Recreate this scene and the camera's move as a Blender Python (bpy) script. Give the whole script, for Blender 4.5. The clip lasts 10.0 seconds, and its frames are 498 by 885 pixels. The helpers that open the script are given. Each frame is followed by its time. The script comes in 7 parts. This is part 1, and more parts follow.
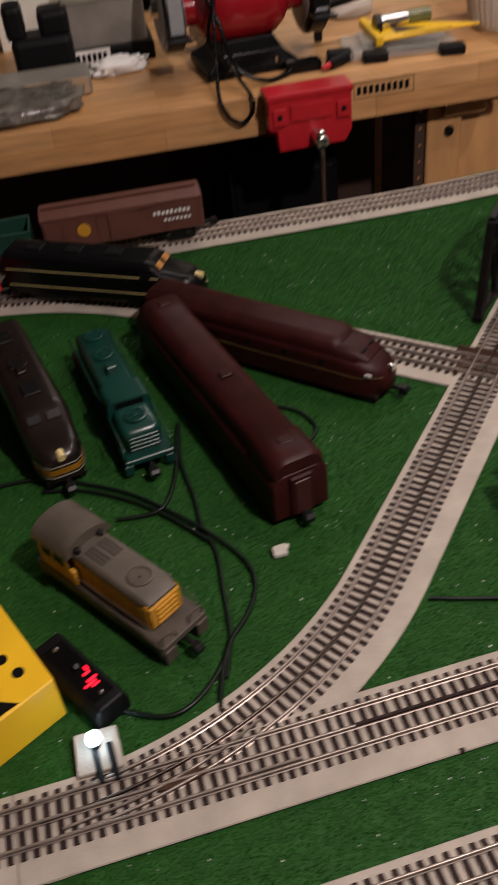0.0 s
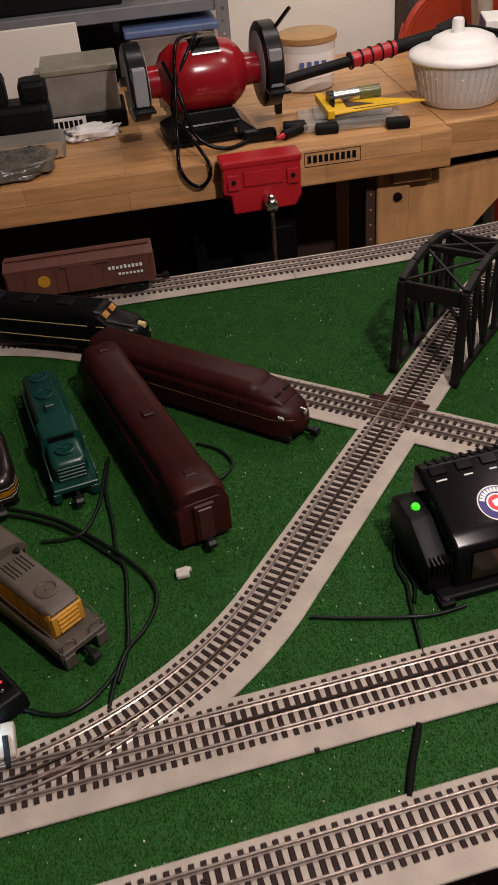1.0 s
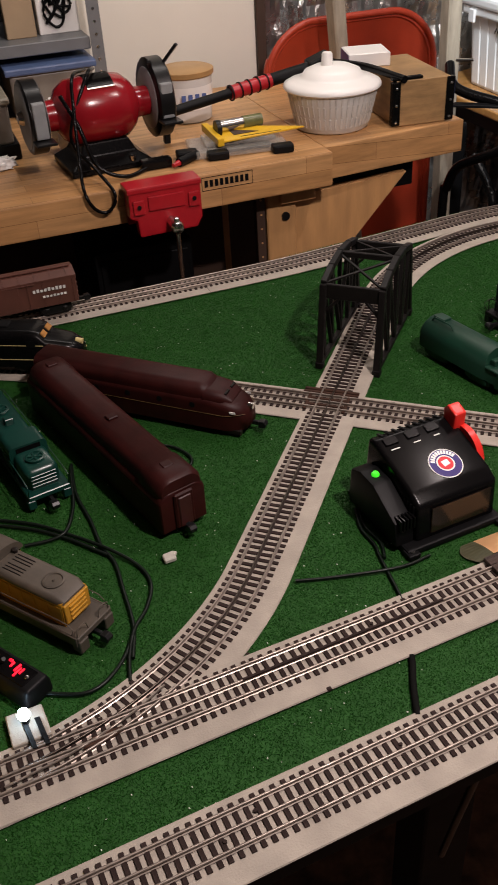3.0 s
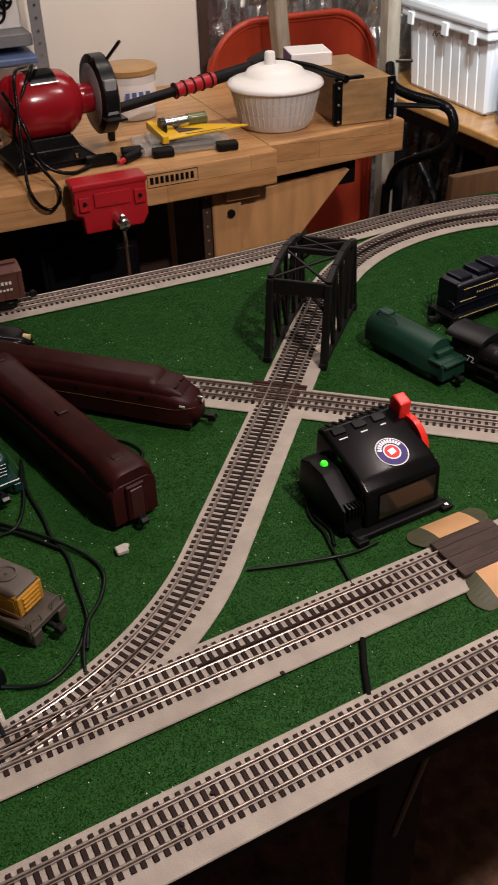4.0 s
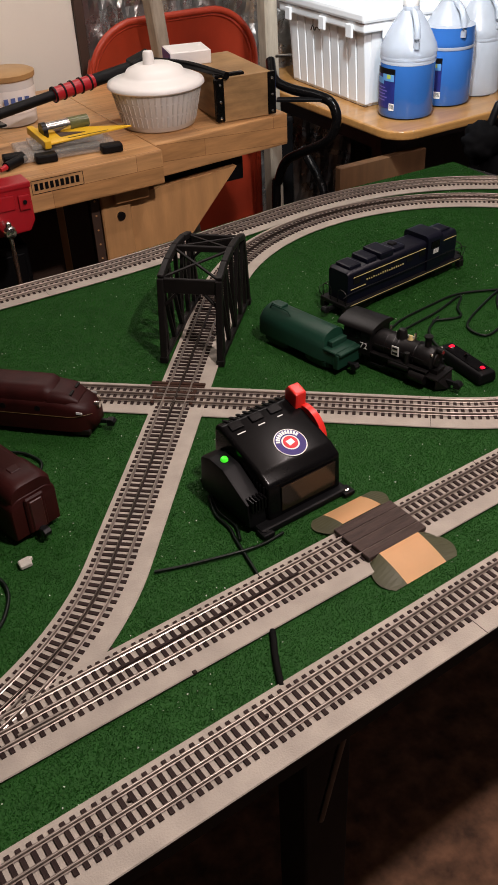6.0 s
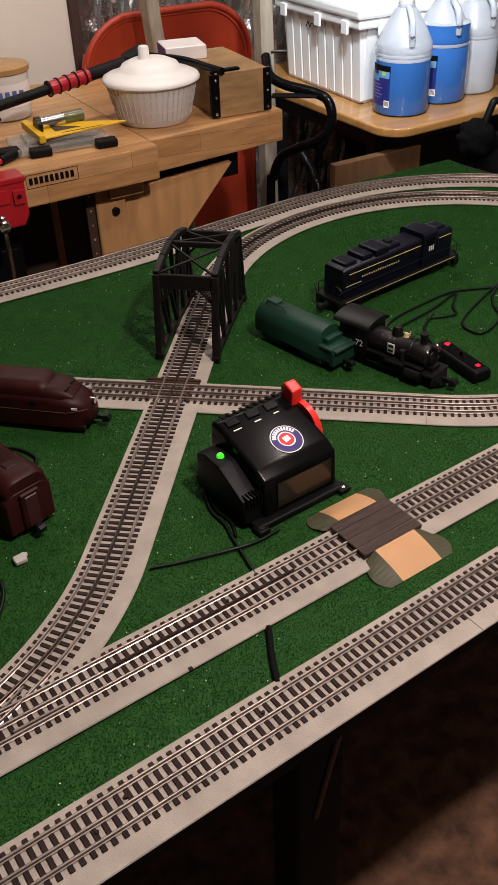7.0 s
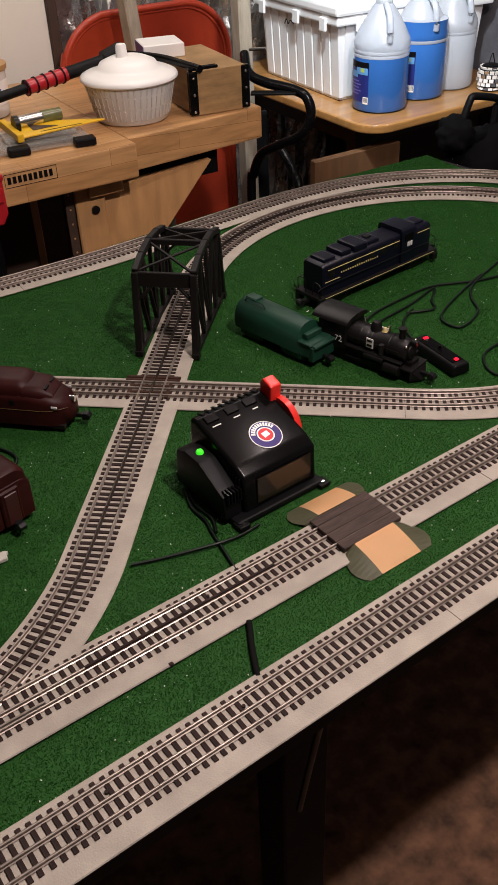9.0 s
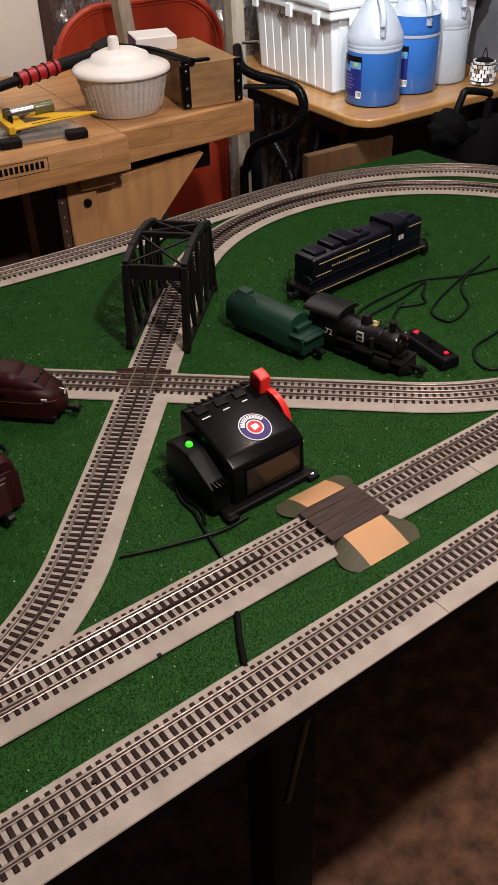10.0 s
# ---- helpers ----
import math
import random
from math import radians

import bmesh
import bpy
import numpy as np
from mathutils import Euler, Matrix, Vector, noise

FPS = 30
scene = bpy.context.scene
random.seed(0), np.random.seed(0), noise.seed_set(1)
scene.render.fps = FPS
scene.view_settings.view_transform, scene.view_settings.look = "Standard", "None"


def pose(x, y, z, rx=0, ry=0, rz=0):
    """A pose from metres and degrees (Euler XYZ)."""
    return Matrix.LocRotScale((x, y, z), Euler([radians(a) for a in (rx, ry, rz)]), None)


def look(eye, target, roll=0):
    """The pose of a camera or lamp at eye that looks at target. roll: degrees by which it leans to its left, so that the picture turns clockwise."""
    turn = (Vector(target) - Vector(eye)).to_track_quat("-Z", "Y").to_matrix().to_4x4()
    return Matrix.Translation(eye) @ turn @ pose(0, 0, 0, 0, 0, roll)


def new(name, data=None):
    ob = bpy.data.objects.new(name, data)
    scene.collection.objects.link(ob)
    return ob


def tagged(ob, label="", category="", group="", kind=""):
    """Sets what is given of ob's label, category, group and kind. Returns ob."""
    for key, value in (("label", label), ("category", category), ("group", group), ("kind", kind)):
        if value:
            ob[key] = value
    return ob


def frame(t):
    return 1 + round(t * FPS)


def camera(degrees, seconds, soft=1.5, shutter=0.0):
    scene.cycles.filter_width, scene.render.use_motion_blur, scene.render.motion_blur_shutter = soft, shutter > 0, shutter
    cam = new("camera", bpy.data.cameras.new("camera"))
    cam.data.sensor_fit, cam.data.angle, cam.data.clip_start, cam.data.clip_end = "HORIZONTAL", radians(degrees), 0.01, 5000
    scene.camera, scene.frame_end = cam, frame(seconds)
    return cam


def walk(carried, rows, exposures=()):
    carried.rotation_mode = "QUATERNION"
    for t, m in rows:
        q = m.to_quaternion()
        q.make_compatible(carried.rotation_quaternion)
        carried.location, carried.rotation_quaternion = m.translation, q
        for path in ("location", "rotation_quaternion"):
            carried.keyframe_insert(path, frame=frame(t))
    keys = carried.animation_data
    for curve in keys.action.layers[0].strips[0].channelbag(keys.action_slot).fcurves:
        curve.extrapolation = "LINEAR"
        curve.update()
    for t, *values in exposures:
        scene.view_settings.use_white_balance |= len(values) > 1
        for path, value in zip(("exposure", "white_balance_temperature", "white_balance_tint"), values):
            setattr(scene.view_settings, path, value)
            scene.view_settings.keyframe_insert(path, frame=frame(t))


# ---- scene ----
cam = camera(31.5, 10.0, soft=1.5, shutter=0.5)
PATH = [
    (0, (0.268, 0.232, 0.631), (0.455, 1.75, -0.658), -6.6),
    (0.3, (0.31, 0.191, 0.634), (0.522, 1.774, -0.57), -6.3),
    (0.5, (0.317, 0.181, 0.656), (0.535, 1.769, -0.54), -5.1),
    (1, (0.363, 0.128, 0.666), (0.546, 1.721, -0.529), -5.6),
    (1.5, (0.347, 0.101, 0.676), (0.669, 1.684, -0.503), -5.3),
    (2, (0.274, 0.082, 0.683), (0.643, 1.668, -0.478), -5.3),
    (2.5, (0.224, 0.071, 0.684), (0.67, 1.641, -0.471), -4.5),
    (3.8, (0.207, 0.052, 0.680), (0.810, 1.570, -0.474), -2.4),
    (4, (0.204, 0.049, 0.681), (0.831, 1.557, -0.475), -2.1),
    (4.5, (0.212, 0.043, 0.676), (0.881, 1.523, -0.491), -2.5),
    (5, (0.218, 0.038, 0.676), (0.935, 1.498, -0.489), -3.2),
    (5.5, (0.227, 0.037, 0.677), (0.996, 1.472, -0.484), -3.5),
    (7, (0.222, 0.042, 0.676), (1.024, 1.453, -0.493), -2.2),
    (7.5, (0.221, 0.042, 0.677), (1.024, 1.451, -0.494), -2.2),
    (8, (0.224, 0.041, 0.675), (1.04, 1.447, -0.49), -2.4),
    (8.5, (0.228, 0.037, 0.676), (1.05, 1.439, -0.49), -2.5),
    (9, (0.228, 0.033, 0.675), (1.053, 1.428, -0.498), -2.4),
    (9.5, (0.23, 0.028, 0.673), (1.06, 1.416, -0.504), -2.1),
    (10, (0.231, 0.027, 0.673), (1.063, 1.409, -0.508), -2.0),
]
walk(cam, [(t, look(eye, target, roll)) for t, eye, target, roll in PATH])

# ---- light: a basement at night under two bare warm ceiling bulbs ----
FLOOR_Z, CEILING_Z = -0.77, 1.58
world = bpy.data.worlds.new("night")
scene.world = world
world.use_nodes = True
world.node_tree.nodes["Background"].inputs[0].default_value = (0.9, 0.75, 0.6, 1)
world.node_tree.nodes["Background"].inputs[1].default_value = 0.009


def bulb_light(x, y, z, watts, radius, colour=(1.0, 0.855, 0.835)):
    lamp = bpy.data.lights.new("bulb_light", "POINT")
    lamp.energy, lamp.shadow_soft_size, lamp.color = watts, radius, colour
    ob = new("bulb_light", lamp)
    ob.location = (x, y, z)
    return ob


BULBS = [(0.86, 0.18, 1.34, 77.0), (1.42, 0.98, 1.42, 21.0)]
for bx, by, bz, watts in BULBS:
    bulb_light(bx, by, bz, watts, 0.035)
# unseen cool spot, added to brighten the tote from its front left
spot = bpy.data.lights.new("work_lamp", "SPOT")
spot.energy, spot.spot_size, spot.spot_blend, spot.shadow_soft_size, spot.color = 104.0, radians(42), 0.6, 0.05, (0.88, 0.95, 1.0)
new("work_lamp", spot).matrix_basis = look((1.30, 1.38, 1.20), (1.93, 2.14, 0.12))
# unseen area lamp, added above the bench to lift its brightness
bench_fill_lamp = bpy.data.lights.new("tube_light", "AREA")
bench_fill_lamp.shape, bench_fill_lamp.size, bench_fill_lamp.size_y, bench_fill_lamp.energy, bench_fill_lamp.color = "RECTANGLE", 1.3, 0.06, 9.0, (1.0, 0.90, 0.84)
new("tube_light", bench_fill_lamp).matrix_basis = pose(1.10, 1.98, 1.32)
scene.view_settings.exposure = 0.0


# ---- materials ----
def mat(name, colour, rough=0.5, metal=0.0, vary=0.25, scale=40.0, bump=0.0, fine=300.0, spec=0.5,
        colour2=None, emit=0.0, coat=0.0, alpha=1.0, transmission=0.0, rnd=0.0, stretch=(1, 1, 1), rough_vary=0.12):
    m = bpy.data.materials.new(name)
    m.use_nodes = True
    nt = m.node_tree
    b = nt.nodes["Principled BSDF"]
    tc = nt.nodes.new("ShaderNodeTexCoord")
    mp = nt.nodes.new("ShaderNodeMapping")
    mp.inputs["Scale"].default_value = stretch
    nt.links.new(tc.outputs["Object"], mp.inputs["Vector"])
    n1 = nt.nodes.new("ShaderNodeTexNoise")
    n1.inputs["Scale"].default_value, n1.inputs["Detail"].default_value = scale, 5
    n2 = nt.nodes.new("ShaderNodeTexNoise")
    n2.inputs["Scale"].default_value, n2.inputs["Detail"].default_value = fine, 3
    nt.links.new(mp.outputs[0], n1.inputs["Vector"])
    nt.links.new(mp.outputs[0], n2.inputs["Vector"])
    c2 = colour2 or tuple(c * (1 - vary) for c in colour)
    mix = nt.nodes.new("ShaderNodeMix")
    mix.data_type = "RGBA"
    mix.inputs[6].default_value = (*colour, 1)
    mix.inputs[7].default_value = (*c2, 1)
    add = nt.nodes.new("ShaderNodeMath")
    add.operation = "MULTIPLY_ADD"
    add.inputs[1].default_value, add.inputs[2].default_value = 0.45, -0.22
    nt.links.new(n2.outputs["Fac"], add.inputs[0])
    tot = nt.nodes.new("ShaderNodeMath")
    nt.links.new(add.outputs[0], tot.inputs[0])
    ramp = nt.nodes.new("ShaderNodeMapRange")
    ramp.inputs["From Min"].default_value, ramp.inputs["From Max"].default_value = 0.3, 0.7
    nt.links.new(n1.outputs["Fac"], ramp.inputs["Value"])
    nt.links.new(ramp.outputs[0], tot.inputs[1])
    last = tot
    if rnd:
        oi = nt.nodes.new("ShaderNodeObjectInfo")
        ra = nt.nodes.new("ShaderNodeMath")
        ra.operation = "MULTIPLY_ADD"
        ra.inputs[1].default_value = rnd
        nt.links.new(oi.outputs["Random"], ra.inputs[0])
        nt.links.new(tot.outputs[0], ra.inputs[2])
        last = ra
    nt.links.new(last.outputs[0], mix.inputs[0])
    nt.links.new(mix.outputs[2], b.inputs["Base Color"])
    rr = nt.nodes.new("ShaderNodeMath")
    rr.operation = "MULTIPLY_ADD"
    rr.inputs[1].default_value, rr.inputs[2].default_value = rough_vary, max(rough - rough_vary / 2, 0.02)
    nt.links.new(n1.outputs["Fac"], rr.inputs[0])
    nt.links.new(rr.outputs[0], b.inputs["Roughness"])
    b.inputs["Metallic"].default_value = metal
    b.inputs["Specular IOR Level"].default_value = spec
    b.inputs["Coat Weight"].default_value = coat
    b.inputs["Alpha"].default_value = alpha
    b.inputs["Transmission Weight"].default_value = transmission
    if emit:
        b.inputs["Emission Color"].default_value = (*colour, 1)
        b.inputs["Emission Strength"].default_value = emit
    if bump:
        bp = nt.nodes.new("ShaderNodeBump")
        bp.inputs["Strength"].default_value, bp.inputs["Distance"].default_value = bump, 0.002
        nt.links.new(n2.outputs["Fac"], bp.inputs["Height"])
        nt.links.new(bp.outputs[0], b.inputs["Normal"])
    return m


M_TURF = mat("turf_backing", (0.018, 0.082, 0.013), 0.7, vary=0.25, scale=55, fine=650, bump=0.10, spec=0.2)
M_BLADE = mat("turf_blade", (0.024, 0.124, 0.017), 0.5, vary=0.45, scale=30, fine=520, spec=0.15)
_nt = M_BLADE.node_tree
_thin, _both = _nt.nodes.new("ShaderNodeBsdfTranslucent"), _nt.nodes.new("ShaderNodeMixShader")
_thin.inputs["Color"].default_value = (0.024, 0.124, 0.016, 1)
_both.inputs["Fac"].default_value = 0.4
_nt.links.new(_nt.nodes["Principled BSDF"].outputs[0], _both.inputs[1])
_nt.links.new(_thin.outputs[0], _both.inputs[2])
_nt.links.new(_both.outputs[0], _nt.nodes["Material Output"].inputs["Surface"])
M_FLECK = mat("glitter_fleck", (0.72, 0.74, 0.66), 0.25, vary=0.1, spec=0.6)
M_BED = mat("grey_roadbed", (0.42, 0.372, 0.31), 0.78, vary=0.22, scale=30, fine=520, bump=0.25, rnd=0.2)
M_TIE = mat("dark_tie", (0.040, 0.025, 0.022), 0.75, vary=0.4, scale=90, fine=600, bump=0.3, rnd=0.4, spec=0.15)
M_RAIL = mat("steel_rail", (0.36, 0.305, 0.26), 0.36, 0.6, vary=0.35, scale=30, fine=300)
M_RAIL_DARK = mat("dark_rail", (0.12, 0.095, 0.08), 0.34, 0.9, vary=0.3, scale=30)
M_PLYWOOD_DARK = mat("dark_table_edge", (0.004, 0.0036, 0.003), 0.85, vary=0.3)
M_BENCH = mat("beech_bench", (0.64, 0.36, 0.155), 0.36, vary=0.36, scale=9, fine=60, bump=0.06, stretch=(1, 9, 9), spec=0.45)
M_BENCH_LEG = mat("beech_panel", (0.60, 0.325, 0.130), 0.5, vary=0.25, scale=7, fine=50, bump=0.06, stretch=(6, 6, 1))
def laminate(m, length, strip, tint):
    """Tint long glued strips of a wood material, each a little different."""
    nt = m.node_tree
    b = nt.nodes["Principled BSDF"]
    base = b.inputs["Base Color"].links[0].from_socket
    tc, sep, add, com = (nt.nodes.new("ShaderNode" + k) for k in ("TexCoord", "SeparateXYZ", "Math", "CombineXYZ"))
    nt.links.new(tc.outputs["Object"], sep.inputs[0])
    nt.links.new(sep.outputs["Y"], add.inputs[0])
    nt.links.new(sep.outputs["Z"], add.inputs[1])
    nt.links.new(sep.outputs["X"], com.inputs["X"])
    nt.links.new(add.outputs[0], com.inputs["Y"])
    br = nt.nodes.new("ShaderNodeTexBrick")
    br.inputs["Color1"].default_value, br.inputs["Color2"].default_value, br.inputs["Mortar"].default_value = (1, 1, 1, 1), (*tint, 1), (0.45, 0.38, 0.30, 1)
    br.inputs["Scale"].default_value, br.inputs["Mortar Size"].default_value = 1.0, 0.0005
    br.inputs["Brick Width"].default_value, br.inputs["Row Height"].default_value = length, strip
    nt.links.new(com.outputs[0], br.inputs["Vector"])
    mul = nt.nodes.new("ShaderNodeMix")
    mul.data_type, mul.blend_type = "RGBA", "MULTIPLY"
    mul.inputs[0].default_value = 1.0
    nt.links.new(base, mul.inputs[6])
    nt.links.new(br.outputs["Color"], mul.inputs[7])
    nt.links.new(mul.outputs[2], b.inputs["Base Color"])


laminate(M_BENCH, 0.37, 0.036, (0.80, 0.74, 0.66))
M_BLACK = mat("black_plastic", (0.0045, 0.0045, 0.005), 0.5, vary=0.3, scale=60, fine=800, bump=0.05, spec=0.16)
M_BLACK_GLOSS = mat("glossy_black_plastic", (0.0042, 0.0040, 0.0042), 0.22, vary=0.3, scale=60, spec=0.13, rough_vary=0.08)
M_FLOOR = mat("brown_concrete", (0.26, 0.128, 0.068), 0.85, vary=0.75, scale=22, fine=110, bump=0.9)
M_WALL_WHITE = mat("white_board", (0.76, 0.72, 0.63), 0.7, vary=0.08, scale=4)
M_WALL_GREY = mat("grey_concrete_wall", (0.13, 0.13, 0.145), 0.85, vary=0.4, scale=9, fine=120, bump=0.5)
M_CEIL = mat("ceiling_boards", (0.13, 0.10, 0.075), 0.85, vary=0.3, scale=6)
M_BROWN = mat("tuscan_plastic", (0.034, 0.0068, 0.0058), 0.46, vary=0.45, scale=30, fine=500, bump=0.08, spec=0.16)


# ---- building helpers ----
def part(name, bm, material, parent=None, label=""):
    me = bpy.data.meshes.new(name)
    bm.to_mesh(me)
    bm.free()
    me.materials.append(material)
    ob = new(name, me)
    if parent is not None:
        ob.parent = parent
    if label:
        ob["label"] = label
    return ob


def thing(name, m, label, category, group="", kind=""):
    ob = new(name)
    ob.empty_display_size = 0.02
    ob.matrix_basis = m
    return tagged(ob, label, category, group, kind)


def bevel(bm, w, seg=2):
    if w > 0:
        bmesh.ops.bevel(bm, geom=list(bm.edges), offset=w, segments=seg, affect="EDGES", profile=0.6)
    return bm


def box(x0, x1, y0, y1, z0, z1, w=0.0, seg=2, bm=None):
    own = bmesh.new()
    r = bmesh.ops.create_cube(own, size=1.0)
    for v in r["verts"]:
        v.co = Vector((x0 + (v.co.x + 0.5) * (x1 - x0), y0 + (v.co.y + 0.5) * (y1 - y0), z0 + (v.co.z + 0.5) * (z1 - z0)))
    bevel(own, w, seg)
    if bm is None:
        return own
    join(bm, own)
    return bm


def join(bm, other, m=None):
    if m is not None:
        bmesh.ops.transform(other, matrix=m, verts=other.verts)
    me = bpy.data.meshes.new("tmp")
    other.to_mesh(me)
    other.free()
    bm.from_mesh(me)
    bpy.data.meshes.remove(me)
    return bm


def prism(outline, z0, z1, w=0.0, seg=2):
    """A slab with this outline in x and y."""
    bm = bmesh.new()
    f = bm.faces.new([bm.verts.new((x, y, z0)) for x, y in outline])
    r = bmesh.ops.extrude_face_region(bm, geom=[f])
    for v in r["geom"]:
        if isinstance(v, bmesh.types.BMVert):
            v.co.z = z1
    bmesh.ops.recalc_face_normals(bm, faces=bm.faces)
    return bevel(bm, w, seg)


def profile(outline, y0, y1, w=0.0, seg=2):
    """A bar along y with this outline in x and z."""
    bm = prism(outline, y0, y1, w, seg)
    bmesh.ops.transform(bm, matrix=Matrix(((1, 0, 0, 0), (0, 0, 1, 0), (0, 1, 0, 0), (0, 0, 0, 1))), verts=bm.verts)
    bmesh.ops.recalc_face_normals(bm, faces=bm.faces)
    return bm


def loft(rings, closed=True):
    """Skin over rings of equally many points, capped at both ends."""
    bm = bmesh.new()
    rows = [[bm.verts.new(p) for p in ring] for ring in rings]
    n = len(rows[0])
    for a, b in zip(rows, rows[1:]):
        for i in range(n if closed else n - 1):
            j = (i + 1) % n
            bm.faces.new((a[i], a[j], b[j], b[i]))
    if closed:
        bm.faces.new(list(reversed(rows[0])))
        bm.faces.new(rows[-1])
    bmesh.ops.recalc_face_normals(bm, faces=bm.faces)
    return bm


def lathe(rz, n=24, cap=True):
    """A turned body round z from (radius, height) pairs."""
    rings = [[(r * math.cos(2 * math.pi * i / n), r * math.sin(2 * math.pi * i / n), z) for i in range(n)] for r, z in rz]
    bm = bmesh.new()
    rows = [[bm.verts.new(p) for p in ring] for ring in rings]
    for a, b in zip(rows, rows[1:]):
        for i in range(n):
            j = (i + 1) % n
            bm.faces.new((a[i], a[j], b[j], b[i]))
    if cap:
        bm.faces.new(list(reversed(rows[0])))
        bm.faces.new(rows[-1])
    bmesh.ops.recalc_face_normals(bm, faces=bm.faces)
    return smooth(bm)


def smooth(bm, angle=40):
    for f in bm.faces:
        f.smooth = True
    for e in bm.edges:
        if len(e.link_faces) == 2 and e.calc_face_angle(0) > radians(angle):
            e.smooth = False
    return bm


def cyl(p, q, r, n=12, r2=None):
    p, q = Vector(p), Vector(q)
    d = q - p
    bm = lathe([(r, 0), (r if r2 is None else r2, d.length)], n)
    bmesh.ops.transform(bm, matrix=Matrix.Translation(p) @ d.to_track_quat("Z", "Y").to_matrix().to_4x4(), verts=bm.verts)
    return bm


def beam(p, q, w, h):
    """A square bar from p to q."""
    p, q = Vector(p), Vector(q)
    d = q - p
    bm = box(-w / 2, w / 2, -h / 2, h / 2, 0, d.length, min(w, h) * 0.12, 1)
    bmesh.ops.transform(bm, matrix=Matrix.Translation(p) @ d.to_track_quat("Z", "Y").to_matrix().to_4x4(), verts=bm.verts)
    return bm


def spline(pts, step=0.01):
    """Points at even steps on a smooth line through pts."""
    p = [Vector(a) for a in pts]
    p = [p[0] * 2 - p[1]] + p + [p[-1] * 2 - p[-2]]
    dense = []
    for i in range(1, len(p) - 2):
        for k in range(24):
            t = k / 24
            dense.append(0.5 * (2 * p[i] + (p[i + 1] - p[i - 1]) * t + (2 * p[i - 1] - 5 * p[i] + 4 * p[i + 1] - p[i + 2]) * t * t
                                + (3 * p[i] - p[i - 1] - 3 * p[i + 1] + p[i + 2]) * t ** 3))
    dense.append(p[-2])
    return resample(dense, step)


def resample(dense, step):
    out, carry = [dense[0].copy()], 0.0
    total = sum((b - a).length for a, b in zip(dense, dense[1:]))
    n = max(2, round(total / step))
    step = total / n
    goal = step
    for a, b in zip(dense, dense[1:]):
        d = (b - a).length
        while d > 0 and carry + d >= goal - 1e-9 and len(out) <= n:
            out.append(a.lerp(b, (goal - carry) / d))
            goal += step
        carry += d
    return out


def tube(pts, r, n=8, step=0.008):
    """A round cable along a smooth line."""
    line = spline(pts, step)
    rings = []
    for i, c in enumerate(line):
        d = (line[min(i + 1, len(line) - 1)] - line[max(i - 1, 0)]).normalized()
        side = d.cross(Vector((0, 0, 1)))
        side = side.normalized() if side.length > 1e-4 else Vector((1, 0, 0))
        up = side.cross(d)
        rings.append([c + r * (math.cos(2 * math.pi * k / n) * side + math.sin(2 * math.pi * k / n) * up) for k in range(n)])
    return smooth(loft(rings), 60)


def text_bm(words, size, m, bold=0.0):
    """Flat letters as a mesh."""
    cu = bpy.data.curves.new("letters", "FONT")
    cu.body, cu.size, cu.align_x, cu.align_y = words, size, "CENTER", "CENTER"
    cu.offset, cu.extrude = bold, 0.0002
    ob = bpy.data.objects.new("letters", cu)
    scene.collection.objects.link(ob)
    me = bpy.data.meshes.new_from_object(ob)
    bm = bmesh.new()
    bm.from_mesh(me)
    bpy.data.objects.remove(ob)
    bpy.data.curves.remove(cu)
    bpy.data.meshes.remove(me)
    bmesh.ops.transform(bm, matrix=m, verts=bm.verts)
    return bm


# ---- the room ----
def wall(name, x0, x1, y0, y1, z0, z1, material, label):
    return tagged(part(name, box(x0, x1, y0, y1, z0, z1), material), label, "wall", kind="structure")


tagged(part("floor", box(-2.6, 2.33, -2.2, 3.3, FLOOR_Z - 0.1, FLOOR_Z), M_FLOOR), "stained brown concrete basement floor", "floor", kind="structure")
tagged(part("ceiling", box(-2.6, 2.33, -2.2, 3.3, CEILING_Z, CEILING_Z + 0.1), M_CEIL), "unfinished wooden basement ceiling", "ceiling", kind="structure")
wall("wall_north", -2.6, 2.33, 3.2, 3.3, FLOOR_Z, CEILING_Z, M_WALL_GREY, "rough grey concrete basement wall")
wall("wall_south", -2.6, 2.33, -2.3, -2.2, FLOOR_Z, CEILING_Z, M_WALL_GREY, "rough grey concrete basement wall")
wall("wall_west", -2.7, -2.6, -2.2, 3.2, FLOOR_Z, CEILING_Z, M_WALL_GREY, "rough grey concrete basement wall")
wall("wall_east", 2.33, 2.43, -2.2, 3.2, FLOOR_Z, CEILING_Z, M_WALL_GREY, "rough grey concrete basement wall")

# ---- the layout table ----
def front_y(x):
    return 0.424 + 0.081 * (x - 0.27)


def arc(cx, cy, r, a0, a1, n=24):
    return [(cx + r * math.cos(radians(a0 + (a1 - a0) * i / n)), cy + r * math.sin(radians(a0 + (a1 - a0) * i / n))) for i in range(n + 1)]


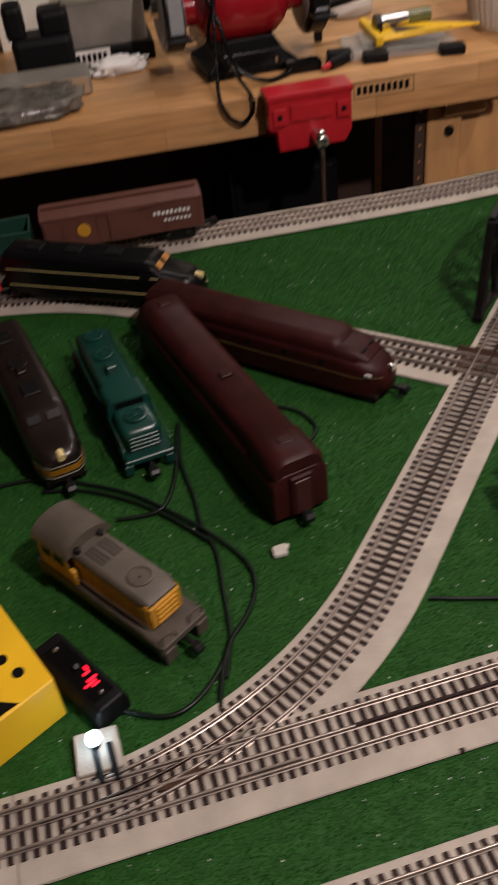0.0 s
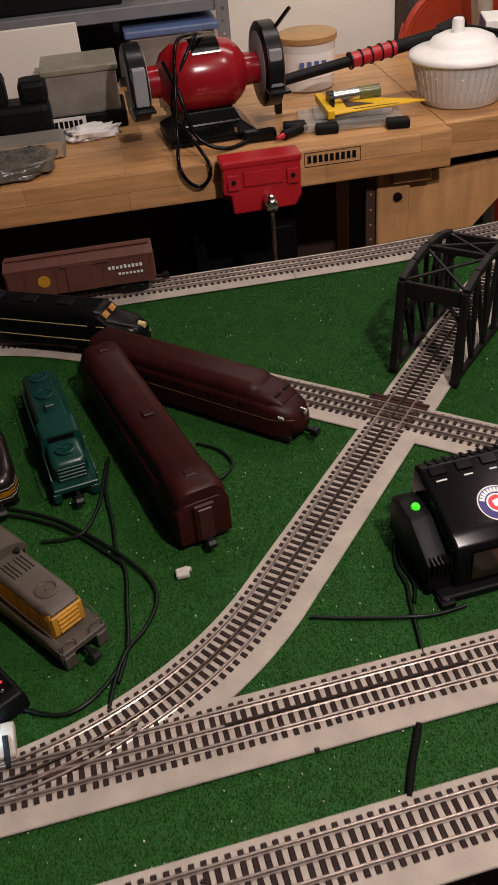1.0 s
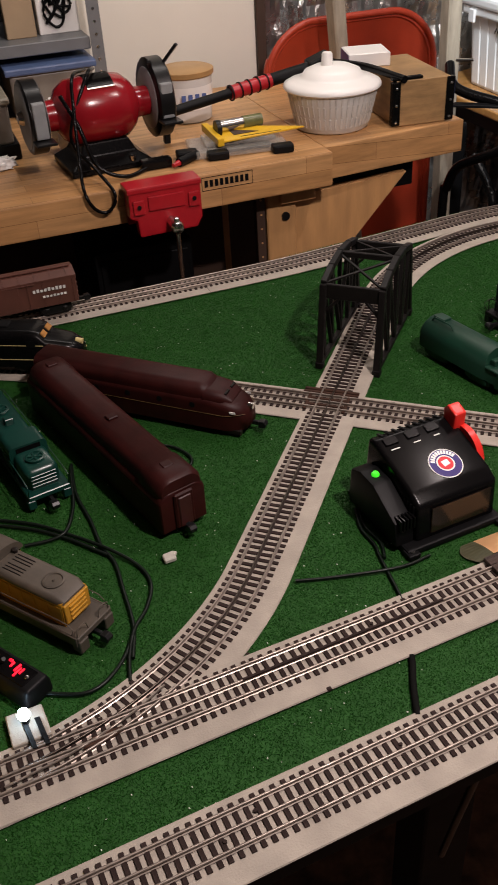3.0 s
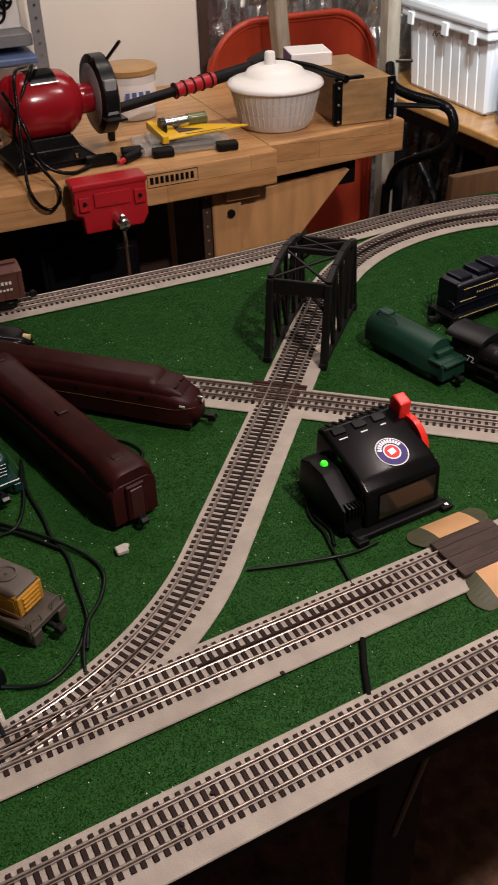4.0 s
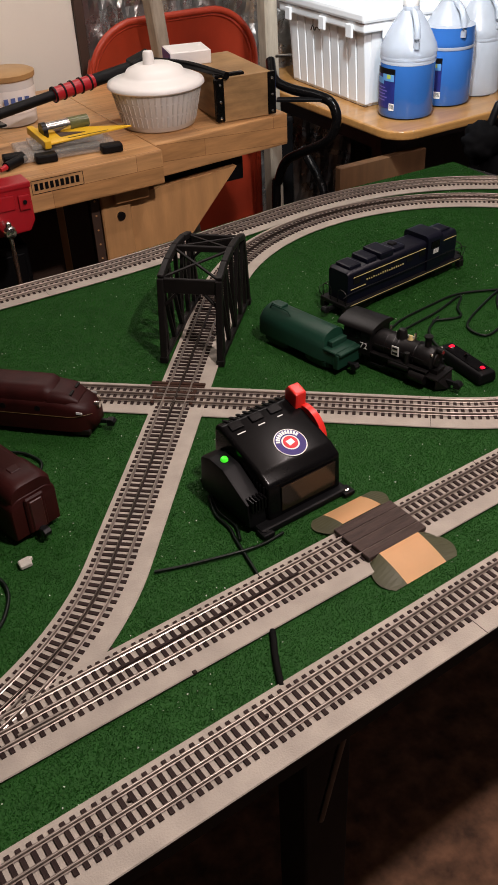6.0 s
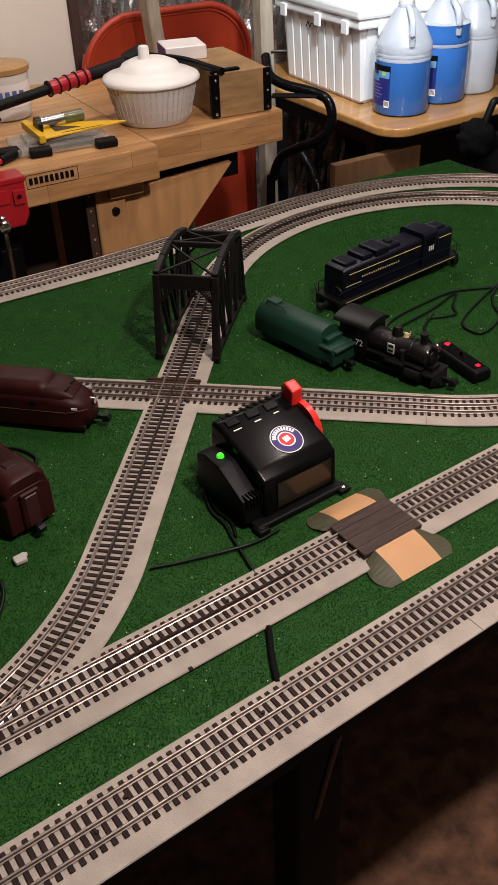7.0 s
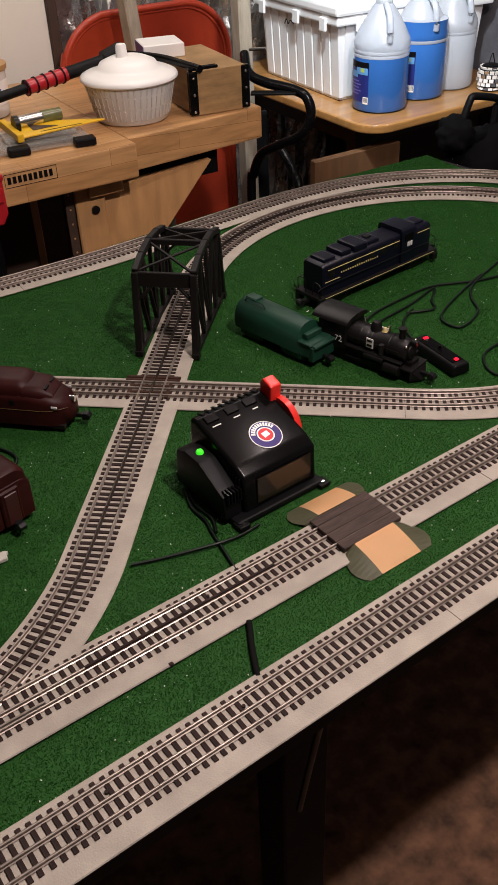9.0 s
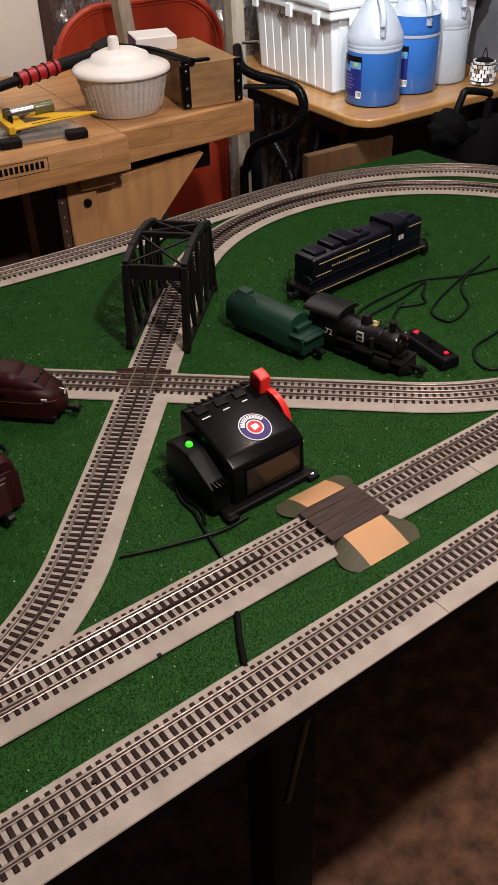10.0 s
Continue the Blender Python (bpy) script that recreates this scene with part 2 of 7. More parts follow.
RIGHT_END = arc(1.405, 0.968, 0.465, -84, 0, 12) + arc(1.265, 0.968, 0.605, 4, 46, 8)
OUTLINE = [(-0.75, front_y(-0.75))] + [(1.40, front_y(1.40))] + RIGHT_END[1:] + [(1.655, 1.575), (1.20, 1.578), (0.75, 1.53), (-0.75, 1.528)]
table = thing("layout_table", pose(0, 0, 0), "dark wooden table carrying a green model railway layout", "table")
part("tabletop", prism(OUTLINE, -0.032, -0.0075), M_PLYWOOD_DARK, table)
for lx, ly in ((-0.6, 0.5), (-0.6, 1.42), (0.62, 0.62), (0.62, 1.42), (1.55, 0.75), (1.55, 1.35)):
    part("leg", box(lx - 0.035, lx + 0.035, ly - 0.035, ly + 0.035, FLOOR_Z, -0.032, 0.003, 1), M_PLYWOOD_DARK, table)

GRASS = [(x, y + 0.030) if i < 2 else ((1.70 + (x - 1.70) * 0.0 if x > 1.70 and y < 0.75 else x) - (0.03 if x > 1.4 and y < 1.5 else 0), y + (0.03 if y < 0.6 else 0)) for i, (x, y) in enumerate(OUTLINE)]
turf = tagged(part("grass_mat", prism(GRASS, -0.0074, -0.0050), M_TURF), "green artificial grass mat covering the layout table", "grass", kind="stuff")


def grass_blades(n):
    """Short plastic nap standing on the mat."""
    rng = np.random.default_rng(7)
    poly = np.array(GRASS)
    x = rng.uniform(0.0, 1.75, n)
    y = rng.uniform(0.40, 1.58, n)
    inside = np.zeros(n, bool)
    for (xa, ya), (xb, yb) in zip(poly, np.roll(poly, -1, 0)):
        cross = ((ya > y) != (yb > y))
        with np.errstate(divide="ignore", invalid="ignore"):
            inside ^= cross & (x < (xb - xa) * (y - ya) / (yb - ya + 1e-12) + xa)
    x, y = x[inside], y[inside]
    n = len(x)
    a, lean, la = rng.uniform(0, 2 * np.pi, n), rng.uniform(0.0004, 0.0024, n), rng.uniform(0, 2 * np.pi, n)
    h, w = rng.uniform(0.0008, 0.0023, n), rng.uniform(0.0004, 0.0008, n)
    z0 = np.full(n, -0.0052)
    v = np.empty((n, 3, 3))
    v[:, 0] = np.stack([x - w * np.cos(a), y - w * np.sin(a), z0], 1)
    v[:, 1] = np.stack([x + w * np.cos(a), y + w * np.sin(a), z0], 1)
    v[:, 2] = np.stack([x + lean * np.cos(la), y + lean * np.sin(la), z0 + h], 1)
    me = bpy.data.meshes.new("grass_nap")
    me.vertices.add(3 * n)
    me.vertices.foreach_set("co", v.ravel())
    me.loops.add(3 * n)
    me.loops.foreach_set("vertex_index", np.arange(3 * n, dtype=np.int32))
    me.polygons.add(n)
    me.polygons.foreach_set("loop_start", np.arange(0, 3 * n, 3, dtype=np.int32))
    me.update(calc_edges=True)
    me.materials.append(M_BLADE)
    ob = new("grass_nap", me)
    ob.parent = turf
    ob["kind"] = "stuff"


grass_blades(1400000)
fl = bmesh.new()
rnd = random.Random(5)
for _ in range(1900):
    fx, fy, fr = rnd.uniform(0.03, 1.68), rnd.uniform(0.48, 1.52), rnd.uniform(0.0005, 0.0011)
    fl.faces.new([fl.verts.new((fx + fr * math.cos(a + fx * 50), fy + fr * math.sin(a + fx * 50), -0.0026 + 0.0006 * math.sin(a * 2 + fy * 90))) for a in (0, 2.1, 4.2)])
tagged(part("fleck", fl, M_FLECK, turf), kind="stuff")


# ---- tracks ----
def course(x, y, heading, legs, step=0.004):
    """A line of straights ("L", length) and curves ("A", radius, turn in degrees; positive to the left)."""
    pts, h = [Vector((x, y, 0))], radians(heading)
    for leg in legs:
        if leg[0] == "L":
            n = max(1, round(leg[1] / step))
            for _ in range(n):
                pts.append(pts[-1] + Vector((math.cos(h), math.sin(h), 0)) * leg[1] / n)
        else:
            turn = radians(leg[2])
            n = max(2, round(abs(turn) * leg[1] / step))
            for _ in range(n):
                h += turn / n / 2
                pts.append(pts[-1] + Vector((math.cos(h), math.sin(h), 0)) * leg[1] * abs(turn) / n)
                h += turn / n / 2
    return pts


def normals(line):
    out = []
    for i in range(len(line)):
        d = (line[min(i + 1, len(line) - 1)] - line[max(i - 1, 0)]).normalized()
        out.append(Vector((-d.y, d.x, 0)))
    return out


def along(line, outline, z=0.0):
    """Sweep an outline of (offset to the left, height) along a line."""
    rings = [[c + n * o + Vector((0, 0, h + z)) for o, h in outline] for c, n in zip(line, normals(line))]
    return loft(rings)


TIE = bpy.data.meshes.new("tie")
_b = box(-0.0023, 0.0023, -0.0245, 0.0245, 0.0, 0.0017, 0.0003, 1)
_b.to_mesh(TIE)
_b.free()
TIE.materials.append(M_TIE)
RAIL = [(-0.0017, 0.0015), (0.0017, 0.0015), (0.0006, 0.0022), (0.0006, 0.0038)] + [(0.0012 * math.cos(radians(a)), 0.0050 + 0.0012 * math.sin(radians(a))) for a in range(-30, 211, 30)] \
    + [(-0.0006, 0.0038), (-0.0006, 0.0022)]
GAUGE = 0.0166
PITCH = 0.0098


def track(label, line, drop=0.0, ties=None, left=0.0315, right=0.0445, centre=M_RAIL, skip=(), rails_from=0, inner_end=None):
    t = thing("railway_track", pose(0, 0, 0), label, "model track", "three-rail tracks on the layout")
    base = resample(line, 0.012)
    part("roadbed", along(base, [(-right + 0.004, -0.0052), (-right, -0.0012), (-right + 0.0008, 0), (left - 0.0008, 0), (left, -0.0012), (left - 0.004, -0.0052)], -drop), M_BED, t,
         "grey fibreboard roadbed")
    for off, m in ((-GAUGE, M_RAIL), (0.0, centre), (GAUGE, M_RAIL)):
        part("rail", smooth(along(base[rails_from:], [(o + off, h) for o, h in RAIL], -drop)), m, t, "bright steel rail" if m is M_RAIL else "dark centre rail")
    spots = resample(line, PITCH)
    placed = []
    for c, n in zip(spots, normals(spots)):
        if ties and not ties(c):
            continue
        m = Matrix.Translation((c.x + random.uniform(-0.0005, 0.0005), c.y, -drop)) @ Matrix.Rotation(math.atan2(n.y, n.x) - math.pi / 2 + random.uniform(-0.02, 0.02), 4, "Z")
        if inner_end:
            e = inner_end(c)
            if e > 0.020:
                continue
            if e > -0.0245:
                m = m @ Matrix.Translation((0, (e + 0.0245) / 2, 0)) @ Matrix.Diagonal((1, (0.0245 - e) / 0.049, 1, 1))
        placed.append(m)
    placed.sort(key=lambda m: (m.translation - Vector((0.60, 0.85, 0))).length)
    for m in placed[:290]:
        ob = new("tie", TIE)
        ob.parent = t
        ob.matrix_basis = m
    if len(placed) > 290:
        bm = bmesh.new()
        for m in placed[290:]:
            start = len(bm.verts)
            bm.from_mesh(TIE)
            bm.verts.ensure_lookup_table()
            for v in bm.verts[start:]:
                v.co = m @ v.co
        tagged(part("tie_row", bm, M_TIE, t), kind="stuff")
    return t


SEEN = lambda c: True
T1_SLOPE, T2_SLOPE = math.degrees(math.atan(0.081)), math.degrees(math.atan(0.0745))
T1_LINE = course(-0.10, 0.455 + 0.081 * -0.37, T1_SLOPE, [("L", 1.505), ("A", 0.425, 85)])
T2_LINE = course(0.02, 0.580 + 0.0745 * -0.096, T2_SLOPE, [("L", 1.30), ("A", 0.342, 85)])
T3_DIR, T4_DIR = 51.2, -38.8
CROSS = Vector((0.6546, 1.0165, 0))
_d3 = Vector((math.cos(radians(T3_DIR)), math.sin(radians(T3_DIR)), 0))
_d4 = Vector((math.cos(radians(T4_DIR)), math.sin(radians(T4_DIR)), 0))
_meet = Vector((0.3205, 0.595, 0))
_tan = 0.457 * math.tan(radians((T3_DIR - T2_SLOPE) / 2))
_s = _meet - Vector((math.cos(radians(T2_SLOPE)), math.sin(radians(T2_SLOPE)), 0)) * _tan
_straight = (CROSS - (_meet + _d3 * _tan)).length
T3_LINE = course(_s.x, _s.y, T2_SLOPE, [("A", 0.457, T3_DIR - T2_SLOPE), ("L", _straight + 0.352), ("A", 0.457, -141)])
_p4 = CROSS - _d4 * 0.44
T4_BACK = course(_p4.x, _p4.y, T4_DIR + 180, [("A", 0.457, 40), ("A", 0.41, 90)])
T4_FORE = course(_p4.x, _p4.y, T4_DIR, [("L", 0.44 + 0.37), ("A", 0.457, 36)])
T4_LINE = list(reversed(T4_BACK))[:-1] + T4_FORE
T5_LINE = spline([(x, y, 0) for x, y in tuple(arc(-0.1, 0.9545, 0.5295, -90, -270, 18)) + ( (0.2, 1.484), (0.6, 1.484), (0.82, 1.490), (1.07, 1.516), (1.226, 1.532), (1.375, 1.524),
                                         (1.505, 1.484), (1.613, 1.419), (1.68, 1.348), (1.76, 1.21), (1.80, 1.06), (1.83, 0.968))], 0.004)


def shifted(line, by):
    """The same line moved to its left."""
    return [c + n * by for c, n in zip(line, normals(line))]


# the rails lie a little off the middle of their boards
T1_LINE, T2_LINE, T3_LINE, T4_LINE, T5_LINE = (shifted(l, 0.0065) for l in (T1_LINE, T2_LINE, T3_LINE, T4_LINE, T5_LINE))
CROSS = CROSS + Vector((-0.001, 0.0091, 0))


def off_main(c):
    """How far a point stands from the middle of the second line."""
    return (c.y - 0.5865 - 0.0745 * (c.x - 0.116)) * math.cos(radians(T2_SLOPE))


def branch_tie(c):
    """Where a sleeper of the branch begins, clear of the second line's sleepers."""
    return 0.0262 - off_main(c)


track("front straight of three-rail track on pale grey roadbed", T1_LINE, 0.0, SEEN)
track("inner straight of three-rail track with a turnout", T2_LINE, 0.0, SEEN)
track("diagonal branch of three-rail track curving from a turnout", T3_LINE, 0.0008, lambda c: (c - CROSS).length > 0.03, centre=M_RAIL_DARK, inner_end=branch_tie)
track("diagonal three-rail track crossing the branch at a diamond", T4_LINE, 0.0014, lambda c: SEEN(c) and off_main(c) > 0.05)
track("outer three-rail track curving along the back of the table", T5_LINE, 0.0004, SEEN)

# seams, notches and screws in the boards
joints = thing("roadbed_joint", pose(0, 0, 0), "dark seams and screws in the grey roadbed", "track part")
for line, x, drop in ((T1_LINE, 0.715, 0.0), (T2_LINE, 0.105, 0.0), (T2_LINE, 0.90, 0.0), (T4_LINE, 0.935, 0.0014), (T5_LINE, 0.62, 0.0004), (T5_LINE, 1.5, 0.0004)):
    k = min(range(1, len(line) - 1), key=lambda i: abs(line[i].x - x) + (5 if line[i].y < (0.9 if line in (T4_LINE, T5_LINE) and x < 0.9 else 0.0) else 0))
    n_ = normals(line)[k]
    part("seam", beam(line[k] + n_ * 0.0313 + Vector((0, 0, 0.0001 - drop)), line[k] - n_ * 0.0443 + Vector((0, 0, 0.0001 - drop)), 0.0005, 0.0006), M_TIE, joints)
part("notch", bevel(box(0.4435, 0.4485, 0.5662, 0.5700, -0.003, 0.0009), 0.0008, 1), M_TIE, joints)
part("notch", bevel(box(0.387, 0.391, 0.6378, 0.6402, -0.003, 0.0009), 0.0006, 1), M_TIE, joints)
for x, o in ((0.302, -0.006), (0.478, 0.007), (0.335, 0.008), (0.68, -0.006), (0.88, 0.007)):
    part("track_screw", cyl((x, 0.4615 + 0.081 * (x - 0.27) + o, 0.0), (x, 0.4615 + 0.081 * (x - 0.27) + o, 0.0030), 0.0018, 10), M_TIE, joints)
for x, o in ((0.52, 0.008), (0.84, -0.007)):
    part("track_screw", cyl((x, 0.5865 + 0.0745 * (x - 0.116) + o, 0.0), (x, 0.5865 + 0.0745 * (x - 0.116) + o, 0.0030), 0.0018, 10), M_TIE, joints)
M_SLEEPER_BROWN = mat("brown_plate", (0.060, 0.030, 0.020), 0.6, vary=0.45, scale=60, spec=0.12)
M_RED_VISE = mat("red_enamel", (0.42, 0.012, 0.020), 0.3, vary=0.2, scale=25, bump=0.05)
M_RED_GRIND = mat("red_cast_paint", (0.27, 0.007, 0.013), 0.20, vary=0.2, scale=20, bump=0.05)
M_STEEL = mat("bright_steel", (0.7, 0.68, 0.65), 0.22, 1.0, vary=0.15, scale=40)
M_GREY_STEEL = mat("grey_painted_steel", (0.17, 0.175, 0.18), 0.45, vary=0.2, scale=15)
M_WHITE_PLASTIC = mat("white_plastic", (0.86, 0.84, 0.80), 0.35, vary=0.05, scale=10)
M_CLEAR = mat("milky_clear_plastic", (0.86, 0.85, 0.81), 0.25, vary=0.08, scale=12, transmission=0.15)
M_TOTE = mat("white_tote_plastic", (0.80, 0.83, 0.84), 0.4, vary=0.08, scale=6)
M_BLUE_FLUID = mat("blue_washer_fluid", (0.035, 0.145, 0.46), 0.15, vary=0.15, scale=6, spec=0.5)
M_JUG = mat("frosted_jug_plastic", (0.78, 0.84, 0.92), 0.25, vary=0.08, scale=10, transmission=0.55)
M_LABEL_BLUE = mat("dark_blue_label", (0.02, 0.03, 0.20), 0.4, vary=0.4, scale=40)
M_LABEL_SKY = mat("sky_blue_label", (0.12, 0.33, 0.65), 0.4, vary=0.2, scale=40)
M_LABEL_LIME = mat("lime_spot_ink", (0.42, 0.55, 0.10), 0.4, vary=0.2)
M_LABEL_VIOLET = mat("violet_ink", (0.16, 0.14, 0.50), 0.4, vary=0.2)
M_YELLOW = mat("yellow_plastic", (0.78, 0.47, 0.02), 0.35, vary=0.12, scale=20)
M_WOODBOX = mat("plywood_box", (0.42, 0.25, 0.105), 0.5, vary=0.5, scale=12, fine=90, bump=0.05, stretch=(1, 1, 5))
M_OLDWOOD = mat("weathered_timber", (0.40, 0.35, 0.27), 0.8, vary=0.35, scale=14, fine=120, bump=0.3, stretch=(5, 5, 1))
M_ORANGE = mat("orange_red_tray", (0.46, 0.050, 0.020), 0.42, vary=0.35, scale=8)
M_FOIL = mat("foil_insulation", (0.45, 0.44, 0.42), 0.28, 0.85, vary=0.45, scale=26, fine=70, bump=1.0)
M_TABLEWOOD = mat("varnished_table_wood", (0.42, 0.21, 0.065), 0.22, vary=0.3, scale=8, fine=60, stretch=(1, 7, 7), coat=0.3)
M_BOARD_TAN = mat("tan_board", (0.42, 0.30, 0.18), 0.7, vary=0.2, scale=10)
M_BLUE_TUB = mat("dusty_blue_lid", (0.09, 0.14, 0.28), 0.45, vary=0.2, scale=20)
M_BAG = mat("clear_bag", (0.16, 0.145, 0.12), 0.16, vary=0.6, scale=38, fine=120, bump=0.9)
M_BLISTER = mat("clear_blister", (0.55, 0.53, 0.48), 0.12, vary=0.3, scale=40, fine=150, bump=0.5, alpha=0.38)
M_GREY_BIN = mat("grey_bin", (0.24, 0.22, 0.19), 0.4, vary=0.3, scale=18)
M_CAN_TAN = mat("tan_lid", (0.45, 0.26, 0.10), 0.4, vary=0.2, scale=20)
M_GRINDSTONE = mat("grey_guard", (0.28, 0.29, 0.29), 0.5, vary=0.2, scale=50)
M_BLUEPRINT = mat("blue_ink", (0.08, 0.13, 0.35), 0.5, vary=0.2)
M_MIRROR_TILE = mat("mirror_tile", (0.75, 0.76, 0.78), 0.12, 0.9, vary=0.2, scale=90)
M_DARK_WOOD = mat("dark_brown_wood", (0.06, 0.032, 0.02), 0.6, vary=0.3, scale=10)
M_SLOT = mat("slot_shadow_plastic", (0.60, 0.58, 0.54), 0.5, vary=0.1)
M_CAST = mat("dark_casting", (0.008, 0.008, 0.0085), 0.32, 0.0, vary=0.3, scale=50, spec=0.25)


def bars(parent, material, x0, x1, z0, z1, y, n, name="lettering", axis="y", gap=0.3, rnd=0.0):
    """A row of plain upright bars where writing stands."""
    bm = bmesh.new()
    w = (x1 - x0) / n
    rr = random.Random(n)
    for i in range(n):
        h = (z1 - z0) * (1 - rnd * rr.random())
        box(x0 + i * w + w * gap / 2, x0 + (i + 1) * w - w * gap / 2, y - 0.0004, y + 0.0004, z0, z0 + h, bm=bm)
    return part(name, bm, material, parent)


# ---- workbench ----
BENCH_Z = 0.117
bench = thing("workbench", pose(0, 0, 0), "light beech workbench with thick top on panel legs", "workbench")
part("worktop", prism([(-1.2, 1.717), (0.985, 1.717), (0.985, 2.36), (-1.2, 2.36)], 0.047, BENCH_Z, 0.004), M_BENCH, bench)
part("end_board", prism([(0.9865, 1.757), (1.335, 1.786), (1.335, 2.36), (0.9865, 2.36)], 0.046, BENCH_Z - 0.001, 0.004), M_BENCH, bench)
for x0 in (-0.85, 0.857):
    part("leg", box(x0, x0 + 0.068, 1.775, 1.86, FLOOR_Z, 0.0465, 0.003, 1), M_BENCH_LEG, bench)
    part("leg", box(x0, x0 + 0.068, 2.25, 2.335, FLOOR_Z, 0.0465, 0.003, 1), M_BENCH_LEG, bench)
part("corner_block", box(0.885, 0.965, 1.762, 1.774, 0.008, 0.0465, 0.002, 1), M_BENCH_LEG, bench)
b = prism([(0.926, 0.012), (1.2, 0.022), (0.962, -0.23), (0.962, -0.5), (0.926, -0.5)], 0, 0.02, 0.001, 1)
bmesh.ops.transform(b, matrix=Matrix(((1, 0, 0, 0), (0, 0, 1, 1.79), (0, 1, 0, 0), (0, 0, 0, 1))), verts=b.verts)
bmesh.ops.recalc_face_normals(b, faces=b.faces)
part("brace_panel", b, M_BENCH_LEG, bench, "tapering tan side panel")
# a black bar paints the shaded gap between worktop and side panel
part("apron", box(0.93, 1.23, 1.815, 1.83, -0.02, 0.0455, 0.002, 1), M_BLACK, bench, "black strip standing in for the dark gap under the worktop")
part("bolt", cyl((0.899, 1.7755, -0.022), (0.899, 1.770, -0.022), 0.009, 14), M_CAST, bench, "black bolt head")
part("steel_post", box(0.835, 0.855, 1.78, 1.80, FLOOR_Z, 0.046, 0.001, 1), M_DARK_WOOD, bench)
for k in range(8):
    part("post_hole", cyl((0.845, 1.7795, 0.02 - k * 0.032), (0.845, 1.7785, 0.02 - k * 0.032), 0.0022, 10), M_BENCH_LEG, bench)
part("back_panel", box(-0.8, 1.3, 2.30, 2.312, FLOOR_Z, 0.046), M_DARK_WOOD, bench)
frame_sign = bmesh.new()
for bx in (0.700, 0.807):
    box(bx - 0.0004, bx + 0.0004, 1.7160, 1.7168, 0.084, 0.110, bm=frame_sign)
for bz in (0.084, 0.110):
    box(0.700, 0.807, 1.7160, 1.7168, bz - 0.0004, bz + 0.0004, bm=frame_sign)
sign = part("maker_plate", frame_sign, M_BLACK, bench, "thin black outline of a maker's mark")
for k in range(9):
    part("maker_letter", box(0.7055 + 0.0107 * k, 0.7125 + 0.0107 * k, 1.7158, 1.7166, 0.0905, 0.1040), M_BLACK, bench)

cab = thing("storage_box", pose(0.60, 2.02, FLOOR_Z), "steel box under the workbench, coloured black for the shade there", "box")
# the black body holds the darkness under the bench in its colour
part("body", box(-0.11, 0.11, -0.15, 0.15, 0, 0.70, 0.004), M_BLACK, cab)
part("front_panel", box(-0.10, 0.10, -0.154, -0.1495, 0.02, 0.68, 0.002, 1), M_BLACK, cab)
plank = thing("leaning_board", pose(0.78, 2.05, FLOOR_Z), "dark brown board leaning under the workbench", "board")
part("board", box(-0.06, 0.06, -0.012, 0.012, 0, 0.72, 0.002, 1), M_DARK_WOOD, plank)
part("edge_strip", box(-0.066, -0.0605, -0.014, 0.014, 0, 0.70, 0.001, 1), M_BENCH_LEG, plank)

# red bench vise on the front edge
vise = thing("bench_vise", pose(0.612, 1.717, BENCH_Z), "red enamelled woodworking vise clamped to the bench edge", "vise")
b = profile([(-0.072, 0.006), (0.070, 0.008), (0.070, -0.062), (0.058, -0.082), (-0.058, -0.084), (-0.060, -0.05), (-0.074, -0.045)], -0.052, -0.022, 0.004)
part("front_jaw", b, M_RED_VISE, vise)
part("jaw_top", box(-0.075, 0.072, -0.054, -0.001, 0.0015, 0.013, 0.003), M_RED_VISE, vise)
part("rear_jaw", box(-0.070, 0.068, -0.010, -0.0015, -0.07, 0.002, 0.002), M_RED_VISE, vise)
for sx in (-0.055, 0.054):
    part("lug", box(sx - 0.011, sx + 0.011, -0.057, -0.0525, -0.038, -0.010, 0.002), M_RED_VISE, vise)
    part("bolt", cyl((sx, -0.0575, -0.022), (sx, -0.060, -0.022), 0.004, 10), M_CAST, vise)
part("raised_panel", box(-0.036, 0.036, -0.0555, -0.0525, -0.034, -0.006, 0.002), M_RED_VISE, vise)
part("spindle", cyl((0.006, -0.05, -0.060), (0.006, -0.085, -0.060), 0.010, 14), M_STEEL, vise, "bright steel screw boss")
part("screw_head", lathe([(0.001, 0.0), (0.010, 0.002), (0.013, 0.009), (0.010, 0.016), (0.001, 0.018)], 16), M_STEEL, vise).matrix_basis = pose(0.006, -0.085, -0.060, 90)
part("handle_bar", cyl((0.006, -0.09, -0.045), (0.006, -0.09, -0.19), 0.0045, 10), M_STEEL, vise, "steel tommy bar hanging down")
for z in (-0.19, -0.045):
    part("bar_knob", lathe([(0.001, -0.006), (0.006, -0.003), (0.006, 0.003), (0.001, 0.006)], 12), M_STEEL, vise).matrix_basis = pose(0.006, -0.09, z)

# bench grinder
gr = thing("bench_grinder", pose(0.545, 1.895, BENCH_Z, 0, 0, 4), "red bench grinder with black wheel guards", "grinder")
body = lathe([(0.020, -0.115), (0.028, -0.112), (0.030, -0.085), (0.048, -0.075), (0.062, -0.055), (0.065, -0.02), (0.065, 0.03), (0.060, 0.055), (0.046, 0.072),
              (0.030, 0.082), (0.028, 0.112), (0.020, 0.115)], 32)
part("motor_body", body, M_RED_GRIND, gr).matrix_basis = pose(0, 0, 0.108, 0, 90, 0)
rows = [[(x, -0.0658 * math.cos(radians(a)), 0.108 + 0.0658 * math.sin(radians(a))) for a in range(48, 121, 9)] for x in (-0.022, 0.032)]
bm = bmesh.new()
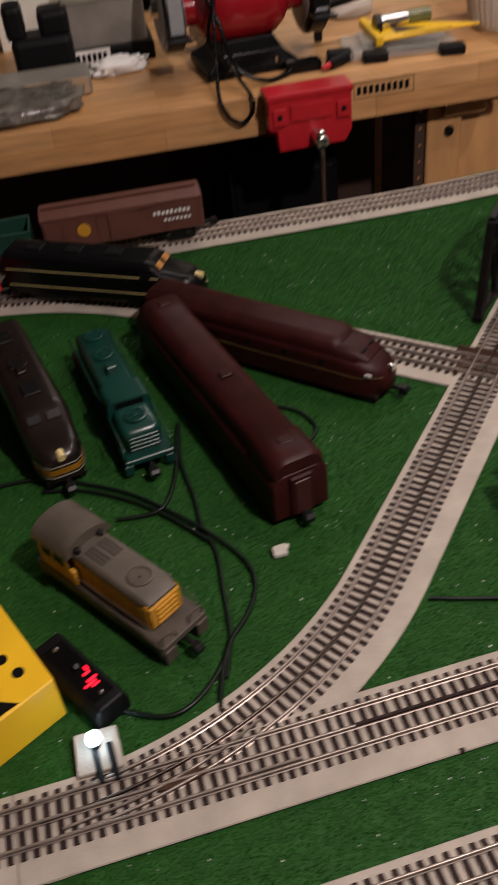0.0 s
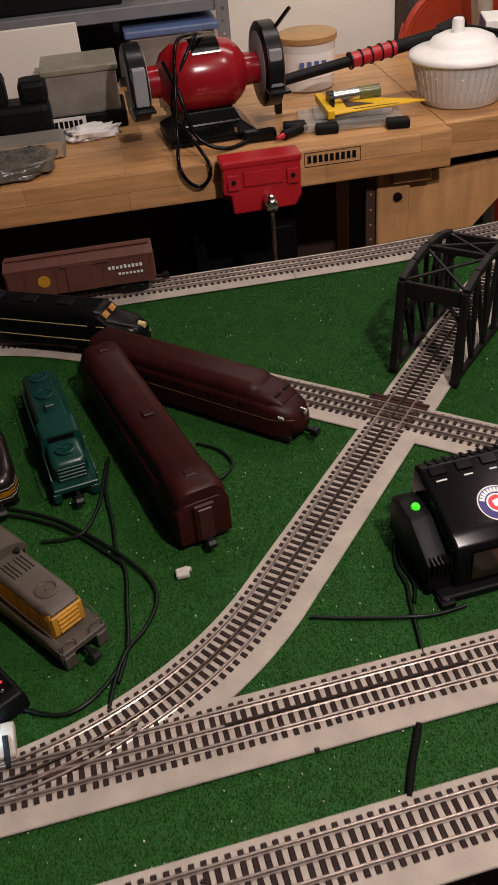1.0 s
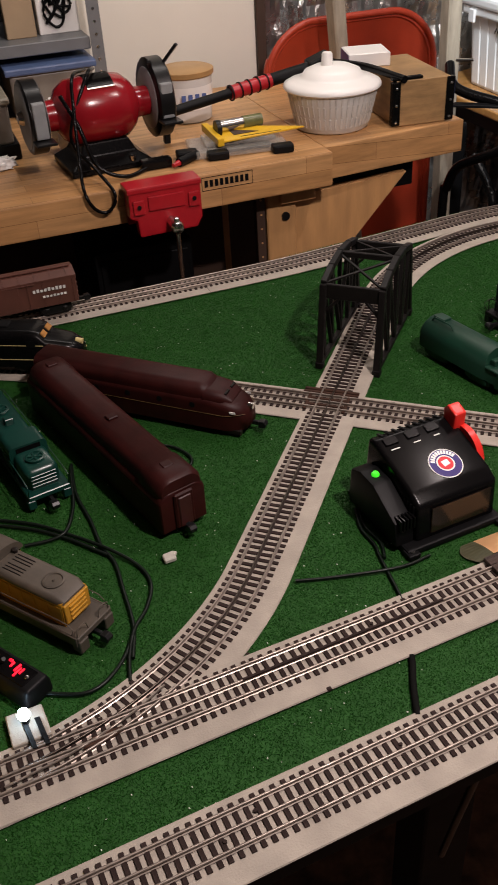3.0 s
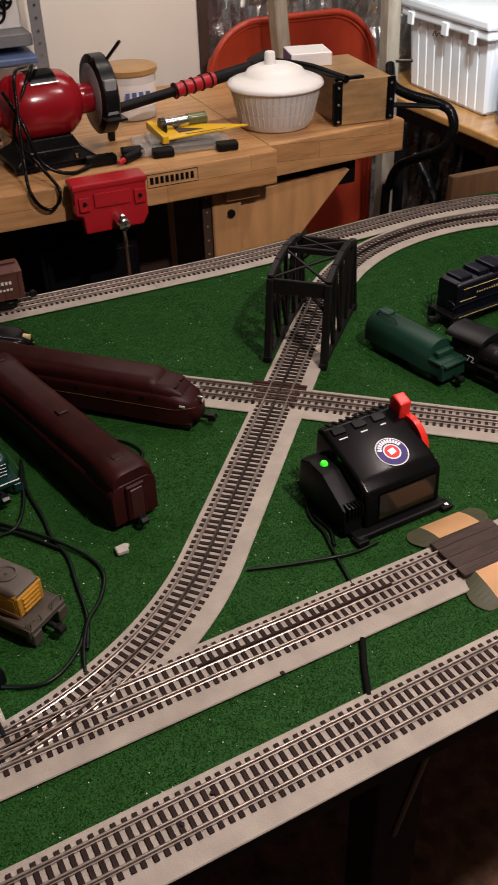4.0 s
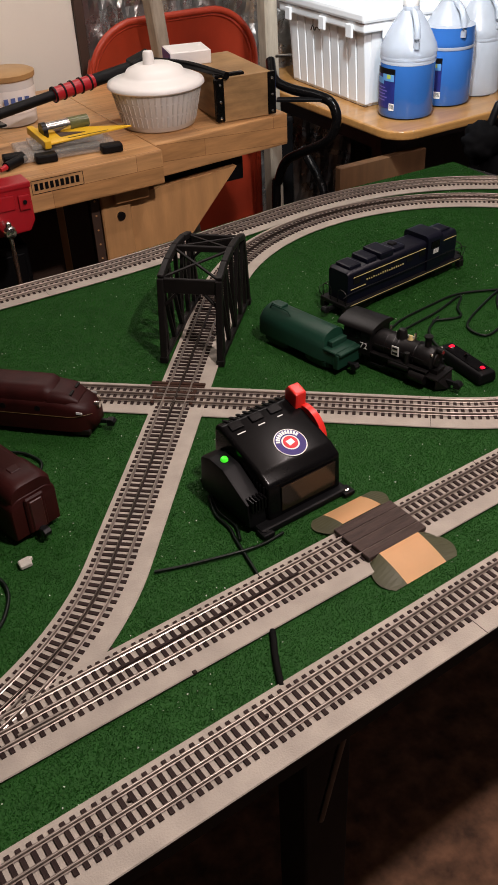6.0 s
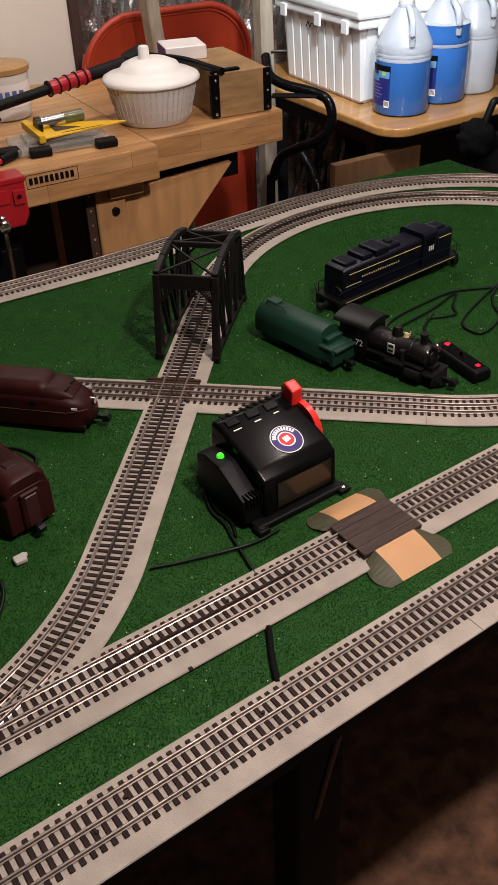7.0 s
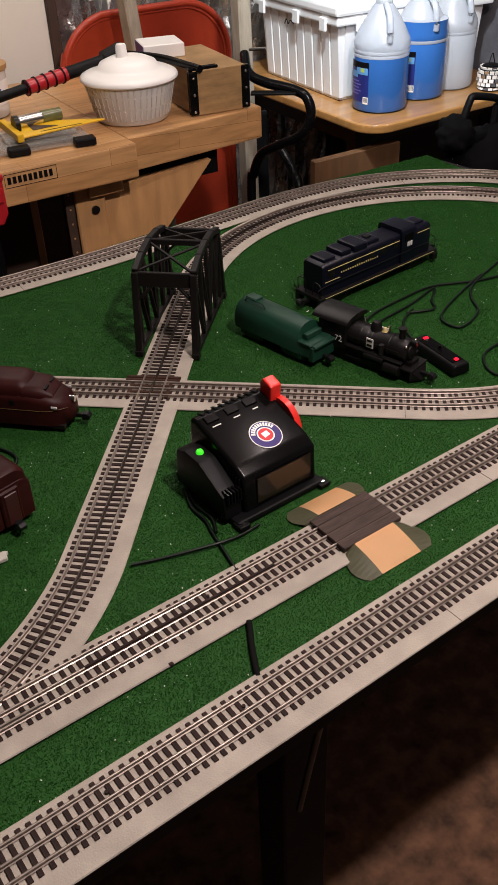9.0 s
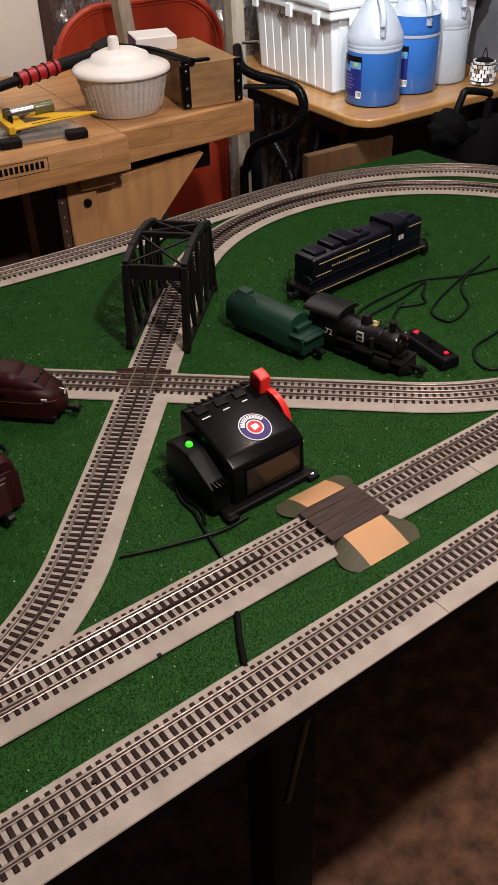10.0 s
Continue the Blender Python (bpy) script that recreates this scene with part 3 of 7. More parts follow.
rows = [[bm.verts.new(p) for p in row] for row in rows]
for i in range(len(rows[0]) - 1):
    bm.faces.new((rows[0][i], rows[0][i + 1], rows[1][i + 1], rows[1][i]))
bmesh.ops.solidify(bm, geom=bm.faces[:], thickness=0.0012)
bmesh.ops.recalc_face_normals(bm, faces=bm.faces)
part("name_plate", smooth(bm), M_BLACK_GLOSS, gr, "black rating plate")
part("plate_strip", cyl((-0.022, -0.0452, 0.1570), (0.032, -0.0452, 0.1570), 0.0022, 8), M_STEEL, gr, "bright lower edge of the plate")
base = loft([[(x * k, y * k2, z) for x, y in ((-0.085, -0.075), (0.085, -0.075), (0.085, 0.075), (-0.085, 0.075))] for k, k2, z in ((1, 1, 0.001), (1, 1, 0.012), (0.7, 0.7, 0.03), (0.55, 0.6, 0.055))])
part("base", bevel(base, 0.003), M_BLACK_GLOSS, gr)
for sx, rr_ in ((-0.128, 0.070), (0.128, 0.077)):
    guard = lathe([(rr_ - 0.004, -0.017), (rr_, -0.014), (rr_, 0.014), (rr_ - 0.004, 0.017)], 30)
    part("wheel_guard", guard, M_CAST, gr, "black cast wheel guard").matrix_basis = pose(sx, 0, 0.112, 0, 90, 0)
    part("grinding_wheel", lathe([(0.058, -0.0195), (0.060, -0.018), (0.060, 0.018), (0.058, 0.0195)], 30), M_GRINDSTONE, gr, "grey abrasive wheel").matrix_basis = pose(sx, 0, 0.112, 0, 90, 0)
    part("guard_face", box(sx - 0.012, sx + 0.013, -0.074, -0.058, 0.085, 0.152, 0.003), M_GRINDSTONE, gr, "grey guard shroud")
    part("tool_rest", box(sx - 0.02, sx + 0.02, -0.10, -0.062, 0.078, 0.083, 0.001, 1), M_CAST, gr)
    part("hub_cap", lathe([(0.001, 0.0), (0.014, 0.0), (0.010, 0.01), (0.001, 0.012)], 14), M_STEEL, gr).matrix_basis = pose(sx + math.copysign(0.0195, sx), 0, 0.112, 0, math.copysign(90, sx), 0)
part("shield_arm", beam((0.135, -0.02, 0.17), (0.165, -0.05, 0.215), 0.008, 0.006), M_CAST, gr)
part("shield_arm", beam((0.118, -0.02, 0.172), (0.105, -0.05, 0.19), 0.008, 0.006), M_CAST, gr)
for sx, sy in ((-0.04, -0.068), (0.045, -0.066)):
    part("bolt", cyl((sx, sy, 0.012), (sx, sy, 0.024), 0.007, 12), M_STEEL, gr)
cord = thing("power_cord", pose(0, 0, 0), "black power cord draped over the grinder and bench edge", "cord")
part("cable", tube([(0.54, 1.93, 0.293), (0.50, 1.85, 0.298), (0.485, 1.80, 0.24), (0.474, 1.76, 0.150), (0.468, 1.722, 0.130), (0.470, 1.706, 0.112), (0.482, 1.705, 0.090), (0.502, 1.705, 0.080), (0.520, 1.705, 0.094), (0.523, 1.706, 0.114), (0.516, 1.725, 0.129), (0.50, 1.77, 0.152), (0.475, 1.818, 0.20),
                     (0.53, 1.86, 0.296), (0.555, 1.92, 0.295)], 0.0034, 8), M_BLACK_GLOSS, cord)
part("cable", tube([(0.47, 1.84, 0.27), (0.49, 1.80, 0.22), (0.51, 1.775, 0.15), (0.56, 1.765, 0.123), (0.62, 1.80, 0.124), (0.66, 1.85, 0.122)], 0.004, 8), M_BLACK_GLOSS, cord)
part("plug", box(0.60, 0.665, 1.79, 1.815, 0.1175, 0.137, 0.005), M_BLACK_GLOSS, cord)

# pry bar with red grip
bar = thing("pry_bar", pose(0, 0, 0), "black steel bar with a red ringed rubber grip", "tool")
A, Bp = Vector((0.685, 1.93, 0.183)), Vector((1.08, 1.99, 0.225))
lerp = lambda t: tuple(A.lerp(Bp, t))
part("shaft", cyl(lerp(0), lerp(0.42), 0.0105, 14), M_BLACK, bar)
part("grip", cyl(lerp(0.42), lerp(0.67), 0.0150, 18), M_RED_VISE, bar, "red rubber grip")
for k in range(5):
    part("grip_ring", cyl(lerp(0.42 + 0.055 * k), lerp(0.428 + 0.055 * k), 0.0172, 18), M_BLACK, bar)
part("head", cyl(lerp(0.67), lerp(0.93), 0.0135, 14), M_BLACK, bar)
part("claw", beam(lerp(0.92), (1.10, 1.98, 0.24), 0.045, 0.03), M_BLACK, bar)
part("foot", beam((1.07, 2.0, 0.118), (1.07, 1.995, 0.23), 0.02, 0.02), M_BLACK, bar)
part("foot", beam((0.70, 1.955, 0.118), (0.70, 1.945, 0.18), 0.014, 0.014), M_BLACK, bar)

# food tub behind the bar
tub = thing("plastic_tub", pose(0.80, 2.12, BENCH_Z), "clear plastic food tub with a tan lid", "tub")
part("body", smooth(lathe([(0.052, 0.0), (0.056, 0.003), (0.062, 0.10)], 28)), M_CLEAR, tub)
part("label", lathe([(0.0595, 0.03), (0.0615, 0.08)], 28, cap=False), M_WHITE_PLASTIC, tub, "white printed paper label")
part("lid", lathe([(0.064, 0.098), (0.066, 0.100), (0.066, 0.110), (0.060, 0.113)], 28), M_CAN_TAN, tub, "tan plastic lid")
for i in range(4):
    part("print_bar", box(-0.03 + i * 0.016, -0.02 + i * 0.016, -0.0628, -0.0622, 0.045, 0.066, 0.0), M_BLUEPRINT, tub)

# yellow square on a blister pack
pack = thing("blister_pack", pose(0.82, 1.845, BENCH_Z, 0, 0, -8), "clear blister pack of black hardware", "package")
part("tray", box(-0.10, 0.10, -0.055, 0.055, 0.001, 0.016, 0.005), M_BLISTER, pack)
part("contents", bevel(box(-0.06, 0.07, -0.03, 0.03, 0.0025, 0.012), 0.004), M_CAST, pack, "black hardware inside the pack")
part("bubble", box(-0.07, 0.08, -0.03, 0.04, 0.0165, 0.0255, 0.004), M_BLISTER, pack)
for x, y in ((-0.11, -0.03), (0.085, -0.062), (-0.05, -0.058)):
    part("fitting", box(x - 0.022, x + 0.022, y - 0.014, y + 0.014, 0.0008, 0.017, 0.004), M_BLACK, pack)
tri = thing("speed_square", pose(0.792, 1.812, BENCH_Z + 0.026, 3, 0, 0), "yellow plastic triangular speed square", "square")
b = prism([(-0.022, -0.005), (0.175, 0.01), (-0.012, 0.105)], 0, 0.004, 0.0008, 1)
part("blade", b, M_YELLOW, tri)
part("fence", box(-0.024, -0.010, -0.006, 0.104, -0.006, 0.010, 0.002), M_YELLOW, tri)
b = prism([(0.02, 0.02), (0.075, 0.022), (0.02, 0.055)], 0.0042, 0.0050)
part("cutout", b, M_DARK_WOOD, tri, "triangular opening")
part("scale_edge", box(0.03, 0.12, 0.006, 0.008, 0.0041, 0.0046), M_BLACK, tri)
tape = thing("drill_chuck", pose(0.835, 1.865, BENCH_Z + 0.031), "chrome and green tool parts on the square", "tool")
part("barrel", cyl((-0.05, 0, 0.012), (0.01, 0.006, 0.012), 0.012, 16), M_STEEL, tape)
part("ring", cyl((-0.055, -0.01, 0.012), (-0.045, -0.01, 0.012), 0.017, 16), M_CAST, tape)
part("reel", cyl((0.012, 0.01, 0.011), (0.055, 0.012, 0.011), 0.013, 16), mat("olive_glass", (0.14, 0.15, 0.06), 0.2, vary=0.3), tape)
pen = thing("small_tool", pose(0.70, 1.80, BENCH_Z, 0, 0, 35), "small black and red hand tool on the bench", "tool")
part("handle", cyl((-0.03, 0, 0.0095), (0.03, 0, 0.0095), 0.009, 12), M_BLACK, pen)
part("tip", cyl((-0.03, 0, 0.0095), (-0.048, 0, 0.0085), 0.006, 12, 0.004), M_RED_VISE, pen)

# salad spinner
sp = thing("salad_spinner", pose(1.065, 1.895, BENCH_Z), "white salad spinner with a domed lid", "salad spinner")
part("bowl", lathe([(0.076, 0.0), (0.080, 0.003), (0.100, 0.088), (0.103, 0.090), (0.100, 0.0905), (0.096, 0.086), (0.075, 0.006)], 48), M_CLEAR, sp, "milky clear bowl")
for k in range(46):
    a = 2 * math.pi * k / 46
    for z0, z1 in ((0.012, 0.034), (0.038, 0.060), (0.064, 0.082)):
        r0, r1 = 0.0798 + 0.235 * (z0 - 0.003), 0.0798 + 0.235 * (z1 - 0.003)
        if abs(math.sin(a) + 0.6) < 1.3 and math.sin(a) < 0.3:
            part("basket_slot", beam((r0 * math.cos(a) * 1.012, r0 * math.sin(a) * 1.012, z0), (r1 * math.cos(a) * 1.012, r1 * math.sin(a) * 1.012, z1), 0.0042, 0.0012), M_SLOT, sp)
part("lid", lathe([(0.1035, 0.082), (0.1065, 0.085), (0.1065, 0.088), (0.104, 0.093), (0.092, 0.0985), (0.072, 0.103), (0.066, 0.108), (0.060, 0.117), (0.040, 0.1255), (0.018, 0.128), (0.001, 0.1285)], 48), M_WHITE_PLASTIC, sp, "glossy white domed lid")
part("knob", lathe([(0.015, 0.122), (0.0122, 0.132), (0.0115, 0.149), (0.0095, 0.153), (0.001, 0.154)], 24), M_WHITE_PLASTIC, sp).matrix_basis = pose(-0.012, 0, 0)

# wooden box with black corner irons
wb = thing("wooden_box", pose(1.237, 1.800, BENCH_Z, 0, 0, -6), "plywood box with black riveted metal corners", "box")
part("body", box(-0.062, 0.062, 0.0, 0.24, 0.0, 0.094, 0.0015, 1), M_WOODBOX, wb)
for cx in (-0.0625, 0.0625):
    part("corner_iron", box(cx - 0.010, cx + 0.010, -0.0025, 0.012, 0.002, 0.093, 0.002, 1), M_BLACK_GLOSS, wb, "black corner iron with bright rivets")
    for z in (0.010, 0.045, 0.080):
        part("rivet", lathe([(0.0035, 0), (0.003, 0.0015), (0.001, 0.0025)], 10), M_STEEL, wb).matrix_basis = pose(cx, -0.0025, z, 90)
part("corner_iron", box(-0.070, 0.0, 0.004, 0.02, 0.0935, 0.100, 0.002, 1), M_BLACK_GLOSS, wb)
case = thing("carton", pose(1.20, 2.0, BENCH_Z + 0.094, 0, 0, -14), "small white carton with a dark blue side", "carton")
part("carton_body", box(-0.05, 0.045, -0.045, 0.045, 0.0, 0.030, 0.002, 1), M_WHITE_PLASTIC, case)
part("dark_side", box(-0.0508, -0.0502, -0.044, 0.044, 0.001, 0.028), M_LABEL_BLUE, case)
sleeve = thing("black_strap", pose(0, 0, 0), "black riveted strap lying across the wooden box", "strap")
part("strap", tube([(1.10, 2.03, 0.222), (1.16, 1.93, 0.221), (1.185, 1.825, 0.2165), (1.19, 1.80, 0.2155)], 0.0085, 8), M_BLACK_GLOSS, sleeve)

# things at the left end of the bench
def heap(name, m, sx, sy, sz, material, label, cat, seed, rough=0.35):
    """A crumpled soft bag: a rounded box pushed about by noise."""
    bm = bmesh.new()
    bmesh.ops.create_icosphere(bm, subdivisions=4, radius=1.0)
    for v in bm.verts:
        n = v.co.normalized()
        k = 1 + rough * noise.fractal(n * 2.2 + Vector((seed, 0, 0)), 0.9, 2.0, 4)
        p = Vector([math.copysign(abs(c) ** 0.6, c) for c in n]) * k
        v.co = Vector((p.x * sx, p.y * sy, max(-0.97, p.z) * sz))
    ob = part(name, smooth(bm, 180), material)
    ob.matrix_basis = m @ Matrix.Translation((0, 0, sz))
    return tagged(ob, label, cat)


heap("parts_bag", pose(0.14, 1.80, BENCH_Z, 0, 0, 5), 0.10, 0.062, 0.017, M_BAG, "clear plastic bag of small dark parts", "bag", 3.0, 0.25)
tin = thing("parts_tray", pose(0.18, 1.90, BENCH_Z), "pale plastic tray of hardware on the bench", "tray")
part("tray", bevel(box(-0.10, 0.085, -0.045, 0.05, 0.0005, 0.030), 0.006), M_GREY_BIN, tin)
part("paper_card", box(-0.03, 0.08, -0.05, -0.046, 0.004, 0.032), M_BOARD_TAN, tin)
gl = thing("tool_holder", pose(0.185, 2.0, BENCH_Z + 0.001), "black rubber tool holder on the bench", "tool holder")
part("block", bevel(box(-0.05, 0.06, -0.04, 0.04, 0.0, 0.075), 0.012), M_BLACK, gl)
part("upright", bevel(box(0.005, 0.06, -0.03, 0.035, 0.070, 0.115), 0.010), M_BLACK, gl)
part("upright", bevel(box(-0.055, -0.02, -0.03, 0.03, 0.070, 0.130), 0.010), M_BLACK, gl)
bn = thing("hardware_organizer", pose(0.31, 2.07, BENCH_Z), "grey see-through hardware organizer on the bench", "organizer")
part("body", bevel(box(-0.07, 0.075, -0.06, 0.06, 0.032, 0.115), 0.006), M_GREY_BIN, bn)
part("lid", bevel(box(-0.075, 0.08, -0.065, 0.065, 0.112, 0.126), 0.004), mat("olive_grey_lid", (0.26, 0.24, 0.18), 0.4), bn)
part("base_tray", bevel(box(-0.07, 0.085, -0.065, 0.06, 0.0, 0.033), 0.004), M_BLACK, bn)
part("front_card", box(-0.07, 0.0, -0.068, -0.0655, 0.008, 0.032), M_WHITE_PLASTIC, bn)
bars(bn, M_BLACK, -0.066, -0.006, 0.012, 0.026, -0.0685, 6, "card_print", gap=0.3)
heap("paper_wrapper", pose(0.32, 1.955, BENCH_Z, 0, 0, 12), 0.05, 0.022, 0.012, M_WHITE_PLASTIC, "crumpled white wrapper on the bench", "wrapper", 9.0, 0.5)
cardbox = thing("white_panel", pose(0.22, 2.20, BENCH_Z), "white sheet of foam board standing on the bench", "board")
part("sheet", box(-0.12, 0.10, -0.006, 0.006, 0.0, 0.17, 0.001, 1), M_WALL_WHITE, cardbox)

# ---- behind the bench ----
tagged(part("wall_panel", box(0.62, 1.118, 2.50, 2.52, FLOOR_Z, 1.3, 0.002, 1), M_WALL_WHITE), "off-white wall board behind the workbench", "wall panel", kind="structure")
tagged(part("trim", box(1.1185, 1.145, 2.488, 2.53, FLOOR_Z, 1.3, 0.002, 1), M_DARK_WOOD), "dark brown wooden edge strip of the wall board", "trim", kind="structure")
b = bmesh.new()
NX, NZ = 70, 50
grid = [[b.verts.new((1.146 + 1.0 * i / NX, 2.64 + 0.020 * noise.fractal(Vector((i * 0.22, j * 0.2, 4.0)), 0.8, 2.0, 4), -0.6 + 1.6 * j / NZ)) for i in range(NX + 1)] for j in range(NZ + 1)]
for j in range(NZ):
    for i in range(NX):
        b.faces.new((grid[j][i], grid[j][i + 1], grid[j + 1][i + 1], grid[j + 1][i]))
foil = part("insulation", b, M_FOIL)
foil.modifiers.new("thick", "SOLIDIFY").thickness = 0.01
tagged(foil, "crinkled silver foil insulation on the basement wall", "insulation", kind="structure")

shelf = thing("steel_shelving", pose(0, 0, 0), "grey perforated steel shelving unit beside the wall", "shelving")
for z in (0.262, 0.72, -0.35):
    part("shelf_board", box(-0.45, 0.640, 2.36, 2.70, z - 0.014, z + 0.014, 0.002, 1), M_GREY_STEEL, shelf)
for px in (0.640, -0.48):
    part("upright", box(px, px + 0.030, 2.352, 2.356, FLOOR_Z, 1.1), M_GREY_STEEL, shelf)
    part("upright", box(px + 0.026, px + 0.030, 2.356, 2.39, FLOOR_Z, 1.1), M_GREY_STEEL, shelf)
    part("rear_upright", box(px, px + 0.030, 2.67, 2.70, FLOOR_Z, 1.1), M_GREY_STEEL, shelf)
for k in range(12):
    part("slot_hole", cyl((0.655, 2.352, 0.14 + k * 0.028), (0.655, 2.3508, 0.14 + k * 0.028), 0.0035, 10), M_STEEL, shelf)
lid = thing("storage_tub", pose(0.53, 2.42, BENCH_Z), "storage tub with a dusty blue lid under the shelf", "storage tub")
part("body", bevel(box(-0.10, 0.10, -0.09, 0.1, 0.0, 0.098), 0.006), M_GREY_BIN, lid)
part("lid", bevel(box(-0.11, 0.11, -0.10, 0.11, 0.098, 0.114), 0.004), M_BLUE_TUB, lid)
rag = heap("paper_rag", pose(0.50, 2.02, BENCH_Z), 0.03, 0.02, 0.055, M_WHITE_PLASTIC, "crumpled white rag behind the grinder", "rag", 5.0, 0.4)
dk = thing("shelf_crate", pose(0.30, 2.52, 0.276), "dark crate standing on the steel shelf", "crate")
part("body", bevel(box(-0.2, 0.13, -0.12, 0.12, 0, 0.25), 0.006), M_BLACK, dk)
bd = thing("shelf_board_piece", pose(0.492, 2.45, 0.276), "upright tan board on the steel shelf", "board")
part("piece", box(-0.038, 0.034, -0.02, 0.02, 0, 0.24, 0.002, 1), M_BOARD_TAN, bd)
wh = thing("wire_coil", pose(0.585, 2.46, 0.276), "white box with loose black wires on the shelf", "wire")
part("carton", box(-0.05, 0.05, -0.02, 0.04, 0, 0.22, 0.002, 1), M_WHITE_PLASTIC, wh)
for k in range(6):
    a = k * 1.3
    part("wire", tube([(0.035 * math.cos(a + j) * (0.5 + 0.5 * ((j + k) % 2)), -0.027, 0.06 + 0.045 * math.sin(a * 2 + j * 1.1) + 0.01 * k) for j in range(7)], 0.0035, 6), M_BLACK, wh)

# wheelbarrow stood on end
wbw = thing("wheelbarrow", pose(0, 0, 0), "orange wheelbarrow stood on end with grey wooden handles", "wheelbarrow")


def tray_ring(w, z0, z1, r, y, n=10):
    pts = []
    for cx, cz, a0 in ((w - r, z1 - r, 0), (-w + r, z1 - r, 90), (-w + r, z0 + r, 180), (w - r, z0 + r, 270)):
        pts += [(cx + r * math.cos(radians(a0 + 90 * i / n)), y, cz + r * math.sin(radians(a0 + 90 * i / n))) for i in range(n + 1)]
    return [(x + 1.335, yy, z) for x, yy, z in pts]


b = loft([tray_ring(0.245, -0.72, 0.245, 0.14, 2.35), tray_ring(0.25, -0.72, 0.25, 0.14, 2.345), tray_ring(0.235, -0.70, 0.235, 0.13, 2.345),
          tray_ring(0.18, -0.6, 0.15, 0.11, 2.47), tray_ring(0.16, -0.58, 0.13, 0.10, 2.475)])
part("tray", smooth(b, 50), M_ORANGE, wbw, "dusty orange-red tray")
rim = tray_ring(0.248, -0.72, 0.248, 0.14, 2.345)
part("rim", tube(rim + rim[:1], 0.009, 8, 0.02), M_ORANGE, wbw)
part("handle", beam((1.34, 2.25, -0.75), (1.222, 2.24, 0.42), 0.045, 0.035), M_OLDWOOD, wbw, "weathered grey wooden handle")
part("handle", beam((1.535, 2.16, -0.75), (1.512, 2.16, 0.42), 0.045, 0.038), M_OLDWOOD, wbw, "weathered grey wooden handle")
part("leg", tube([(1.503, 2.130, 0.147), (1.477, 2.070, 0.116), (1.491, 2.020, 0.100), (1.532, 1.940, 0.089), (1.543, 1.900, 0.074), (1.542, 1.885, 0.031), (1.521, 1.900, -0.011), (1.492, 1.960, -0.046), (1.477, 2.020, -0.083), (1.477, 2.060, -0.147), (1.475, 2.070, -0.205), (1.475, 2.07, -0.75)], 0.0125, 10), M_BLACK_GLOSS, wbw, "black bent tube leg")
part("leg_brace", beam((1.44, 2.0, 0.085), (1.53, 1.93, 0.085), 0.028, 0.006), M_BLACK, wbw)
part("leg", tube([(1.60, 2.13, -0.1), (1.60, 2.05, -0.16), (1.59, 2.0, -0.25), (1.59, 2.0, -0.76)], 0.0125, 10), M_BLACK_GLOSS, wbw)
part("bolt", cyl((1.47, 2.05, 0.175), (1.50, 2.02, 0.178), 0.004, 8), M_STEEL, wbw)
part("wheel_plate", box(1.51, 1.60, 2.17, 2.19, -0.45, -0.02, 0.01), M_BLACK, wbw)

# side table with tote and jugs
T2Z = -0.010
st = thing("side_table", pose(0, 0, 0), "varnished wooden table with rounded corners", "table")
top = [(1.69, 2.9), (1.69, 1.92)] + arc(1.765, 1.905, 0.075, 180, 270, 8) + [(2.32, 1.85), (2.32, 2.9)]
part("tabletop", prism(top, T2Z - 0.024, T2Z, 0.007, 3), M_TABLEWOOD, st)
# aprons take the dark wood colour to stand in for the overhang's shade
part("apron", box(1.80, 2.30, 2.03, 2.05, T2Z - 0.11, T2Z - 0.0245), M_DARK_WOOD, st)
part("side_apron", box(1.80, 1.82, 2.051, 2.8, T2Z - 0.11, T2Z - 0.0245), M_DARK_WOOD, st)
for x, y in ((1.825, 2.055), (2.25, 2.055), (1.825, 2.75), (2.25, 2.75)):
    part("leg", box(x, x + 0.05, y, y + 0.05, FLOOR_Z, T2Z - 0.0245, 0.004), M_DARK_WOOD, st)
lp = thing("plywood_sheet", pose(1.80, 1.90, FLOOR_Z, 0, 0, 0), "tan wooden panel standing against the side table", "panel")
part("panel", box(-0.24, 0.045, -0.012, 0.012, 0, 0.685, 0.002, 1), mat("stained_plywood", (0.14, 0.068, 0.028), 0.6, vary=0.3, scale=9, stretch=(6, 6, 1)), lp)

tote = thing("storage_tote", pose(1.768, 2.076, T2Z, 0, 0, -3), "large white ribbed plastic storage tote", "tote")
b = loft([[(x0, y0, z) for x0, y0 in ((k, k), (0.50 - k, k), (0.50 - k, 0.42 - k), (k, 0.42 - k))] for k, z in ((0.012, 0.0005), (0.0, 0.22))])
part("body", bevel(b, 0.006), M_TOTE, tote)
for k in range(9):
    y0 = 0.02 + 0.045 * k
    part("rib", loft([[(x0, y0 - 0.017, z), (0.02, y0 - 0.017, z), (0.02, y0 + 0.017, z), (x0, y0 + 0.017, z)] for x0, z in ((0.0085, 0.01), (-0.0025, 0.197))]), M_TOTE, tote)
for k in range(6):
    x0 = 0.05 + 0.08 * k
    part("rib", loft([[(x0 - 0.030, y0, z), (x0 + 0.030, y0, z), (x0 + 0.030, 0.02, z), (x0 - 0.030, 0.02, z)] for y0, z in ((0.0085, 0.01), (-0.0025, 0.197))]), M_TOTE, tote)
part("rim", bevel(box(-0.018, 0.518, -0.018, 0.438, 0.198, 0.222), 0.005), M_TOTE, tote)
part("lid", bevel(box(-0.024, 0.524, -0.024, 0.444, 0.222, 0.250), 0.008), M_TOTE, tote)
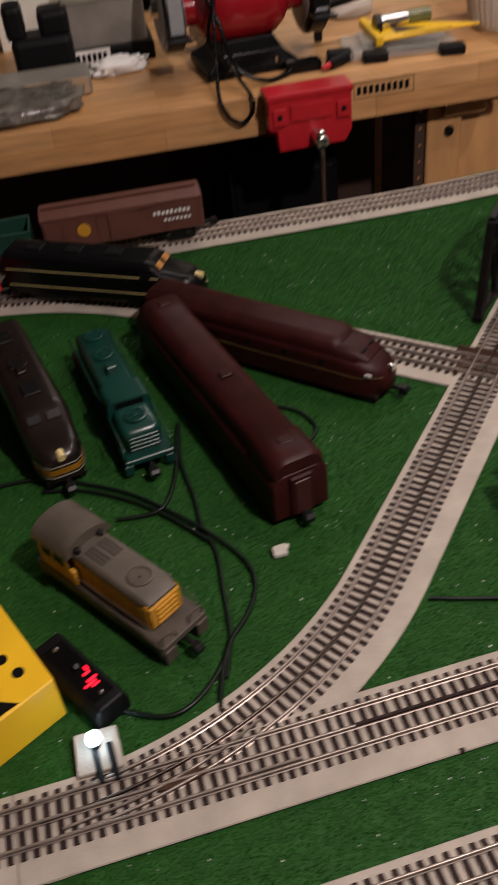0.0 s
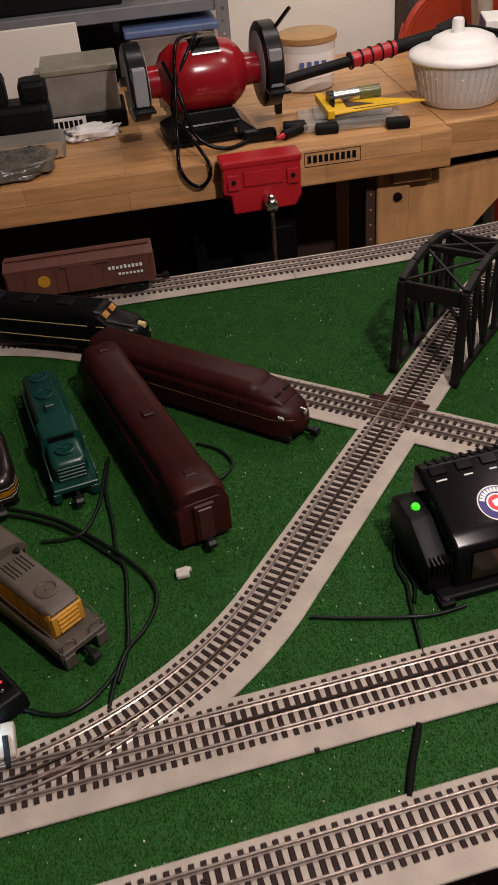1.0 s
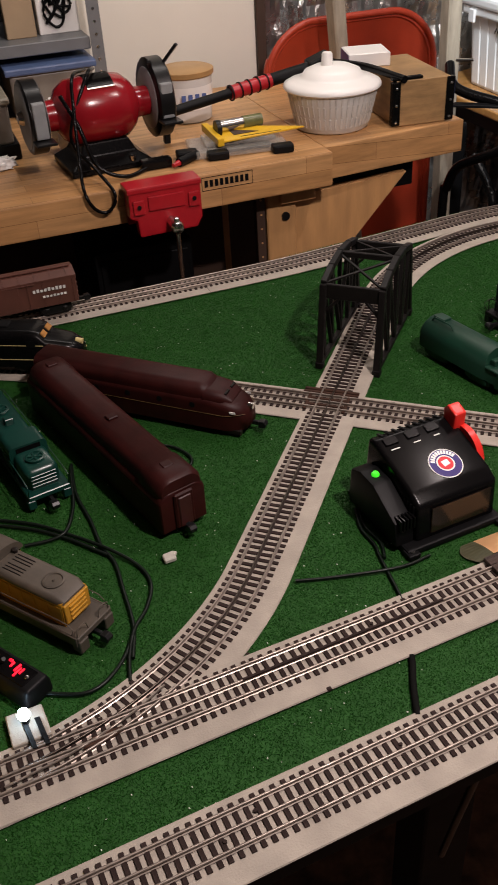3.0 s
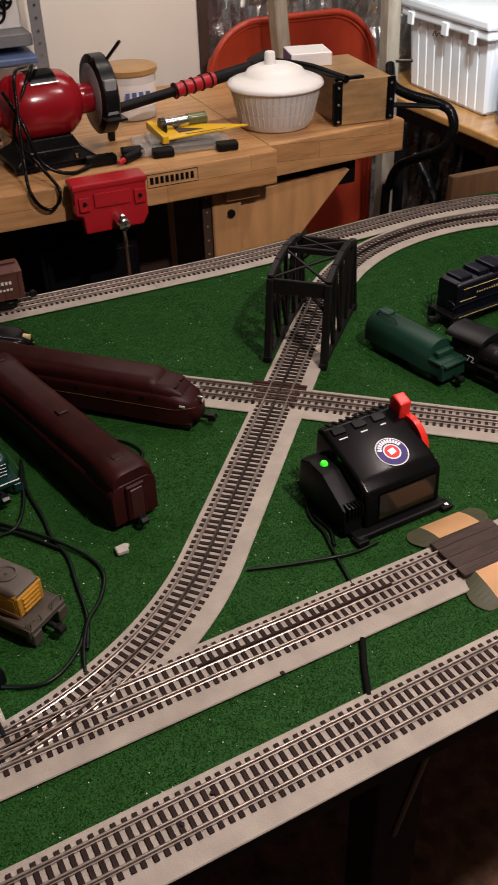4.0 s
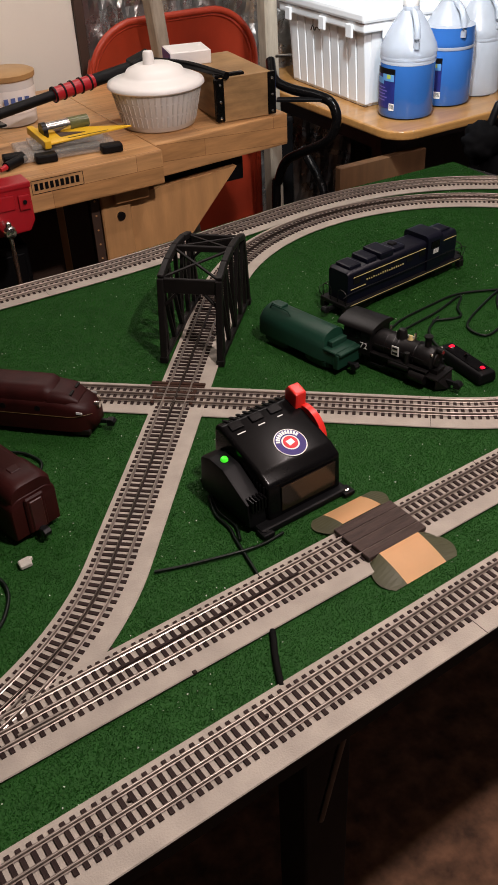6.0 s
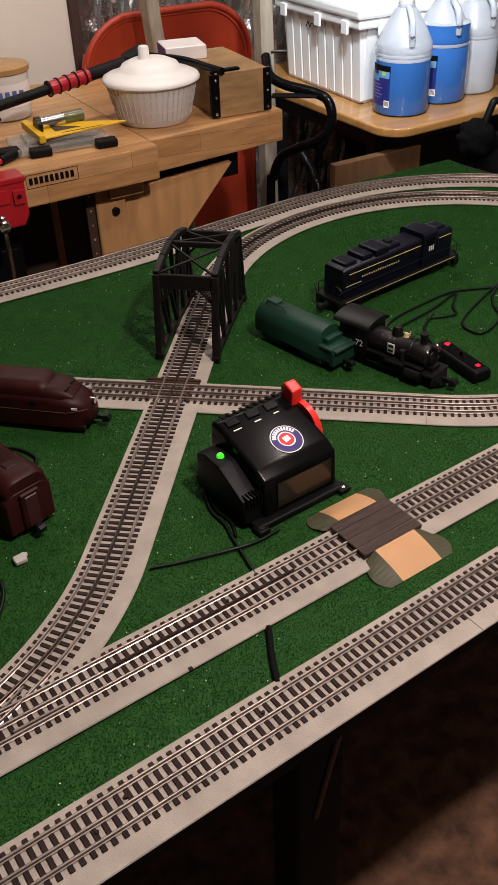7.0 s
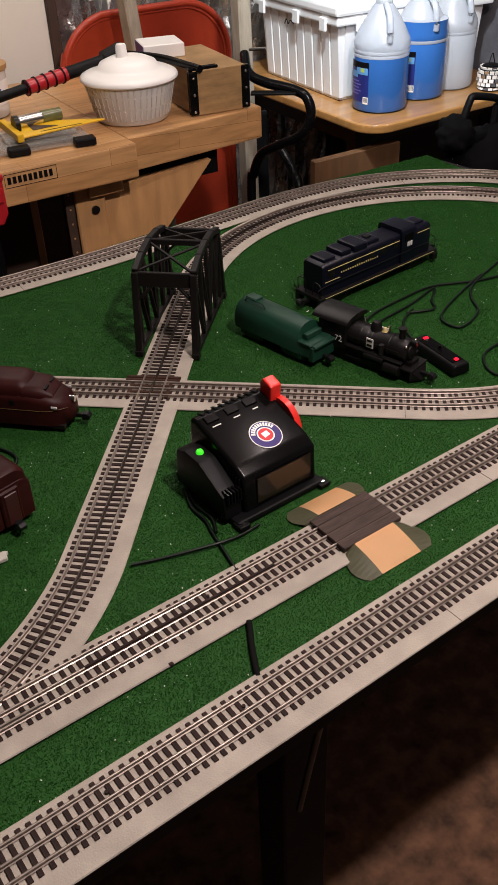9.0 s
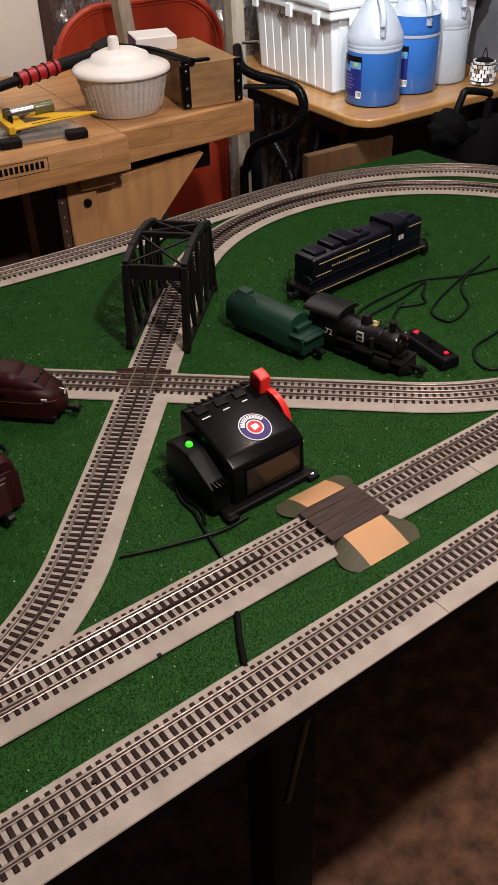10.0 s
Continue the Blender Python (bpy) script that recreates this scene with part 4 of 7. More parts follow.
for y0 in (0.03, 0.17, 0.36):
    part("latch", bevel(box(-0.026, -0.018, y0, y0 + 0.03, 0.180, 0.215), 0.002, 1), M_TOTE, tote)
part("latch", bevel(box(0.04, 0.07, -0.026, -0.018, 0.180, 0.215), 0.002, 1), M_TOTE, tote)
sc = part("marker_scribble", tube([(-0.0075, 0.27, 0.165), (-0.0075, 0.26, 0.18), (-0.0075, 0.25, 0.165), (-0.0075, 0.24, 0.178), (-0.0075, 0.22, 0.172)], 0.0016, 5), M_BLACK, tote, "black marker scribble")


def jug(x, y, fill, turn, label, tagged_print=True):
    j = thing("fluid_jug", pose(x, y, T2Z, 0, 0, turn), label, "jug", "washer fluid jugs on the side table")
    prof = [(0.060, 0.0), (0.070, 0.004), (0.0735, 0.012), (0.0735, 0.142), (0.0715, 0.147), (0.0735, 0.152), (0.0745, 0.165), (0.072, 0.178), (0.058, 0.205), (0.042, 0.232), (0.028, 0.252), (0.022, 0.258), (0.0215, 0.268)]
    if fill:
        low = [(r, z) for r, z in prof if z < fill]
        part("fluid_body", lathe(low + [(0.0725, fill)], 32), M_BLUE_FLUID, j, "blue fluid filling the jug")
        part("jug_top", lathe([(0.0727, fill + 0.0004)] + [(r, z) for r, z in prof if z > fill + 0.001], 32), M_JUG, j, "frosted clear upper jug")
    else:
        part("jug_body", lathe(prof, 32), M_JUG, j)
    part("cap", lathe([(0.0195, 0.268), (0.0205, 0.270), (0.0205, 0.286), (0.019, 0.288)], 20), M_WHITE_PLASTIC, j, "white screw cap")
    part("handle", tube([(0.016, -0.008, 0.258), (0.036, -0.018, 0.253), (0.056, -0.027, 0.235), (0.064, -0.031, 0.205), (0.064, -0.031, 0.178)], 0.0085, 8), M_JUG, j)
    part("moulded_ring", lathe([(0.0737, 0.146), (0.0747, 0.150), (0.0737, 0.154)], 32, cap=False), M_JUG, j)
    if tagged_print:
        def patch(a0, a1, z0, z1, rr_, m, name):
            n = 8
            bm = bmesh.new()
            rows = [[bm.verts.new((rr_ * math.cos(radians(a0 + (a1 - a0) * i / n)), rr_ * math.sin(radians(a0 + (a1 - a0) * i / n)), z)) for i in range(n + 1)] for z in (z0, z1)]
            for i in range(n):
                bm.faces.new((rows[0][i], rows[0][i + 1], rows[1][i + 1], rows[1][i]))
            return part(name, bm, m, j)
        patch(-124, -66, 0.028, 0.128, 0.0741, M_LABEL_BLUE, "label")
        patch(-124, -66, 0.112, 0.128, 0.0743, M_BLACK, "label_top")
        patch(-120, -94, 0.088, 0.104, 0.0745, M_LABEL_SKY, "label_banner")
        patch(-98, -68, 0.097, 0.114, 0.0746, M_LABEL_SKY, "label_banner")
        patch(-86, -76, 0.103, 0.113, 0.0748, M_LABEL_LIME, "lime_spot")
        patch(-78, -66, 0.024, 0.042, 0.0746, M_WHITE_PLASTIC, "code_patch")
        for k in range(4):
            patch(-76.5 + 2.6 * k, -75.3 + 2.6 * k, 0.028, 0.040, 0.0748, M_BLACK, "code_bar")
        for k in range(5):
            patch(-118, -90 + 6 * (k % 2), 0.046 + 0.008 * k, 0.049 + 0.008 * k, 0.0745, M_LABEL_VIOLET, "print_bar")


jug(1.832, 1.972, 0.136, -88, "clear gallon jug nearly full of blue washer fluid")
jug(1.992, 2.005, 0.200, -72, "clear gallon jug full of blue washer fluid")
jug(2.125, 2.03, 0.0, -62, "empty frosted gallon jug beside full ones", False)

sol = thing("mosaic_lantern", pose(2.184, 1.915, T2Z), "small round lantern of mirror mosaic tiles", "lantern")
part("globe", lathe([(0.022, 0.001), (0.030, 0.010), (0.035, 0.032), (0.031, 0.055), (0.026, 0.064)], 24), M_BLACK, sol)
for k in range(14):
    for j, (r, z) in enumerate(((0.0295, 0.009), (0.0335, 0.0195), (0.0355, 0.030), (0.0350, 0.0405), (0.0325, 0.051), (0.0290, 0.060))):
        a = 2 * math.pi * (k + 0.5 * (j % 2)) / 14
        ob = part("mosaic_tile", box(-0.0060, 0.0060, -0.0008, 0.0008, -0.0048, 0.0048), M_WHITE_PLASTIC if (k * 3 + j * 5) % 4 else M_MIRROR_TILE, sol)
        ob.matrix_basis = pose(r * math.cos(a), r * math.sin(a), z, (0.036 - z) * -900, 0, math.degrees(a) + 90)
part("cap", lathe([(0.023, 0.064), (0.0235, 0.067), (0.018, 0.069), (0.001, 0.070)], 20), M_BLACK, sol)
part("hanger", tube([(-0.012, 0, 0.070), (-0.006, 0, 0.085), (0.0, 0, 0.098), (0.006, 0, 0.085), (0.012, 0, 0.070)], 0.0015, 6, 0.004), M_BLACK, sol)

ch = thing("tool_bag", pose(1.98, 1.72, FLOOR_Z), "black bag with a stiff handle on a dark stool", "bag")
M_CLOTH = mat("black_cloth", (0.004, 0.004, 0.0045), 0.85, spec=0.08, bump=0.4, fine=500)
for name, cx, cz, rx, ry, rz, seed in (("sack", 0.03, 0.635, 0.135, 0.10, 0.105, 0.0), ("rolled_flap", -0.10, 0.735, 0.048, 0.05, 0.048, 4.0)):
    b = bmesh.new()
    bmesh.ops.create_icosphere(b, subdivisions=4, radius=1.0)
    for v in b.verts:
        n = v.co.normalized()
        k = 1 + 0.22 * noise.fractal(n * 1.8 + Vector((seed, 0, 0)), 0.9, 2.0, 4)
        v.co = Vector((cx + n.x * rx * k, n.y * ry * k, cz + n.z * rz * k))
    part(name, smooth(b, 180), M_CLOTH, ch)
part("neck", bevel(box(-0.10, 0.02, -0.03, 0.03, 0.62, 0.735), 0.012), M_CLOTH, ch)
part("handle", tube([(-0.085, 0, 0.72), (-0.078, 0, 0.765), (-0.058, 0, 0.815), (-0.046, 0, 0.822), (0.028, 0, 0.806), (0.038, 0, 0.797), (0.036, 0, 0.76), (0.028, 0, 0.70)], 0.0095, 8), M_BLACK, ch, "stiff black loop handle")
part("seat", box(-0.16, 0.2, -0.12, 0.12, 0.50, 0.535, 0.006), M_BLACK, ch)
for x, y in ((-0.14, -0.1), (0.18, -0.1), (-0.14, 0.1), (0.18, 0.1)):
    part("leg", box(x - 0.012, x + 0.012, y - 0.012, y + 0.012, 0, 0.50, 0.002, 1), M_BLACK, ch)


# ---- rolling stock and layout things ----
M_TEAL_LOCO = mat("dark_teal_plastic", (0.005, 0.042, 0.031), 0.3, vary=0.35, scale=30, bump=0.04)
M_TENDER_GREEN = mat("dull_green_paint", (0.005, 0.040, 0.022), 0.5, vary=0.25, scale=25, bump=0.04)
M_CHARCOAL = mat("brown_black_paint", (0.013, 0.0088, 0.0072), 0.42, vary=0.45, spec=0.3, scale=30)
M_CHARCOAL_GLOSS = mat("glossy_brown_black_paint", (0.012, 0.0078, 0.0062), 0.25, vary=0.45, spec=0.35, scale=30)
M_LOCO_GREY = mat("warm_grey_paint", (0.088, 0.072, 0.054), 0.55, vary=0.4, scale=30, bump=0.05)
M_LOCO_YELLOW = mat("armour_yellow_paint", (0.50, 0.245, 0.020), 0.4, vary=0.3, scale=30)
M_NAVY = mat("navy_paint", (0.0030, 0.0034, 0.0105), 0.4, vary=0.3, scale=30, spec=0.3)
M_GOLD = mat("yellow_stripe_paint", (0.62, 0.50, 0.22), 0.4, vary=0.15)
M_DULL_GOLD = mat("worn_gold_stripe", (0.16, 0.10, 0.035), 0.45, vary=0.4, scale=60)
M_WHITE_INK = mat("white_lettering", (0.7, 0.7, 0.66), 0.5, vary=0.1)
M_STEAM = mat("black_locomotive_paint", (0.0065, 0.0058, 0.0056), 0.42, vary=0.4, scale=50, bump=0.05, spec=0.3)
M_RED_CAR = mat("red_car_plastic", (0.62, 0.010, 0.030), 0.38, vary=0.15, scale=25)
M_TEAL_CAR = mat("blue_green_car", (0.008, 0.060, 0.075), 0.42, vary=0.2, scale=25)
M_GREEN_CAR = mat("bright_green_car", (0.010, 0.15, 0.055), 0.38, vary=0.2, scale=25)
M_DKGREEN_CAR = mat("deep_green_car", (0.008, 0.045, 0.030), 0.42, vary=0.2, scale=25)
M_BROWN_CAR = mat("oxide_brown_car", (0.105, 0.038, 0.026), 0.5, vary=0.25, scale=25)
M_SILVER_CAR = mat("pale_grey_car", (0.48, 0.46, 0.42), 0.45, vary=0.2, scale=25)
M_NAVY_CAR = mat("dark_blue_car", (0.010, 0.014, 0.050), 0.4, vary=0.2, scale=25)
M_RAMP_TAN = mat("tan_ramp_panel", (0.92, 0.59, 0.30), 0.45, vary=0.06, scale=20)
M_RAMP_SIDE = mat("olive_ramp_side", (0.15, 0.15, 0.085), 0.45, vary=0.15, scale=25)
M_BRIDGE = mat("black_bridge_plastic", (0.008, 0.0065, 0.006), 0.5, vary=0.4, scale=60, fine=500, bump=0.1, spec=0.2)
M_PLANK = mat("brown_crossing_planks", (0.080, 0.052, 0.042), 0.55, vary=0.55, scale=40, fine=260, bump=0.5, stretch=(1, 9, 1), spec=0.3)
M_LEVER = mat("red_lever_plastic", (0.75, 0.030, 0.022), 0.3, vary=0.05)
M_GREEN_LED = mat("green_lamp", (0.06, 0.85, 0.03), 0.3, emit=0.7)
M_RED_LED = mat("red_lamp", (1.0, 0.006, 0.025), 0.3, emit=1.8)
M_WHITE_LED = mat("blue_white_lamp", (0.58, 0.80, 1.0), 0.3, emit=22.0)
M_CABLE = mat("dark_green_black_cable", (0.005, 0.009, 0.006), 0.38, vary=0.3, spec=0.25)
M_CHIP = mat("white_plastic_scrap", (0.55, 0.53, 0.46), 0.6, vary=0.2, scale=90)
M_DISC_BLUE = mat("purple_blue_ring", (0.040, 0.024, 0.17), 0.6, vary=0.1)
M_DISC_RED = mat("red_disc", (0.70, 0.035, 0.045), 0.6, vary=0.1)
G_REST = -0.0042


def between(rear, front, z=G_REST):
    """A pose at the middle of two ground points, x pointing to the front; also the length."""
    r, f = Vector((*rear, 0)), Vector((*front, 0))
    d = f - r
    m = (r + f) / 2
    return Matrix.Translation((m.x, m.y, z)) @ Matrix.Rotation(math.atan2(d.y, d.x), 4, "Z"), d.length


def sect(x, hw, z0, z1, r, top=None, n=5, lower=None):
    """A cross-section with rounded roof shoulders, at x along the body."""
    pts = [(x, -(lower or hw), z0), (x, (lower or hw), z0)]
    pts += [(x, hw - r + r * math.cos(radians(90 * i / n)), z1 - r + r * math.sin(radians(90 * i / n))) for i in range(n + 1)]
    pts += [(x, -hw + r - r * math.sin(radians(90 * i / n)), z1 - r + r * math.cos(radians(90 * i / n))) for i in range(n + 1)]
    return pts


WHEEL_R = 0.0115


def add_truck(parent, x, hw=0.0165, base=0.030, material=None, z=0.0):
    """A two-axle bogie: side frames, bolster and four wheels."""
    material = material or M_STEAM
    bm = bmesh.new()
    for s in (-1, 1):
        join(bm, profile([(-base * 0.8, 0.008), (-base * 0.45, 0.004), (base * 0.45, 0.004), (base * 0.8, 0.008), (base * 0.8, 0.014), (base * 0.3, 0.018), (-base * 0.3, 0.018), (-base * 0.8, 0.014)],
                          s * (hw + 0.0045) - 0.002, s * (hw + 0.0045) + 0.002))
        for k in (-1, 1):
            box(k * base / 2 - 0.004, k * base / 2 + 0.004, s * (hw + 0.006) - 0.0025, s * (hw + 0.006) + 0.0025, 0.007, 0.015, 0.001, 1, bm)
    box(-0.006, 0.006, -hw - 0.003, hw + 0.003, 0.009, 0.021, bm=bm)
    t = part("truck", bm, material, parent)
    t.matrix_basis = pose(x, 0, z)
    for k in (-1, 1):
        for s in (-1, 1):
            w = part("wheel", lathe([(WHEEL_R - 0.001, -0.003), (WHEEL_R + 0.001, -0.0022), (WHEEL_R, -0.001), (WHEEL_R - 0.0006, 0.003)], 16), M_STEAM, t)
            w.matrix_basis = pose(k * base / 2, s * hw, WHEEL_R + 0.001, 90 if s > 0 else -90)
    return t


def add_coupler(parent, x, turn, z=0.013):
    bm = bmesh.new()
    box(-0.004, 0.014, -0.0025, 0.0025, -0.003, 0.003, 0.0006, 1, bm)
    join(bm, profile([(0.012, -0.005), (0.022, -0.004), (0.024, 0.002), (0.020, 0.006), (0.012, 0.005)], -0.006, 0.004, 0.0008, 1))
    c = part("coupler", bm, M_CAST, parent)
    c.matrix_basis = pose(x, 0, z, 0, 0, turn)


# -- the two tuscan shells
def tuscan_unit(rear, front, nose, label):
    m, L = between(rear, front)
    t = thing("diesel_locomotive", m, label, "locomotive", "model locomotives standing on the grass")
    h = L / 2
    if nose:
        rings = [sect(-h, 0.026, 0.012, 0.052, 0.008), sect(-h + 0.004, 0.0295, 0.010, 0.055, 0.008), sect(h - 0.055, 0.0295, 0.010, 0.055, 0.008), sect(h - 0.030, 0.029, 0.010, 0.053, 0.012),
                 sect(h - 0.012, 0.024, 0.010, 0.047, 0.016), sect(h - 0.003, 0.016, 0.011, 0.038, 0.013), sect(h, 0.008, 0.014, 0.030, 0.006)]
        part("body", smooth(loft(rings), 50), M_BROWN, t)
        rings = [sect(-h + 0.002, 0.022, 0.045, 0.068, 0.012), sect(-h + 0.006, 0.0265, 0.045, 0.0725, 0.015), sect(h - 0.068, 0.0265, 0.045, 0.0725, 0.015), sect(h - 0.060, 0.024, 0.045, 0.069, 0.014), sect(h - 0.046, 0.016, 0.045, 0.056, 0.008)]
        part("roof_casing", smooth(loft(rings), 50), M_BROWN, t)
        part("cab_roof", smooth(loft([sect(h - 0.062, 0.027, 0.050, 0.066, 0.012), sect(h - 0.036, 0.025, 0.050, 0.063, 0.012), sect(h - 0.022, 0.018, 0.046, 0.052, 0.004)]), 50), M_BROWN, t)
        for s in (-1, 1):
            part("windscreen", box(h - 0.0335, h - 0.0305, s * 0.010 - 0.006, s * 0.010 + 0.006, 0.0545, 0.0615), M_BLACK_GLOSS, t)
            part("stripe", box(-h + 0.01, h - 0.056, s * 0.0297 - 0.0003, s * 0.0297 + 0.0003, 0.0335, 0.0341), M_DULL_GOLD, t, "thin gold stripe")
            part("nose_stripe", tube([(h - 0.056, s * 0.0297, 0.034), (h - 0.03, s * 0.0292, 0.034), (h - 0.012, s * 0.0245, 0.036), (h - 0.004, s * 0.0165, 0.035)], 0.0004, 5, 0.004), M_DULL_GOLD, t)
            part("number_plate", box(h - 0.022, h - 0.014, s * 0.0275 - 0.0006, s * 0.0275 + 0.0006, 0.0385, 0.0415), M_WHITE_INK, t).matrix_basis = Matrix.Identity(4)
            part("pilot_step", box(h - 0.035, h - 0.008, s * 0.022 - 0.004, s * 0.022 + 0.004, 0.004, 0.012, 0.001, 1), M_CHARCOAL, t)
            for k in range(5):
                part("porthole", cyl((-h + 0.06 + k * 0.05, s * 0.0290, 0.044), (-h + 0.06 + k * 0.05, s * 0.0299, 0.044), 0.0042, 14), M_BLACK, t)
        part("headlight", cyl((h - 0.006, 0, 0.0395), (h + 0.0015, 0, 0.039), 0.0045, 14), M_STEEL, t)
    else:
        rings = [sect(-h, 0.028, 0.010, 0.060, 0.014), sect(-h + 0.003, 0.0315, 0.008, 0.064, 0.014), sect(h - 0.003, 0.0315, 0.008, 0.064, 0.014), sect(h, 0.0295, 0.009, 0.062, 0.014)]
        part("body", smooth(loft(rings), 50), M_BROWN, t)
        rings = [sect(-h + 0.004, 0.022, 0.050, 0.074, 0.012), sect(-h + 0.010, 0.0285, 0.050, 0.080, 0.018), sect(-h + 0.045, 0.0285, 0.050, 0.080, 0.018), sect(-h + 0.047, 0.0278, 0.050, 0.079, 0.018),
                 sect(h - 0.05, 0.0278, 0.050, 0.079, 0.018), sect(h - 0.048, 0.0292, 0.050, 0.081, 0.018), sect(h - 0.006, 0.0292, 0.050, 0.081, 0.018), sect(h - 0.001, 0.0265, 0.050, 0.077, 0.016)]
        part("roof_casing", smooth(loft(rings), 50), M_BROWN, t)
        part("door_frame", box(h - 0.001, h + 0.004, -0.013, 0.013, 0.010, 0.060, 0.002, 1), M_BROWN, t)
        part("end_door", box(h + 0.0035, h + 0.0055, -0.0085, 0.0085, 0.012, 0.055, 0.001, 1), mat("shadowed_door_paint", (0.045, 0.010, 0.009), 0.45), t)
        for x in (-h + 0.028, h - 0.03, 0.02):
            part("roof_hatch", box(x - 0.006, x + 0.006, -0.007, 0.007, 0.078, 0.0822, 0.001, 1), M_BROWN, t)
        for s in (-1, 1):
            part("side_groove", box(-h + 0.01, h - 0.01, s * 0.0316 - 0.0003, s * 0.0316 + 0.0003, 0.048, 0.049), M_CHARCOAL, t)
    for x in (-h + 0.065, h - 0.075):
        add_truck(t, x, 0.016, 0.036, M_CHARCOAL)
    add_coupler(t, h - 0.003, 0)
    add_coupler(t, -h + 0.003, 180)


tuscan_unit((0.292, 1.243), (0.538, 1.014), True, "long tuscan red streamlined diesel locomotive on the grass")
tuscan_unit((0.292, 1.20), (0.390, 0.850), False, "tuscan red cabless booster locomotive on the grass")


# -- road switchers
def hood_unit(rear, front, body, low, label, height=0.060, w=0.024, cab_back=False, stripe=None, fan=True, hood_top=None, group="model locomotives standing on the grass"):
    m, L = between(rear, front)
    t = thing("diesel_locomotive", m, label, "locomotive", group)
    h = L / 2
    z = height
    part("deck", bevel(box(-h, h, -w - 0.004, w + 0.004, 0.017, 0.024), 0.001, 1), low, t)
    cab_x = -h + 0.055 if cab_back else h - 0.075
    part("long_hood", smooth(loft([sect(-h + 0.012, w - 0.004, 0.022, z - 0.008, 0.006), sect(-h + 0.016, w - 0.002, 0.022, z - 0.005, 0.007), sect(cab_x - 0.018, w - 0.002, 0.022, z - 0.005, 0.007)]), 50), body, t)
    part("cab", smooth(loft([sect(cab_x - 0.020, w + 0.002, 0.022, z + 0.003, 0.007), sect(cab_x + 0.016, w + 0.002, 0.022, z + 0.003, 0.007)]), 50), body, t)
    part("short_hood", smooth(loft([sect(cab_x + 0.014, w - 0.002, 0.022, z - 0.006, 0.007), sect(h - 0.018, w - 0.002, 0.022, z - 0.006, 0.007), sect(h - 0.012, w - 0.006, 0.022, z - 0.011, 0.007)]), 50), hood_top or body, t)
    for s in (-1, 1):
        part("cab_window", box(cab_x - 0.012, cab_x + 0.009, s * (w + 0.0022) - 0.0004, s * (w + 0.0022) + 0.0004, z - 0.020, z - 0.008), M_BLACK_GLOSS, t)
        part("handrail", tube([(-h + 0.004, s * (w + 0.003), 0.024), (-h + 0.005, s * (w + 0.003), 0.042), (0, s * (w + 0.003), 0.043), (h - 0.005, s * (w + 0.003), 0.042), (h - 0.004, s * (w + 0.003), 0.024)], 0.0007, 5, 0.01), low, t)
        for k in range(6):
            x = -h + 0.03 + (cab_x - 0.03 + h - 0.03) * k / 5
            part("louvre", box(x - 0.007, x + 0.007, s * (w - 0.0018) - 0.0006, s * (w - 0.0018) + 0.0006, z - 0.028, z - 0.013), low, t)
        part("end_step", bevel(box(h - 0.012, h, s * w - 0.006, s * w + 0.004, 0.005, 0.018), 0.001, 1), low, t)
        part("end_step", bevel(box(-h, -h + 0.012, s * w - 0.006, s * w + 0.004, 0.005, 0.018), 0.001, 1), low, t)
    part("windscreen", box(cab_x + 0.0158, cab_x + 0.0168, -0.016, 0.016, z - 0.006, z + 0.0005), M_BLACK_GLOSS, t)
    if fan:
        for x in (-h + 0.03, -h + 0.075, h - 0.036):
            f = lathe([(0.012, 0), (0.0125, 0.003), (0.010, 0.0035), (0.009, 0.0015), (0.003, 0.0015), (0.002, 0.004), (0.001, 0.0042)], 20)
            part("roof_fan", f, body, t).matrix_basis = pose(x, 0, z - 0.0055)
            for k in range(6):
                part("fan_blade", box(0.002, 0.0095, -0.001, 0.001, 0.0024, 0.0032), low, t).matrix_basis = pose(x, 0, z - 0.0055, 0, 0, 60 * k)
    for k in range(4):
        part("grille_bar", bevel(box(h - 0.0125, h - 0.0105, -w * 0.72, w * 0.72, 0.027 + 0.005 * k, 0.0295 + 0.005 * k), 0.0005, 1), stripe or low, t)
    part("fuel_tank", bevel(box(-0.03, 0.025, -0.017, 0.017, 0.005, 0.0175), 0.003), low, t)
    part("exhaust", bevel(box(-0.016, -0.004, -0.006, 0.006, z - 0.006, z + 0.004), 0.001, 1), low, t)
    for x in (-h + 0.048, h - 0.048):
        add_truck(t, x, 0.016, 0.034, low)
    add_coupler(t, h - 0.002, 0)
    add_coupler(t, -h + 0.002, 180)
    return t, h


hood_unit((0.202, 1.200), (0.250, 0.962), M_TEAL_LOCO, M_TEAL_LOCO, "dark teal plastic road switcher locomotive on the grass", 0.058, 0.023)

# -- yellow and grey end-cab switcher
m, L = between((0.148, 0.862), (0.254, 0.722))
m, L = m @ Matrix.Scale(0.92, 4), L / 0.92
sw = thing("switcher_locomotive", m, "yellow and grey end-cab switcher locomotive on the grass", "locomotive", "model locomotives standing on the grass")
h = L / 2
part("deck", bevel(box(-h, h, -0.028, 0.028, 0.018, 0.026), 0.001, 1), M_LOCO_GREY, sw)
part("hood", loft([sect(-h + 0.055, 0.0205, 0.025, 0.060, 0.004), sect(h - 0.024, 0.0205, 0.025, 0.060, 0.004)]), M_LOCO_YELLOW, sw)
part("hood_roof", smooth(loft([sect(-h + 0.054, 0.0215, 0.058, 0.066, 0.0065), sect(h - 0.034, 0.0215, 0.058, 0.066, 0.0065), sect(h - 0.023, 0.018, 0.056, 0.060, 0.003)]), 50), M_LOCO_GREY, sw, "grey rounded hood roof")
